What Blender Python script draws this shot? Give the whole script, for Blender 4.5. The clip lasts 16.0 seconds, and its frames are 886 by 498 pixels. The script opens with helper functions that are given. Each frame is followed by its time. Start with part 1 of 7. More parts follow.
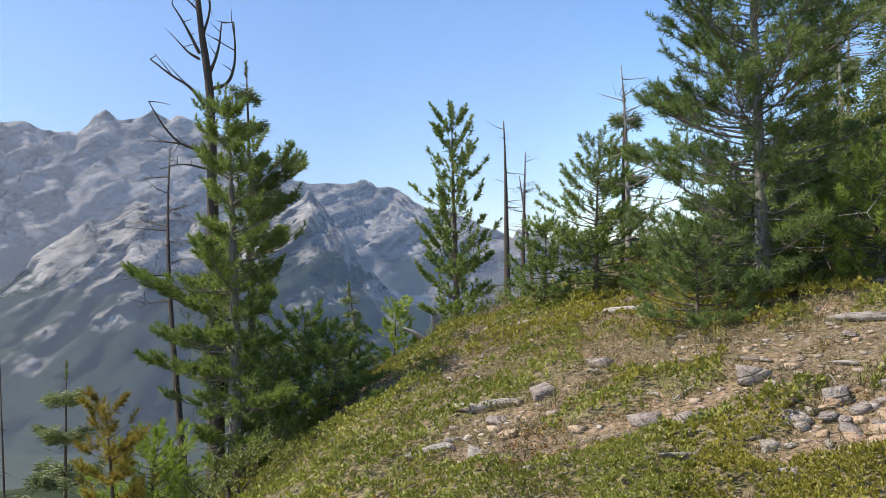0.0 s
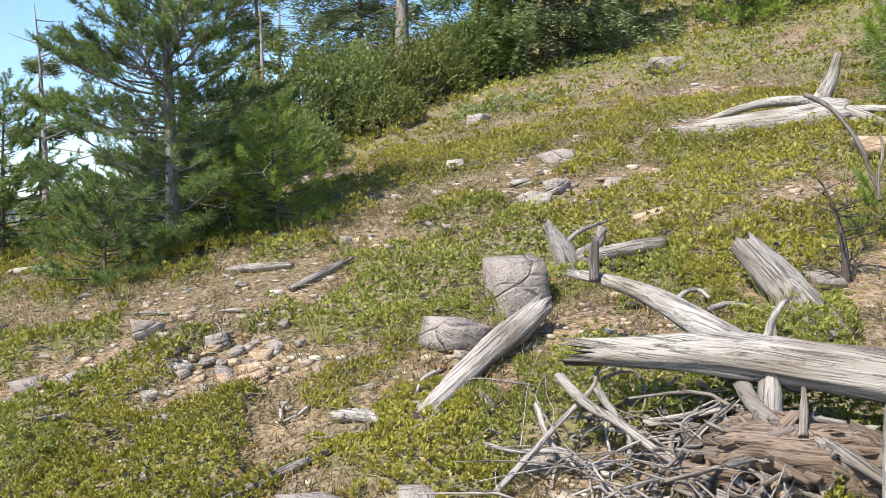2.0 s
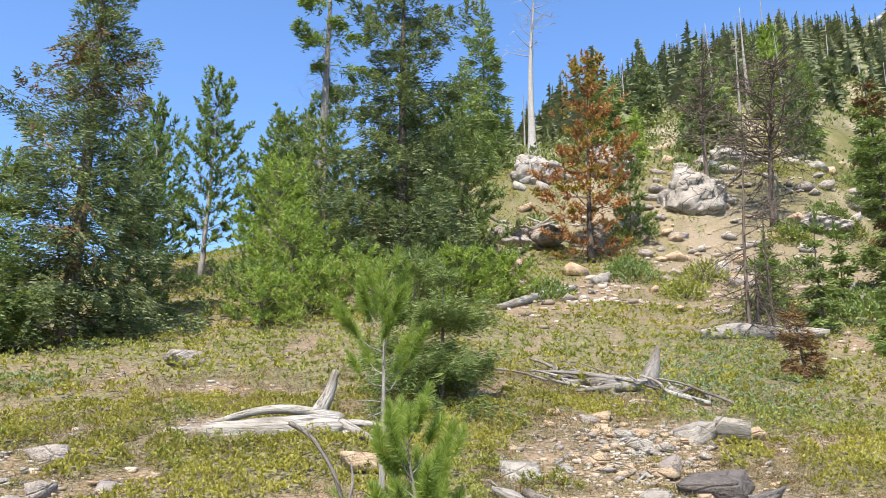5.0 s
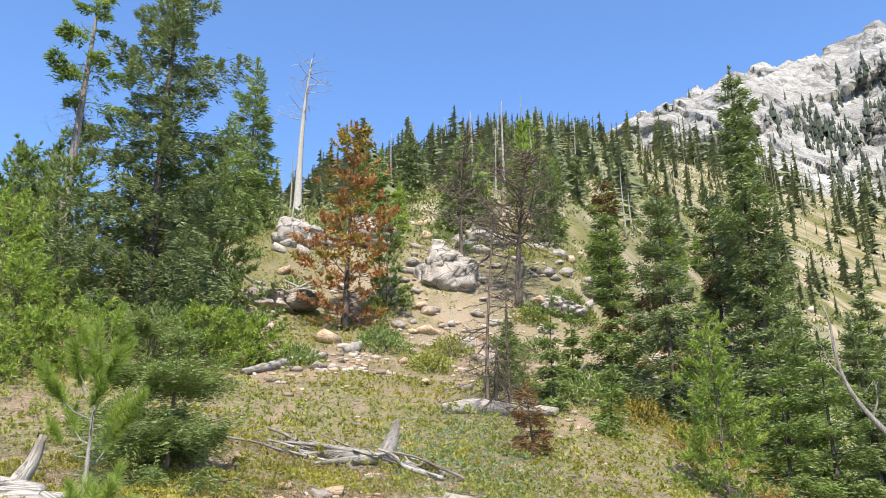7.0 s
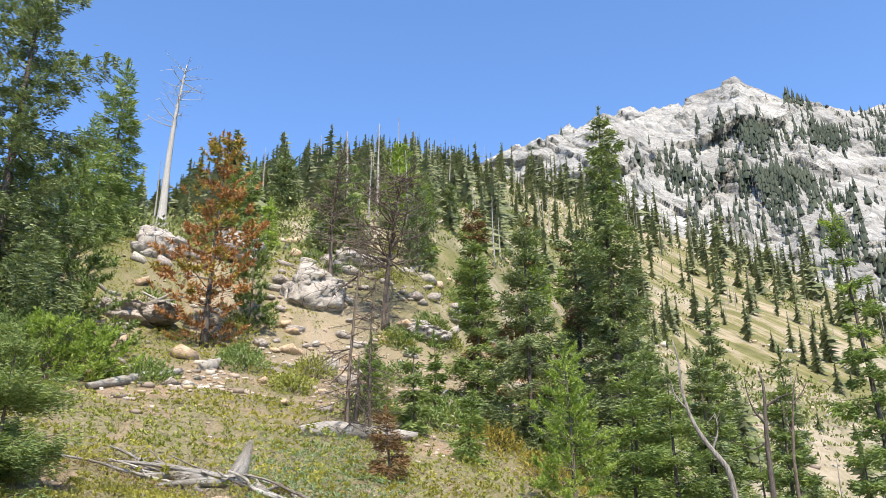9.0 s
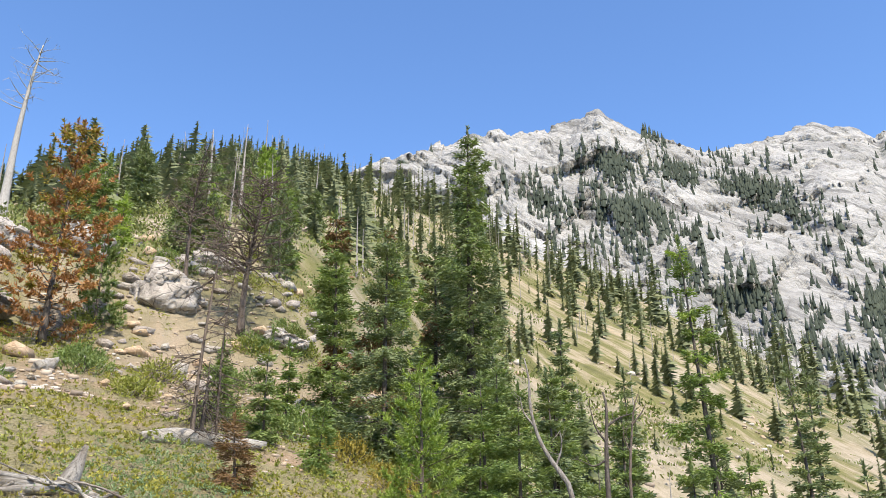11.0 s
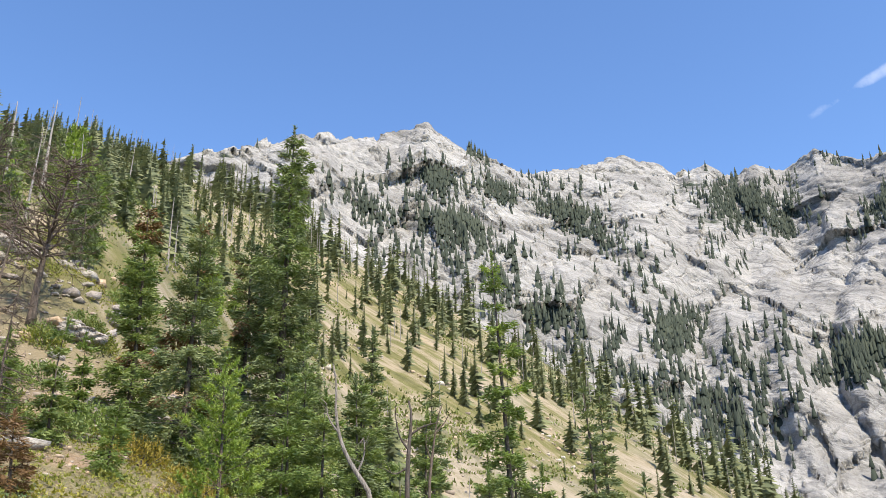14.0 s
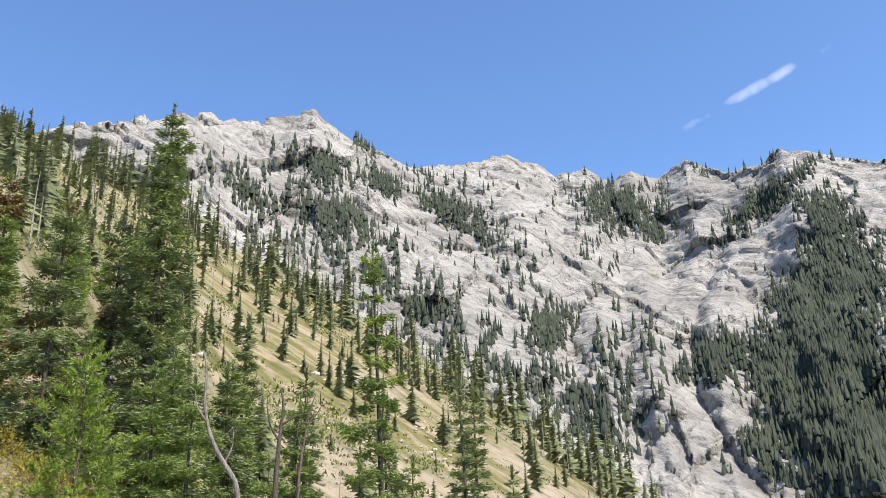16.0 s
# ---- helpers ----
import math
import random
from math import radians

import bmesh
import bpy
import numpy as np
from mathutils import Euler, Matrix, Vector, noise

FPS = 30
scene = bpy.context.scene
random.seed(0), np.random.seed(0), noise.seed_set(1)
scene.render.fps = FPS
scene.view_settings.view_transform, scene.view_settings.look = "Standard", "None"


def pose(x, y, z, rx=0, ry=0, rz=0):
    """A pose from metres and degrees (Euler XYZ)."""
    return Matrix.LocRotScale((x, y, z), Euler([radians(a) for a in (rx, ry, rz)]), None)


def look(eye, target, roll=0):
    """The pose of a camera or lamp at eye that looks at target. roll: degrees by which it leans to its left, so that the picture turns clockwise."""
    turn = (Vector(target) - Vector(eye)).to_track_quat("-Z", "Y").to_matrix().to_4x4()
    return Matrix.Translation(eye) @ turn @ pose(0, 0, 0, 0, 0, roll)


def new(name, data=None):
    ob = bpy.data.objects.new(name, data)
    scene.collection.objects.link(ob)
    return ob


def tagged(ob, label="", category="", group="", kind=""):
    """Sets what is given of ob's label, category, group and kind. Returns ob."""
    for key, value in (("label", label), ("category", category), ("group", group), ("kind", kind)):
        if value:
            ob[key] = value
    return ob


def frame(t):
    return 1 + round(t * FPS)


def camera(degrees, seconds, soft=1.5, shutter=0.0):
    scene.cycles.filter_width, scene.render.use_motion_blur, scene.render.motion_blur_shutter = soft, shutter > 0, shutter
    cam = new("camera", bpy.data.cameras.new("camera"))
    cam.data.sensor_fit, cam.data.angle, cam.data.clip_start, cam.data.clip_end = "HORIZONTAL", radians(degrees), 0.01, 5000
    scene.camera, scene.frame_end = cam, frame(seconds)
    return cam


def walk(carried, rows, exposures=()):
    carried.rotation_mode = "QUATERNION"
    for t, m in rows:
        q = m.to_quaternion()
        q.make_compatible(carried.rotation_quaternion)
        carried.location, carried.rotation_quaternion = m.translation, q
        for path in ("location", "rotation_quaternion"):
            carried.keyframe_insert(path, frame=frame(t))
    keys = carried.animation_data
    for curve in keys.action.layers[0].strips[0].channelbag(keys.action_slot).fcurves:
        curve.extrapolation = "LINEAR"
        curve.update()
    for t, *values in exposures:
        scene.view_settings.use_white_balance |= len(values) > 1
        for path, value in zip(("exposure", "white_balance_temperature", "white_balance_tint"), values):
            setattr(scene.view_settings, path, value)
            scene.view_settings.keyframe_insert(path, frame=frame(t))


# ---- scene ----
cam = camera(55.16, 16.0, soft=0.85, shutter=0.0)


def view(x, y, z, az, el, roll):
    """Pose at x, y, z that looks at the bearing az (clockwise from +y) and the elevation el."""
    a, e = radians(az), radians(el)
    return look((x, y, z), (x + 10 * math.sin(a) * math.cos(e), y + 10 * math.cos(a) * math.cos(e), z + 10 * math.sin(e)), roll)


walk(cam, [
    (0, view(-0.617, 0.520, 1.248, 0.00, 1.09, -0.89)),
    (0.5, view(-0.544, 0.534, 1.219, 10.86, -2.30, -1.37)),
    (1, view(-0.453, 0.530, 1.191, 23.23, -5.27, -1.34)),
    (1.5, view(-0.369, 0.457, 1.202, 31.22, -4.80, -1.07)),
    (2, view(-0.254, 0.367, 1.228, 35.31, -2.40, -1.09)),
    (2.5, view(-0.144, 0.293, 1.242, 39.65, -0.29, -1.30)),
    (3, view(-0.137, 0.297, 1.283, 45.90, 2.70, -0.89)),
    (3.5, view(-0.186, 0.312, 1.334, 51.44, 6.78, 0.19)),
    (4, view(-0.186, 0.285, 1.372, 56.14, 10.51, 0.61)),
    (4.5, view(-0.202, 0.236, 1.399, 61.02, 13.54, 0.43)),
    (5, view(-0.224, 0.183, 1.421, 66.35, 16.11, 0.27)),
    (7.5, view(-0.049, 0.056, 1.497, 85.91, 20.81, -0.57)),
    (8, view(-0.028, 0.040, 1.501, 88.16, 21.16, -0.63)),
    (10.5, view(0.005, 0.006, 1.503, 99.63, 22.60, -0.86)),
    (11, view(0.000, 0.000, 1.500, 102.39, 22.56, -0.94)),
    (11.5, view(0.008, -0.009, 1.511, 105.23, 22.46, -1.03)),
    (12, view(0.018, -0.019, 1.514, 107.83, 22.96, -1.09)),
    (12.5, view(0.003, -0.026, 1.511, 109.85, 23.40, -1.28)),
    (13, view(-0.011, -0.033, 1.506, 111.62, 23.24, -1.46)),
    (13.5, view(-0.013, -0.035, 1.505, 113.44, 22.90, -1.68)),
    (14, view(-0.013, -0.043, 1.507, 115.44, 22.66, -1.80)),
    (14.5, view(-0.011, -0.045, 1.509, 117.23, 22.58, -1.86)),
    (15, view(-0.016, -0.055, 1.507, 119.39, 22.47, -2.03)),
    (15.5, view(-0.017, -0.062, 1.504, 121.90, 22.16, -2.20)),
    (16, view(-0.016, -0.058, 1.505, 124.01, 21.84, -2.42)),
], exposures=[(0, 0.50, 6900, 13), (1.5, 0.80, 6750, 12), (3.5, 0.94, 6700, 10), (8, 0.98, 6750, 10), (12, 0.84, 6750, 10), (16, 0.78, 6900, 11)])

# ---------------------------------------------------------------- light
SUN_AZ, SUN_EL = -97.0, 53.0
world = bpy.data.worlds.new("sky")
scene.world = world
world.use_nodes = True
wn, wl = world.node_tree.nodes, world.node_tree.links
sky = wn.new("ShaderNodeTexSky")
sky.sky_type = "NISHITA"
sky.sun_disc = False
sky.sun_elevation = radians(SUN_EL)
sky.sun_rotation = radians(SUN_AZ)
sky.altitude = 1200
sky.air_density = 1.0
sky.dust_density = 1.0
sky.ozone_density = 3.0
wn["Background"].inputs["Strength"].default_value = 0.15
# a thin wisp of cloud, high over the grey mountain
wgeo = wn.new("ShaderNodeTexCoord")
C_AZ, C_EL = radians(147.0), radians(29.4)
c_dir = Vector((math.sin(C_AZ) * math.cos(C_EL), math.cos(C_AZ) * math.cos(C_EL), math.sin(C_EL)))
c_side = Vector((math.sin(C_AZ + math.pi / 2), math.cos(C_AZ + math.pi / 2), 0))
c_up = c_dir.cross(c_side)
c_long = (c_side * math.cos(radians(20)) + c_up * math.sin(radians(17)) * (1 if c_up.z > 0 else -1)).normalized()
c_wide = c_dir.cross(c_long)


def wmath(op, a, b=None, clamp=False):
    n = wn.new("ShaderNodeMath")
    n.operation, n.use_clamp = op, clamp
    for i, v in enumerate((a, b)):
        if v is None:
            continue
        if isinstance(v, (int, float)):
            n.inputs[i].default_value = v
        else:
            wl.new(v, n.inputs[i])
    return n.outputs[0]


def wdot(v):
    n = wn.new("ShaderNodeVectorMath")
    n.operation = "DOT_PRODUCT"
    wl.new(wgeo.outputs["Generated"], n.inputs[0])
    n.inputs[1].default_value = v
    return n.outputs["Value"]


wno = wn.new("ShaderNodeTexNoise")
wno.inputs["Scale"].default_value = 34
wno.inputs["Detail"].default_value = 6
wl.new(wgeo.outputs["Generated"], wno.inputs["Vector"])
u = wmath("DIVIDE", wdot(c_long), 0.080)
v = wmath("DIVIDE", wdot(c_wide), 0.0062)
d2 = wmath("ADD", wmath("MULTIPLY", u, u), wmath("MULTIPLY", v, v))
body = wmath("SUBTRACT", 1.0, d2)
fac = wmath("MULTIPLY", wmath("ADD", wmath("MULTIPLY", body, 0.35), wmath("MULTIPLY", wmath("SUBTRACT", wno.outputs["Fac"], 0.50), 1.8)), 0.55, True)
fac = wmath("MULTIPLY", fac, wmath("MULTIPLY", wmath("ADD", body, 0.5), 1.0, True))
fac = wmath("MULTIPLY", fac, wmath("GREATER_THAN", wdot(c_dir), 0.9))
wmix = wn.new("ShaderNodeMixRGB")
wl.new(fac, wmix.inputs[0])
wsat = wn.new("ShaderNodeHueSaturation")
wsat.inputs["Hue"].default_value = 0.504
wsat.inputs["Saturation"].default_value = 1.14
wsat.inputs["Value"].default_value = 1.17
wl.new(sky.outputs[0], wsat.inputs["Color"])
wl.new(wsat.outputs[0], wmix.inputs[1])
wmix.inputs[2].default_value = (6.0, 6.3, 6.8, 1)
wl.new(wmix.outputs[0], wn["Background"].inputs["Color"])

sun_data = bpy.data.lights.new("sun", "SUN")
sun_data.energy = 4.7
sun_data.angle = radians(0.55)
sun_data.color = (1.0, 0.94, 0.83)
sun = new("sun", sun_data)
sa, se = radians(SUN_AZ), radians(SUN_EL)
sun.matrix_world = look((0, 0, 60), (-20 * math.sin(sa) * math.cos(se), -20 * math.cos(sa) * math.cos(se), 60 - 20 * math.sin(se)))


# ---------------------------------------------------------------- numbers
TABLE = np.random.RandomState(3).rand(256, 256)


def vnoise(x, y, seed=0):
    """Smooth value noise, 0 to 1, over arrays."""
    x, y = np.asarray(x, float) + seed * 17.3, np.asarray(y, float) + seed * 31.7
    xi, yi = np.floor(x).astype(int), np.floor(y).astype(int)
    fx, fy = x - xi, y - yi
    fx, fy = fx * fx * (3 - 2 * fx), fy * fy * (3 - 2 * fy)
    a, b = TABLE[xi & 255, yi & 255], TABLE[(xi + 1) & 255, yi & 255]
    c, d = TABLE[xi & 255, (yi + 1) & 255], TABLE[(xi + 1) & 255, (yi + 1) & 255]
    return (a * (1 - fx) + b * fx) * (1 - fy) + (c * (1 - fx) + d * fx) * fy


def fbm(x, y, octaves=4, seed=0):
    s, amp, tot = 0.0, 1.0, 0.0
    for k in range(octaves):
        s = s + amp * vnoise(x * 2 ** k, y * 2 ** k, seed + k)
        tot += amp
        amp *= 0.5
    return s / tot


def ridged(x, y, octaves=5, seed=0):
    s, amp, tot = 0.0, 1.0, 0.0
    for k in range(octaves):
        s = s + amp * (1 - np.abs(2 * vnoise(x * 2 ** k, y * 2 ** k, seed + k) - 1))
        tot += amp
        amp *= 0.5
    return s / tot


def facets(x, y, seed=0):
    """Broken rock: cells that are each a flat face with its own tilt and depth, about -0.7 to 0.7."""
    x, y = np.asarray(x, float), np.asarray(y, float)
    xi, yi = np.floor(x).astype(int), np.floor(y).astype(int)
    best, out = np.full(x.shape, 1e9), np.zeros(x.shape)
    for i in (-1, 0, 1):
        for j in (-1, 0, 1):
            a, b = xi + i + seed * 7, yi + j + seed * 13
            cx, cy = xi + i + TABLE[a & 255, b & 255], yi + j + TABLE[(a + 91) & 255, (b + 37) & 255]
            dx, dy = x - cx, y - cy
            d = dx * dx + dy * dy
            h = TABLE[(a + 17) & 255, (b + 171) & 255] - 0.5 + 1.1 * (TABLE[(a + 53) & 255, (b + 29) & 255] - 0.5) * dx + 1.1 * (TABLE[(a + 131) & 255, (b + 77) & 255] - 0.5) * dy
            k = d < best
            best, out = np.where(k, d, best), np.where(k, h, out)
    return out


def smooth(a, b, x):
    t = np.clip((x - a) / (b - a), 0, 1)
    return t * t * (3 - 2 * t)


# ---------------------------------------------------------------- the lie of the land
CREST_AZ = (-90, -30, 10, 25, 40, 50, 58, 65, 72, 80, 86, 90, 95.5, 99.7, 103, 106, 112, 120, 125, 129, 135, 140, 160, 200, 270)
CREST_EL = (-12, -12, -2, 6, 10, 13, 16, 19.3, 22.5, 25.7, 27.3, 27.8, 27.1, 25.6, 24.8, 23.2, 20.7, 16.3, 12.7, 10.0, 5.6, 1.2, -6, -10, -12)
CREST_R = (26, 26, 26, 28, 45, 60, 80, 100, 130, 170, 200, 215, 235, 240, 240, 238, 230, 215, 210, 205, 200, 195, 150, 80, 26)


def slope_near(x, y):
    """The open hillside round the camera: it climbs towards +x and falls off at its brinks."""
    xc, yc = np.clip(x, -6, 34), np.clip(y, -12, 24)
    z = -0.62 + 0.2334 * xc + 0.150 * yc + 0.0033 * xc * xc * (xc > 0) + 0.0036 * xc * yc - 0.0031 * yc * yc
    z = z + 0.25 * (x - xc) + 0.0 * (y - yc)
    q = -3.1 + 0.17 * y - x
    z = z - 0.62 * np.log1p(np.exp(np.clip(q * 2.2, -30, 30))) / 2.2 - 0.62 * np.maximum(q - 13.6, 0)
    z = z - 0.26 * np.log1p(np.exp(np.clip((y - 11.3 - 0.25 * x) * 2, -30, 60))) / 2 * (1 - smooth(9, 15, x))
    q = -(y + 3.6) + 0.05 * (x - 12)
    z = z - 0.36 * np.log1p(np.exp(np.clip(q * 1.2, -30, 30))) / 1.2 * smooth(4, 12, x)
    z = z + 0.42 * np.exp(-((x * x + y * y) / 3.4))
    return z


def ground(x, y):
    x, y = np.asarray(x, float), np.asarray(y, float)
    r = np.hypot(x, y) + 1e-9
    az = np.degrees(np.arctan2(x, y))
    az = np.where(az < -90, az + 360, az)
    rc = np.interp(az, CREST_AZ, CREST_R)
    el = np.radians(np.interp(az, CREST_AZ, CREST_EL))
    zc = 1.5 + rc * np.tan(el)
    near = slope_near(x, y)
    ra = 24 + 46 * smooth(92, 112, az)
    k = ra / r
    za = slope_near(x * k, y * k) * (1 - smooth(92, 112, az)) + (1.5 + 70 * np.tan(np.radians(np.interp(az, (92, 112, 140, 200), (9, 4, -5, -12))))) * smooth(92, 112, az)
    f = np.clip((r - ra) / np.maximum(rc - ra, 1), 0, 1)
    far = za + (zc - za) * f
    over = np.maximum(r - rc, 0)
    far = far - 0.62 * np.minimum(over, 130) - 0.30 * np.clip(over - 130, 0, 1400)
    far = np.where(r > 26, far, near)
    t = smooth(22, 46, r)
    z = near * (1 - t) + far * t
    z = z + 2.1 * smooth(25.5, 32, r) * (1 - smooth(50, 120, r)) * smooth(58, 68, az) * (1 - smooth(90, 99, az))
    floor = -430 + 60 * fbm(x / 400, y / 400, 3, 5)
    z = np.maximum(z, floor)
    # humps and hollows
    z = z + 0.10 * (fbm(x / 1.1, y / 1.1, 3, 11) - 0.5) * (1 - t) + 0.35 * (fbm(x / 5, y / 5, 3, 21) - 0.5) * smooth(5, 14, r)
    z = z + 5.0 * (ridged(x / 45, y / 45, 4, 31) - 0.6) * smooth(45, 120, r) * (1 - 0.6 * smooth(0.8, 1.0, r / rc) * (r < rc * 1.2))
    return z


def gz(x, y):
    return float(ground(np.array([x]), np.array([y]))[0])


# bare stretches among the turf: centre and half widths
BARE = ((1.5, 4.85, 0.50, 0.32), (4.5, 6.7, 1.3, 0.40), (4.7, 5.4, 0.9, 0.25), (2.3, 6.0, 0.75, 0.45), (1.85, 2.25, 0.85, 0.70), (8.2, 1.75, 1.9, 0.75), (6.4, 1.7, 1.1, 0.75), (4.3, 2.7, 0.7, 0.35), (4.9, 3.9, 0.9, 0.20),
        (0.6, 5.7, 0.7, 0.22), (19.0, 4.9, 3.0, 1.1), (9.3, 7.2, 1.4, 0.35), (5.5, 0.6, 1.2, 0.7), (24.0, 1.0, 6.0, 3.0), (5.1, 5.4, 0.5, 0.25), (3.8, 7.3, 0.6, 0.22), (6.7, 9.2, 0.5, 0.3), (6.8, 6.0, 0.6, 0.2), (5.2, 7.9, 0.5, 0.25), (10.5, 9.6, 0.9, 0.35), (9.9, 3.9, 0.8, 0.3), (25.6, 1.2, 2.2, 1.6), (28.2, 0.4, 2.6, 2.2), (31.0, 2.2, 3.0, 2.5), (27.5, 6.0, 2.0, 1.5))


def turf(x, y):
    """Above zero where plants cover the soil."""
    r = np.hypot(x, y)
    n = 0.42 * fbm(x / 1.1, y / 1.1, 4, 111) + 0.58 * fbm(x / 0.42, y / 0.42, 3, 121)
    v = n - 0.448 + 0.055 * smooth(5, 13, r)
    for bx, by, sx, sy in BARE:
        v = v - 0.22 * np.exp(-(((x - bx) / sx) ** 2 + ((y - by) / sy) ** 2))
    return v


# ---------------------------------------------------------------- materials
class Mat:
    """A small wrapper to write node materials in few lines."""

    def __init__(self, name, rough=0.8, spec=0.3):
        self.m = bpy.data.materials.new(name)
        self.m.use_nodes = True
        self.n, self.l = self.m.node_tree.nodes, self.m.node_tree.links
        self.b = self.n["Principled BSDF"]
        self.b.inputs["Roughness"].default_value = rough
        self.b.inputs["Specular IOR Level"].default_value = spec
        self.geo = self.n.new("ShaderNodeNewGeometry")
        self.tc = self.n.new("ShaderNodeTexCoord")

    def put(self, value, socket):
        if hasattr(value, "is_output"):
            self.l.new(value, socket)
        elif isinstance(value, (tuple, list)):
            socket.default_value = (*value, 1) if len(value) == 3 and socket.type == "RGBA" else value
        else:
            socket.default_value = value

    def coord(self, kind="pos", scale=(1, 1, 1), turn=(0, 0, 0)):
        src = self.geo.outputs["Position"] if kind == "pos" else self.tc.outputs["Object"]
        mp = self.n.new("ShaderNodeMapping")
        mp.vector_type = "TEXTURE"
        mp.inputs["Scale"].default_value = [1.0 / k for k in scale]
        mp.inputs["Rotation"].default_value = turn
        self.l.new(src, mp.inputs["Vector"])
        return mp.outputs[0]

    def noise(self, vec, scale, detail=4, rough=0.55, distort=0.0):
        t = self.n.new("ShaderNodeTexNoise")
        self.put(vec, t.inputs["Vector"])
        for k, v in (("Scale", scale), ("Detail", detail), ("Roughness", rough), ("Distortion", distort)):
            t.inputs[k].default_value = v
        return t.outputs["Fac"]

    def voronoi(self, vec, scale, out="Distance", feature="F1"):
        t = self.n.new("ShaderNodeTexVoronoi")
        t.feature = feature
        self.put(vec, t.inputs["Vector"])
        t.inputs["Scale"].default_value = scale
        return t.outputs[out]

    def warp(self, vec, scale, amount):
        t = self.n.new("ShaderNodeTexNoise")
        self.put(vec, t.inputs["Vector"])
        t.inputs["Scale"].default_value = scale
        t.inputs["Detail"].default_value = 3
        a = self.n.new("ShaderNodeVectorMath")
        a.operation = "MULTIPLY_ADD"
        self.l.new(t.outputs["Color"], a.inputs[0])
        a.inputs[1].default_value = (amount, amount, amount)
        self.l.new(vec, a.inputs[2])
        return a.outputs[0]

    def attribute(self, name):
        t = self.n.new("ShaderNodeAttribute")
        t.attribute_name = name
        return t.outputs["Fac"]

    def ramp(self, fac, stops):
        r = self.n.new("ShaderNodeValToRGB")
        e = r.color_ramp.elements
        while len(e) < len(stops):
            e.new(0.5)
        for el, (p, c) in zip(e, stops):
            el.position, el.color = p, (*c, 1) if isinstance(c, tuple) else (c, c, c, 1)
        self.put(fac, r.inputs[0])
        return r.outputs[0]

    def mix(self, fac, a, b, mode="MIX"):
        x = self.n.new("ShaderNodeMixRGB")
        x.blend_type = mode
        for v, s in ((fac, x.inputs[0]), (a, x.inputs[1]), (b, x.inputs[2])):
            self.put(v, s)
        return x.outputs[0]

    def math(self, op, a, b=0.0, clamp=False):
        x = self.n.new("ShaderNodeMath")
        x.operation, x.use_clamp = op, clamp
        self.put(a, x.inputs[0])
        self.put(b, x.inputs[1])
        return x.outputs[0]

    def island(self):
        return self.geo.outputs["Random Per Island"]

    def object_random(self):
        return self.n.new("ShaderNodeObjectInfo").outputs["Random"]

    def normal_z(self):
        s = self.n.new("ShaderNodeSeparateXYZ")
        self.l.new(self.geo.outputs["Normal"], s.inputs[0])
        return s.outputs[2]

    def color(self, v):
        self.put(v, self.b.inputs["Base Color"])
        return self

    def bump(self, height, strength=0.5, dist=0.02):
        b = self.n.new("ShaderNodeBump")
        b.inputs["Strength"].default_value = strength
        b.inputs["Distance"].default_value = dist
        self.put(height, b.inputs["Height"])
        self.l.new(b.outputs[0], self.b.inputs["Normal"])
        return self

    def leafy(self, colour, share=0.35, tint=(1.12, 1.2, 0.65)):
        """Lets part of the light through, as needles and leaves do."""
        tr = self.n.new("ShaderNodeBsdfTranslucent")
        c = self.mix(1.0, colour, tint, "MULTIPLY")
        self.put(c, tr.inputs["Color"])
        ms = self.n.new("ShaderNodeMixShader")
        ms.inputs[0].default_value = share
        self.l.new(self.b.outputs[0], ms.inputs[1])
        self.l.new(tr.outputs[0], ms.inputs[2])
        self.l.new(ms.outputs[0], self.n["Material Output"].inputs["Surface"])
        return self


def foliage(name, dark, mid, light, share=0.35, patch=1.3, rough=0.55, spec=0.35):
    m = Mat(name, rough, spec)
    n = m.noise(m.coord(), patch, 4, 0.65)
    k = m.math("ADD", m.math("MULTIPLY", m.island(), 0.46), m.math("MULTIPLY", m.math("SUBTRACT", n, 0.28), 1.6), True)
    c = m.ramp(k, [(0.05, dark), (0.45, mid), (0.95, light)])
    m.color(c).leafy(c, share)
    return m.m


NEEDLE_PINE = foliage("pine_needles", (0.054, 0.088, 0.026), (0.130, 0.188, 0.055), (0.250, 0.310, 0.095), 0.40)
NEEDLE_DARK = foliage("dark_pine_needles", (0.050, 0.084, 0.030), (0.118, 0.175, 0.060), (0.220, 0.285, 0.100), 0.36)
NEEDLE_FRESH = foliage("fresh_pine_needles", (0.110, 0.170, 0.032), (0.215, 0.295, 0.058), (0.350, 0.420, 0.115), 0.46)
NEEDLE_SPRUCE = foliage("spruce_needles", (0.056, 0.080, 0.040), (0.128, 0.164, 0.076), (0.240, 0.276, 0.128), 0.28)
NEEDLE_FIR = foliage("fir_needles", (0.060, 0.095, 0.032), (0.142, 0.194, 0.064), (0.262, 0.312, 0.110), 0.34)
NEEDLE_RED = foliage("dead_red_needles", (0.15, 0.068, 0.028), (0.32, 0.140, 0.055), (0.44, 0.25, 0.10), 0.28)
NEEDLE_YELLOW = foliage("yellowing_needles", (0.130, 0.100, 0.022), (0.260, 0.200, 0.040), (0.400, 0.320, 0.070), 0.35)
NEEDLE_CONES = foliage("brown_cones_and_needles", (0.075, 0.042, 0.020), (0.150, 0.086, 0.038), (0.23, 0.135, 0.062), 0.18)
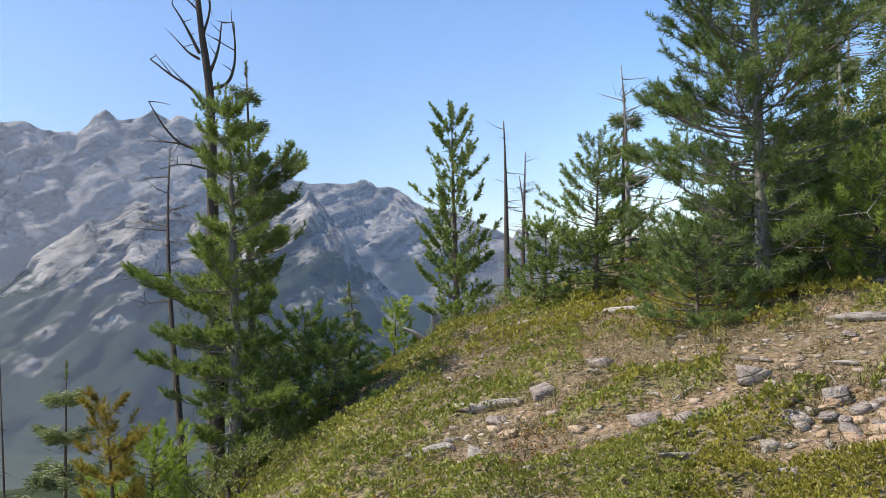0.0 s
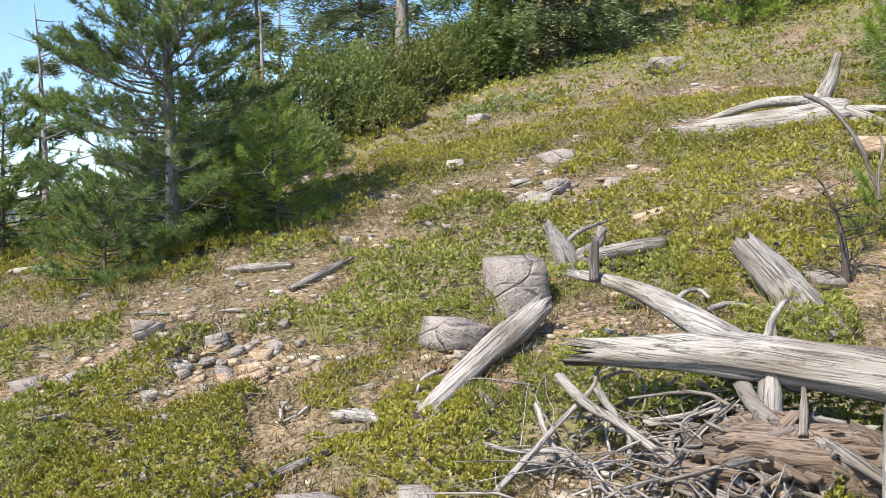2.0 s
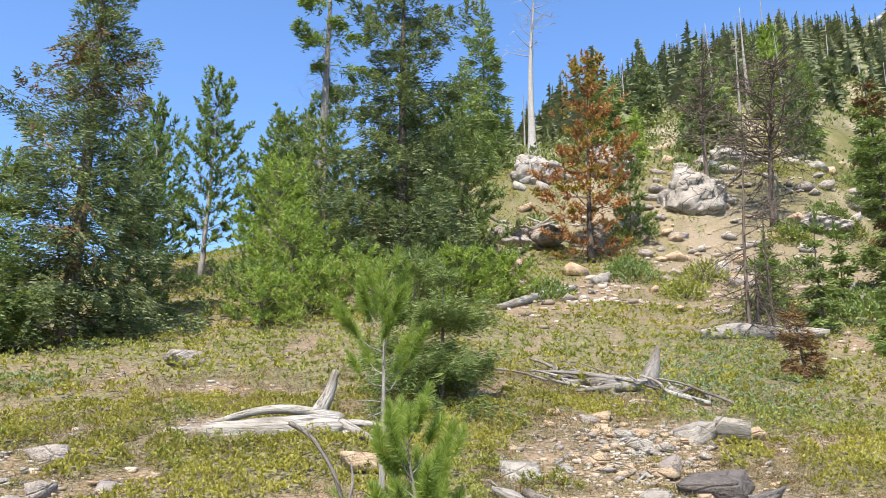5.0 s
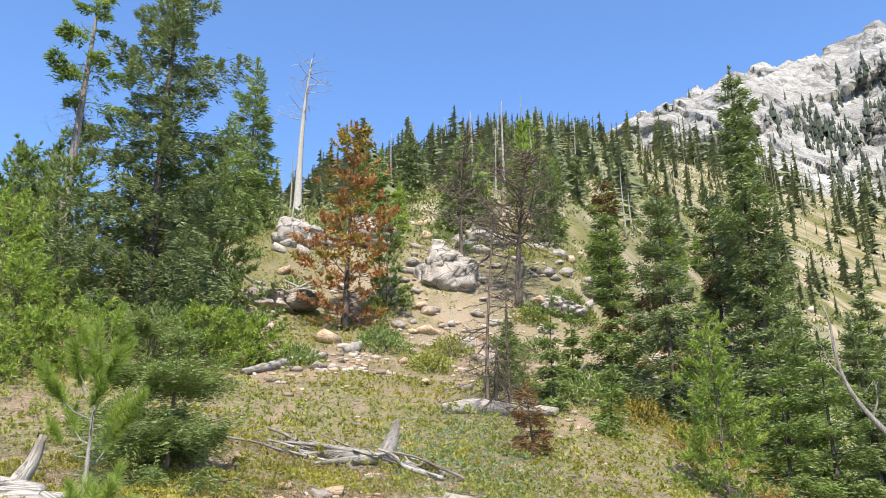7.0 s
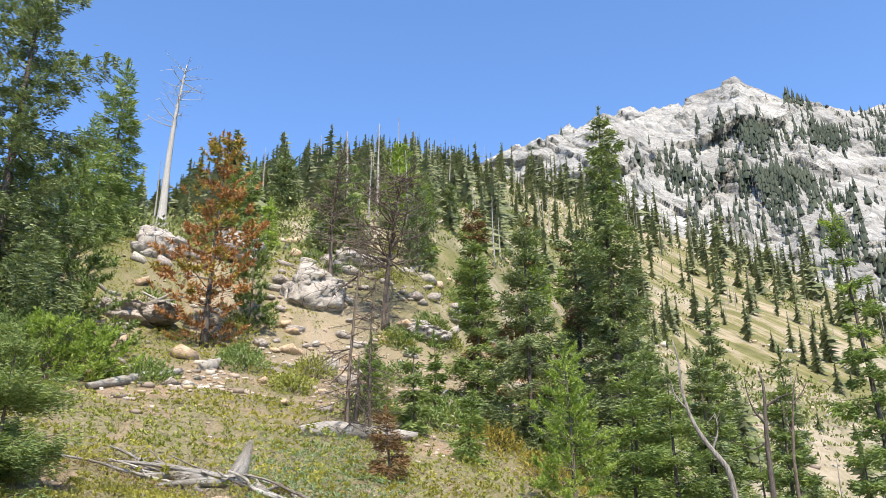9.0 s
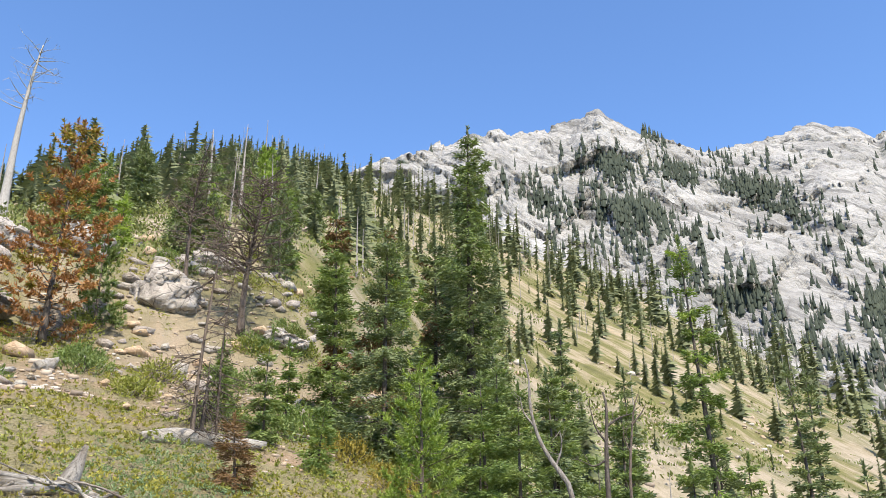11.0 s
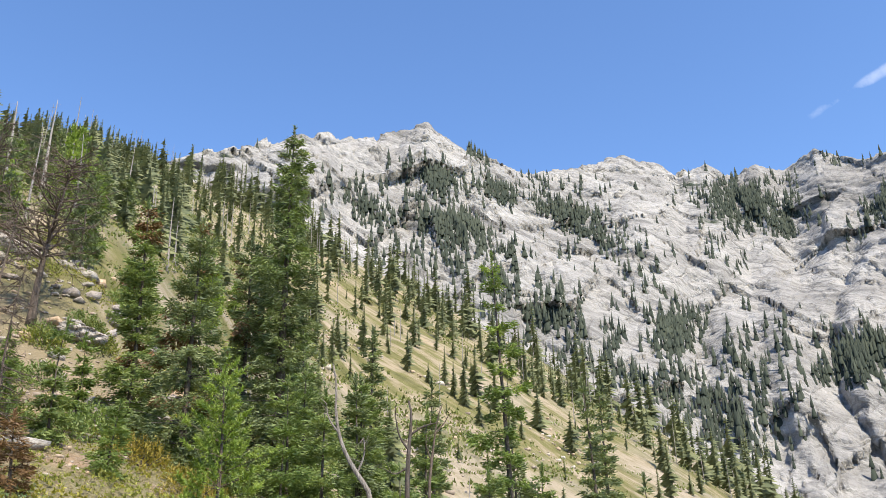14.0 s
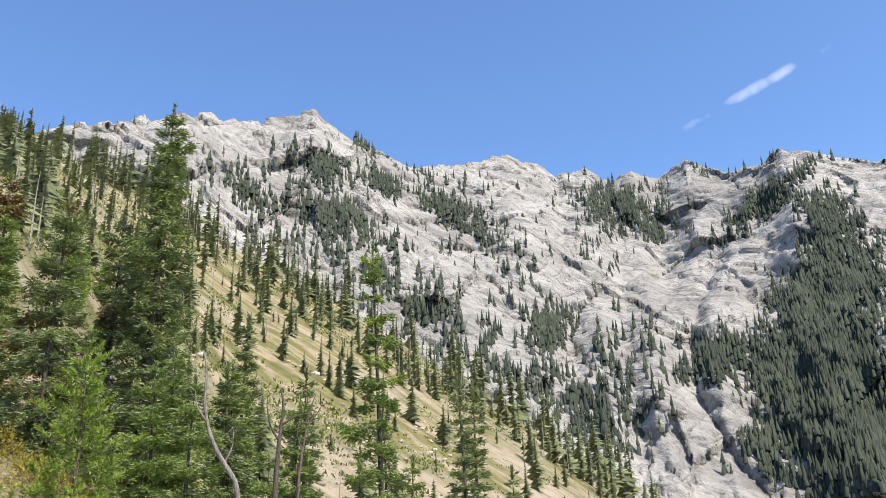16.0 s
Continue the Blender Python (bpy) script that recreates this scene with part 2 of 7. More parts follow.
JUNIPER = foliage("juniper_leaves", (0.048, 0.062, 0.018), (0.118, 0.145, 0.038), (0.240, 0.255, 0.075), 0.28, 2.0)
MAT_LEAF = foliage("bearberry_leaves", (0.070, 0.085, 0.017), (0.222, 0.208, 0.036), (0.385, 0.345, 0.066), 0.34, 0.9, 0.5, 0.4)
MAT_LEAF_B = foliage("creeping_juniper_leaves", (0.070, 0.090, 0.022), (0.190, 0.208, 0.042), (0.355, 0.350, 0.084), 0.32, 1.1)
MAT_RUST = foliage("rusty_leaves", (0.150, 0.069, 0.025), (0.250, 0.131, 0.044), (0.312, 0.213, 0.062), 0.30, 1.5)
MAT_DRY = foliage("dry_heather", (0.075, 0.058, 0.032), (0.165, 0.132, 0.066), (0.280, 0.235, 0.125), 0.15, 1.5)
SAGE = foliage("blue_green_juniper", (0.085, 0.130, 0.060), (0.150, 0.215, 0.098), (0.235, 0.305, 0.150), 0.25, 1.5)
GRASS = foliage("grass_blades", (0.125, 0.163, 0.031), (0.250, 0.263, 0.075), (0.425, 0.388, 0.150), 0.40, 1.5)
# hillside spruces: green paled and greyed to hold some distance haze in the colour
FAR_NEEDLE = foliage("far_conifer", (0.066, 0.080, 0.050), (0.130, 0.148, 0.082), (0.225, 0.236, 0.122), 0.18, 0.30, 0.8, 0.1)
FAR_DARK = foliage("far_dark_conifer", (0.026, 0.035, 0.028), (0.045, 0.056, 0.043), (0.075, 0.088, 0.064), 0.15, 0.03, 0.8, 0.1)


def bark(name, a, b, grey=0.0):
    m = Mat(name, 0.9, 0.15)
    v = m.coord("obj", (6, 6, 1.6))
    n = m.noise(v, 6, 6, 0.65)
    w = m.noise(m.coord("obj", (30, 30, 3)), 3, 4)
    c = m.mix(m.ramp(n, [(0.35, 0.0), (0.65, 1.0)]), a, b)
    m.color(m.mix(m.math("MULTIPLY", w, 0.5), c, (0.10, 0.085, 0.07)))
    m.bump(m.math("ADD", n, w), 0.8, 0.02)
    return m.m


BARK_GREY = bark("grey_bark", (0.16, 0.135, 0.115), (0.36, 0.33, 0.30))
BARK_BROWN = bark("brown_bark", (0.085, 0.062, 0.048), (0.20, 0.155, 0.125))
BARK_SNAG = bark("bare_snag_wood", (0.23, 0.205, 0.185), (0.44, 0.41, 0.38))
BARK_DARK = bark("dark_twig_bark", (0.055, 0.044, 0.038), (0.13, 0.11, 0.095))


BARK_WHITE = bark("bleached_snag_wood", (0.33, 0.31, 0.285), (0.54, 0.515, 0.48))


def driftwood(name, lo, hi, crack):
    """Weathered silver wood: long grain along the piece's own x, with dark checks."""
    m = Mat(name, 0.82, 0.25)
    v = m.coord("obj", (0.9, 58, 58))
    g = m.noise(v, 2.2, 8, 0.7, 0.4)
    v2 = m.coord("obj", (0.9, 30, 30))
    k = m.noise(v2, 2.6, 5, 0.6, 0.9)
    big = m.noise(m.coord("obj", (1.5, 3, 3)), 1.6, 4)
    c = m.ramp(g, [(0.30, lo), (0.58, hi), (0.85, tuple(min(1, h * 1.08) for h in hi))])
    c = m.mix(m.ramp(k, [(0.33, 0.75), (0.40, 0.0)]), c, crack)
    c = m.mix(m.ramp(big, [(0.45, 0.0), (0.70, 0.75)]), c, (lo[0] * 0.95, lo[1] * 0.86, lo[2] * 0.74))
    m.color(c)
    h = m.math("ADD", m.math("MULTIPLY", g, 0.5), m.ramp(k, [(0.34, 0.0), (0.46, 1.0)]))
    m.bump(h, 0.9, 0.02)
    return m.m


WOOD_SILVER = driftwood("silver_deadwood", (0.215, 0.195, 0.172), (0.44, 0.412, 0.372), (0.050, 0.042, 0.035))
WOOD_GREY = driftwood("grey_deadwood", (0.150, 0.135, 0.12), (0.33, 0.305, 0.275), (0.036, 0.030, 0.026))
WOOD_DARK = driftwood("dark_deadwood", (0.12, 0.10, 0.085), (0.27, 0.235, 0.205), (0.035, 0.028, 0.024))
WOOD_ROT = driftwood("rotten_orange_wood", (0.13, 0.092, 0.066), (0.26, 0.200, 0.150), (0.06, 0.04, 0.028))


def stone(name, lo, hi, lichen, scale=5, crack=0.45):
    """Broken bedded rock: mottled, with dark cracks, bedding seams and lichen."""
    m = Mat(name, 0.9, 0.2)
    p = m.coord("obj")
    n = m.noise(p, scale, 8, 0.7)
    s = m.noise(p, scale * 8, 4, 0.65)
    seam = m.noise(m.coord("obj", (0.5, 0.5, 3.4), (0.15, -0.2, 0.4)), scale * 0.8, 6, 0.6, 0.3)
    e = m.voronoi(m.warp(m.coord("obj", (0.8, 0.8, 1.5), (0.3, 0.2, 0.5)), 2.5, 0.12), scale * 0.5, "Distance", "DISTANCE_TO_EDGE")
    c = m.ramp(n, [(0.30, lo), (0.52, hi), (0.72, tuple(min(0.62, k * 1.18) for k in hi))])
    c = m.mix(m.math("MULTIPLY", m.object_random(), 0.4), c, (hi[0] * 0.72, hi[1] * 0.66, hi[2] * 0.62))
    c = m.mix(m.ramp(s, [(0.54, 0.0), (0.66, 0.6)]), c, lichen)
    dark = tuple(k * 0.35 for k in lo)
    c = m.mix(m.ramp(seam, [(0.31, crack * 0.7), (0.38, 0.0)]), c, dark)
    c = m.mix(m.ramp(e, [(0.0, crack), (0.02, 0.0)]), c, dark)
    m.color(c)
    h = m.math("ADD", m.math("ADD", n, m.math("MULTIPLY", s, 0.35)), m.math("ADD", m.ramp(e, [(0.0, 0.0), (0.04, 0.3)]), m.ramp(seam, [(0.34, 0.0), (0.46, 0.3)])))
    m.bump(h, 1.0, 0.05)
    return m.m


STONE_GREY = stone("grey_purple_stone", (0.20, 0.170, 0.150), (0.37, 0.325, 0.290), (0.42, 0.40, 0.36))
STONE_PALE = stone("pale_limestone", (0.24, 0.215, 0.185), (0.43, 0.395, 0.345), (0.22, 0.20, 0.18))
STONE_CRAG = stone("pale_cracked_crag", (0.20, 0.178, 0.160), (0.41, 0.375, 0.338), (0.27, 0.25, 0.23), 2.4, 0.95)
STONE_DARK = stone("dark_wet_looking_rock", (0.075, 0.066, 0.06), (0.17, 0.15, 0.14), (0.25, 0.23, 0.20))
STONE_TAN = stone("tan_sandstone", (0.33, 0.22, 0.135), (0.54, 0.40, 0.27), (0.40, 0.36, 0.30))


def gravel_mat():
    m = Mat("gravel_chips", 0.9, 0.2)
    c = m.ramp(m.island(), [(0.0, (0.22, 0.175, 0.14)), (0.3, (0.36, 0.30, 0.245)), (0.55, (0.46, 0.34, 0.22)), (0.8, (0.44, 0.39, 0.34)), (1.0, (0.56, 0.51, 0.45))])
    n = m.noise(m.coord(), 40, 3)
    m.color(m.mix(m.math("MULTIPLY", n, 0.4), c, (0.20, 0.16, 0.125)))
    m.bump(n, 0.5, 0.01)
    return m.m


GRAVEL = gravel_mat()


def soil_mat():
    """The hillside: gravelly soil and litter near by, scree, turf and tan earth farther up."""
    m = Mat("hillside_soil", 0.95, 0.1)
    p = m.coord()
    a = m.noise(p, 0.9, 5, 0.6)
    b = m.noise(p, 9, 6, 0.7)
    chips = m.voronoi(p, 28, "Color")
    edge = m.voronoi(p, 28, "Distance")
    c = m.ramp(a, [(0.30, (0.12, 0.088, 0.055)), (0.47, (0.22, 0.155, 0.095)), (0.58, (0.30, 0.200, 0.120)), (0.75, (0.25, 0.18, 0.12))])
    c = m.mix(m.ramp(b, [(0.42, 0.0), (0.62, 0.8)]), c, (0.10, 0.074, 0.046))
    moss = m.ramp(m.noise(p, 22, 5, 0.7), [(0.35, (0.046, 0.050, 0.018)), (0.55, (0.125, 0.126, 0.036)), (0.75, (0.215, 0.202, 0.062))])
    c = m.mix(m.math("MULTIPLY", m.attribute("turf"), 0.9), c, moss)
    c = m.mix(0.30, c, m.ramp(chips, [(0.2, (0.14, 0.11, 0.085)), (0.5, (0.30, 0.235, 0.18)), (0.8, (0.44, 0.37, 0.30))]))
    # farther off: tan scree, turf strips and bare earth that run down the slope
    far_v = m.coord("pos", (0.012, 0.085, 0.002), (0, 0, radians(17)))
    f1 = m.noise(far_v, 2.6, 8, 0.66, 0.8)
    f2 = m.noise(p, 0.035, 6, 0.6)
    f3 = m.noise(p, 0.5, 6, 0.7)
    f1 = m.mix(0.28, f1, m.noise(p, 0.22, 9, 0.72))
    far = m.ramp(f1, [(0.38, (0.085, 0.088, 0.032)), (0.475, (0.150, 0.140, 0.056)), (0.515, (0.245, 0.205, 0.130)), (0.58, (0.30, 0.250, 0.180)), (0.66, (0.34, 0.240, 0.130))])
    far = m.mix(m.ramp(f2, [(0.50, 0.0), (0.62, 0.55)]), far, (0.34, 0.290, 0.245))
    far = m.mix(m.ramp(f3, [(0.46, 0.0), (0.66, 0.6)]), far, (0.14, 0.125, 0.065))
    wood = m.ramp(m.noise(p, 0.012, 6, 0.65), [(0.3, (0.022, 0.034, 0.020)), (0.7, (0.045, 0.060, 0.032))])
    sx = m.n.new("ShaderNodeSeparateXYZ")
    m.l.new(m.geo.outputs["Position"], sx.inputs[0])
    ln = m.n.new("ShaderNodeVectorMath")
    ln.operation = "LENGTH"
    m.l.new(m.geo.outputs["Position"], ln.inputs[0])
    t = m.n.new("ShaderNodeMapRange")
    t.inputs[1].default_value, t.inputs[2].default_value = 20, 36
    m.l.new(ln.outputs["Value"], t.inputs[0])
    low = m.n.new("ShaderNodeMapRange")
    low.inputs[1].default_value, low.inputs[2].default_value = -12, -45
    m.l.new(sx.outputs[2], low.inputs[0])
    c = m.mix(t.outputs[0], c, far)
    c = m.mix(low.outputs[0], c, wood)
    m.color(c)
    m.bump(m.math("ADD", m.math("MULTIPLY", edge, 0.8), b), 0.9, 0.03)
    return m.m


SOIL = soil_mat()


def mountain_mat(name, rock_lo, rock_hi, dip, unit_m, forest_line, forest_scale, green, relief, band=0.5):
    """Bedded limestone: pale slabs, dark bedding bands with thin ledges' shade painted in, stains and specks of scrub;
    unit_m is the size of a slab.
    """
    m = Mat(name, 0.95, 0.1)
    p = m.coord()
    k = 1.0 / unit_m
    n = m.noise(p, 0.5 * k, 8, 0.6)
    bed = m.noise(m.coord("pos", (0.22, 0.22, 1.5), dip), 1.6 * k, 7, 0.62)
    bed2 = m.noise(m.coord("pos", (0.16, 0.16, 1.3), (dip[0] + 0.5, dip[1] - 0.5, dip[2] + 0.6)), 4.5 * k, 5, 0.6)
    stain = m.noise(m.coord("pos", (1, 1, 0.18)), 2.2 * k, 5, 0.6)
    fine = m.noise(p, 9 * k, 6, 0.7)
    c = m.ramp(n, [(0.30, rock_lo), (0.55, rock_hi), (0.75, tuple(min(0.75, v * 1.1) for v in rock_hi))])
    c = m.mix(m.ramp(stain, [(0.50, 0.0), (0.72, 0.45)]), c, (rock_lo[0] * 0.95, rock_lo[1] * 0.92, rock_lo[2] * 0.9))
    dark = tuple(v * 0.42 for v in rock_lo)
    # shade under thin ledges, painted as dark bands along the bedding
    c = m.mix(m.ramp(bed, [(0.37, band), (0.425, 0.0)]), c, dark)
    c = m.mix(m.ramp(bed, [(0.565, 0.0), (0.62, band * 0.8)]), c, tuple(v * 0.75 for v in rock_lo))
    c = m.mix(m.ramp(bed2, [(0.36, band), (0.42, 0.0)]), c, dark)
    for turn, stretch, amount in ((dip, 0.30, 0.75), ((dip[0] + 0.9, dip[1] - 0.7, dip[2] + 0.5), 0.40, 0.6)):
        crack = m.math("ABSOLUTE", m.math("SUBTRACT", m.noise(m.coord("pos", (stretch, stretch, 1.0), turn), 2.2 * k, 9, 0.68), 0.5))
        c = m.mix(m.ramp(crack, [(0.0, amount * band), (0.014, 0.0)]), c, dark)
    wv = m.warp(m.coord("pos", (0.7, 0.7, 1.3), (dip[0] - 0.5, dip[1] + 0.6, 0.3)), 2.0 * k, 0.35 * unit_m)
    slab = m.voronoi(wv, 2.6 * k, "Distance", "DISTANCE_TO_EDGE")
    c = m.mix(0.30, c, m.ramp(m.voronoi(wv, 2.6 * k, "Color"), [(0.2, rock_lo), (0.8, tuple(v * 1.15 for v in rock_hi))]))
    c = m.mix(m.ramp(slab, [(0.0, 0.20 * band), (0.02, 0.0)]), c, dark)
    c = m.mix(m.ramp(fine, [(0.56, 0.0), (0.70, 0.55)]), c, (dark[0] * 0.9, dark[1], dark[2] * 0.8))
    sx = m.n.new("ShaderNodeSeparateXYZ")
    m.l.new(m.geo.outputs["Position"], sx.inputs[0])
    mr = m.n.new("ShaderNodeMapRange")
    mr.inputs[1].default_value, mr.inputs[2].default_value = forest_line
    m.l.new(sx.outputs[2], mr.inputs[0])
    g = m.math("ADD", m.noise(m.coord("pos", (0.8, 0.8, 1.7), dip), forest_scale, 9, 0.66), m.math("MULTIPLY", mr.outputs[0], 0.42))
    g = m.ramp(g, [(0.62, 0.0), (0.68, 1.0)])
    wood = m.ramp(m.noise(p, 9 * k, 6, 0.75), [(0.35, tuple(v * 0.5 for v in green)), (0.50, green), (0.68, tuple(v * 2.2 for v in green))])
    g = m.math("MAXIMUM", g, m.ramp(m.math("ADD", m.attribute("wood"), m.math("MULTIPLY", m.noise(p, 2.2 * k, 7, 0.7), 1.7)), [(1.22, 0.0), (1.36, 0.8)]))
    m.color(m.mix(g, c, wood))
    h = m.math("ADD", m.math("MULTIPLY", bed, 1.2), m.math("ADD", bed2, m.math("ADD", m.math("MULTIPLY", fine, 0.6), m.ramp(slab, [(0.0, 0.0), (0.10, 0.25)]))))
    m.bump(h, 1.0, relief)
    return m.m


LIMESTONE = mountain_mat("pale_limestone_face", (0.195, 0.189, 0.180), (0.345, 0.335, 0.318), (0.284, -0.20, 0.0), 60.0, (-150, -500), 0.012, (0.040, 0.052, 0.036), 4.5, 0.75)
RANGE_ROCK = mountain_mat("far_range_rock", (0.085, 0.084, 0.082), (0.40, 0.388, 0.368), (0.05, -0.52, 0.0), 170.0, (420, -600), 0.0026, (0.020, 0.032, 0.020), 16.0, 0.9)
SPUR_ROCK = mountain_mat("spur_rock", (0.095, 0.093, 0.090), (0.40, 0.385, 0.360), (0.05, -0.50, 0.0), 130.0, (200, -450), 0.0030, (0.020, 0.032, 0.020), 12.0, 0.85)

# distance haze painted as the pale blue of a half-clear sheet
haze = Mat("painted_valley_haze", 1.0, 0.0)
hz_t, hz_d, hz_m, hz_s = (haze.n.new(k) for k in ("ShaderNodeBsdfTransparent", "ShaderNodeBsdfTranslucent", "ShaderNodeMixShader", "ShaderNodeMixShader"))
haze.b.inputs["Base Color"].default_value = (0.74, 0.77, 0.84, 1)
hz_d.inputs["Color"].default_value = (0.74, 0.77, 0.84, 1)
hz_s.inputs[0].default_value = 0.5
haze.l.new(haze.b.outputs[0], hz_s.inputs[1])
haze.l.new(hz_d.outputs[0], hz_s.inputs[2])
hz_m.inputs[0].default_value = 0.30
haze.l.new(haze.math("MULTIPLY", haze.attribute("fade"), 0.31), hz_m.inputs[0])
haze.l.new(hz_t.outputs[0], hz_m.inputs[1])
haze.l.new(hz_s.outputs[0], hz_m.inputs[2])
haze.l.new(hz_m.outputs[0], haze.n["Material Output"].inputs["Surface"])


# ---------------------------------------------------------------- mesh helpers
def fast_mesh(name, verts, faces, smoothed=False):
    """A mesh from an array of points and one or more arrays of faces (triangles or quads)."""
    me = bpy.data.meshes.new(name)
    verts = np.asarray(verts, np.float32)
    faces = [np.asarray(f, np.int32) for f in faces if len(f)]
    me.vertices.add(len(verts))
    me.vertices.foreach_set("co", verts.ravel())
    idx = np.concatenate([f.ravel() for f in faces])
    tot = np.concatenate([np.full(len(f), f.shape[1], np.int32) for f in faces])
    me.loops.add(len(idx))
    me.loops.foreach_set("vertex_index", idx)
    me.polygons.add(len(tot))
    me.polygons.foreach_set("loop_start", np.concatenate([[0], np.cumsum(tot)[:-1]]).astype(np.int32))
    me.polygons.foreach_set("loop_total", tot)
    if smoothed:
        me.polygons.foreach_set("use_smooth", np.ones(len(tot), bool))
    me.update(calc_edges=True)
    return me


def part(name, me, material, parent=None, label=""):
    """Links a mesh as one object, under a thing where one is given."""
    ob = new(name, me)
    if material is not None and not me.materials:
        me.materials.append(material)
    if parent is not None:
        ob.parent = parent
    return tagged(ob, label)


class Build:
    """Gathers tubes and triangles into one mesh."""

    def __init__(self):
        self.v, self.f3, self.f4, self.n = [], [], [], 0

    def add(self, v, f3=None, f4=None):
        v = np.asarray(v, float).reshape(-1, 3)
        if f3 is not None and len(f3):
            self.f3.append(np.asarray(f3) + self.n)
        if f4 is not None and len(f4):
            self.f4.append(np.asarray(f4) + self.n)
        self.v.append(v)
        self.n += len(v)

    def tube(self, pts, radii, sides=6, rough=0.0, rng=None, cap=True, flat=1.0):
        pts, radii = np.asarray(pts, float), np.asarray(radii, float)
        k = len(pts)
        tan = np.gradient(pts, axis=0)
        tan /= np.linalg.norm(tan, axis=1)[:, None] + 1e-12
        ref = np.array([0, 0, 1.0]) if abs(tan[0, 2]) < 0.8 else np.array([1.0, 0, 0])
        a = np.cross(tan, ref)
        a /= np.linalg.norm(a, axis=1)[:, None] + 1e-12
        b = np.cross(tan, a)
        th = np.arange(sides) * 2 * np.pi / sides
        rad = radii[:, None] * np.ones(sides)
        if rough and rng is not None:
            lobes = 1 + rough * (rng.rand(sides) - 0.5)[None] + rough * 0.5 * (rng.rand(k, sides) - 0.5)
            rad = rad * lobes
        ring = pts[:, None] + rad[..., None] * (np.cos(th)[None, :, None] * a[:, None] + flat * np.sin(th)[None, :, None] * b[:, None])
        v = ring.reshape(-1, 3)
        i, j = np.meshgrid(np.arange(k - 1), np.arange(sides), indexing="ij")
        q = np.stack([i * sides + j, i * sides + (j + 1) % sides, (i + 1) * sides + (j + 1) % sides, (i + 1) * sides + j], -1).reshape(-1, 4)
        f3 = []
        if cap:
            v = np.concatenate([v, pts[:1], pts[-1:]])
            c0, c1 = k * sides, k * sides + 1
            f3 = [(c0, (j + 1) % sides, j) for j in range(sides)] + [(c1, (k - 1) * sides + j, (k - 1) * sides + (j + 1) % sides) for j in range(sides)]
        self.add(v, f3, q)

    def blades(self, base, way, length, width, rng, normal=None):
        """One thin triangle for each base point, along its own way, flat to its normal."""
        n = len(base)
        if n == 0:
            return
        way = way / (np.linalg.norm(way, axis=1)[:, None] + 1e-9)
        side = np.cross(way, rng.normal(size=(n, 3)) if normal is None else normal)
        side /= np.linalg.norm(side, axis=1)[:, None] + 1e-9
        length, width = np.broadcast_to(length, n)[:, None], np.broadcast_to(width, n)[:, None]
        v = np.stack([base - side * width, base + side * width, base + way * length], 1)
        self.add(v, np.arange(3 * n).reshape(n, 3))

    def leaves(self, base, way, normal, length, width):
        """One pointed four-sided leaf for each base point."""
        n = len(base)
        if n == 0:
            return
        way = way / (np.linalg.norm(way, axis=1)[:, None] + 1e-9)
        side = np.cross(way, normal)
        side /= np.linalg.norm(side, axis=1)[:, None] + 1e-9
        length, width = np.broadcast_to(length, n)[:, None], np.broadcast_to(width, n)[:, None]
        v = np.stack([base, base + way * length * 0.55 + side * width, base + way * length, base + way * length * 0.55 - side * width], 1)
        self.add(v, None, np.arange(4 * n).reshape(n, 4))

    def mesh(self, name, smoothed=False):
        faces = []
        if self.f3:
            faces.append(np.concatenate(self.f3))
        if self.f4:
            faces.append(np.concatenate(self.f4))
        return fast_mesh(name, np.concatenate(self.v), faces, smoothed)


def smooth_line(pts, n):
    """A rounded line through a few points."""
    pts = np.asarray(pts, float)
    k = np.linspace(0, 1, len(pts))
    t = np.linspace(0, 1, n)
    if len(pts) > 2:
        for _ in range(2):
            a = pts[:-1] * 0.75 + pts[1:] * 0.25
            b = pts[:-1] * 0.25 + pts[1:] * 0.75
            pts = np.concatenate([pts[:1], np.stack([a, b], 1).reshape(-1, 3), pts[-1:]])
        k = np.concatenate([[0], np.cumsum(np.linalg.norm(np.diff(pts, axis=0), axis=1))])
        k /= k[-1]
    return np.stack([np.interp(t, k, pts[:, i]) for i in range(3)], 1)


def empty(name, x, y, z, turn=0.0, label="", category="", group="", kind=""):
    ob = new(name)
    ob.empty_display_size = 0.2
    ob.matrix_world = pose(x, y, z, 0, 0, turn)
    return tagged(ob, label, category, group, kind)


# ---------------------------------------------------------------- ground and mountains
def polar_sheet():
    az = np.concatenate([np.arange(-32, 132, 0.55), np.arange(132, 160, 1.0), np.arange(160, 328, 4.0)])
    r = np.concatenate([[0.0], np.geomspace(0.5, 4600, 235)])
    A, Rr = np.meshgrid(np.radians(az), r, indexing="ij")
    x, y = Rr * np.sin(A), Rr * np.cos(A)
    v = np.stack([x, y, ground(x, y)], -1).reshape(-1, 3)
    n, k = len(az), len(r)
    i, j = np.meshgrid(np.arange(n), np.arange(k - 1), indexing="ij")
    q = np.stack([i * k + j, i * k + j + 1, ((i + 1) % n) * k + j + 1, ((i + 1) % n) * k + j], -1).reshape(-1, 4)
    me = fast_mesh("ground", v, [q[:, ::-1]], True)
    cover_share = me.attributes.new("turf", "FLOAT", "POINT")
    cover_share.data.foreach_set("value", smooth(-0.06, 0.05, turf(v[:, 0], v[:, 1])).astype(np.float32))
    return me


tagged(part("ground", polar_sheet(), SOIL), "stony alpine hillside of tan soil, gravel and litter", "hillside", kind="structure")

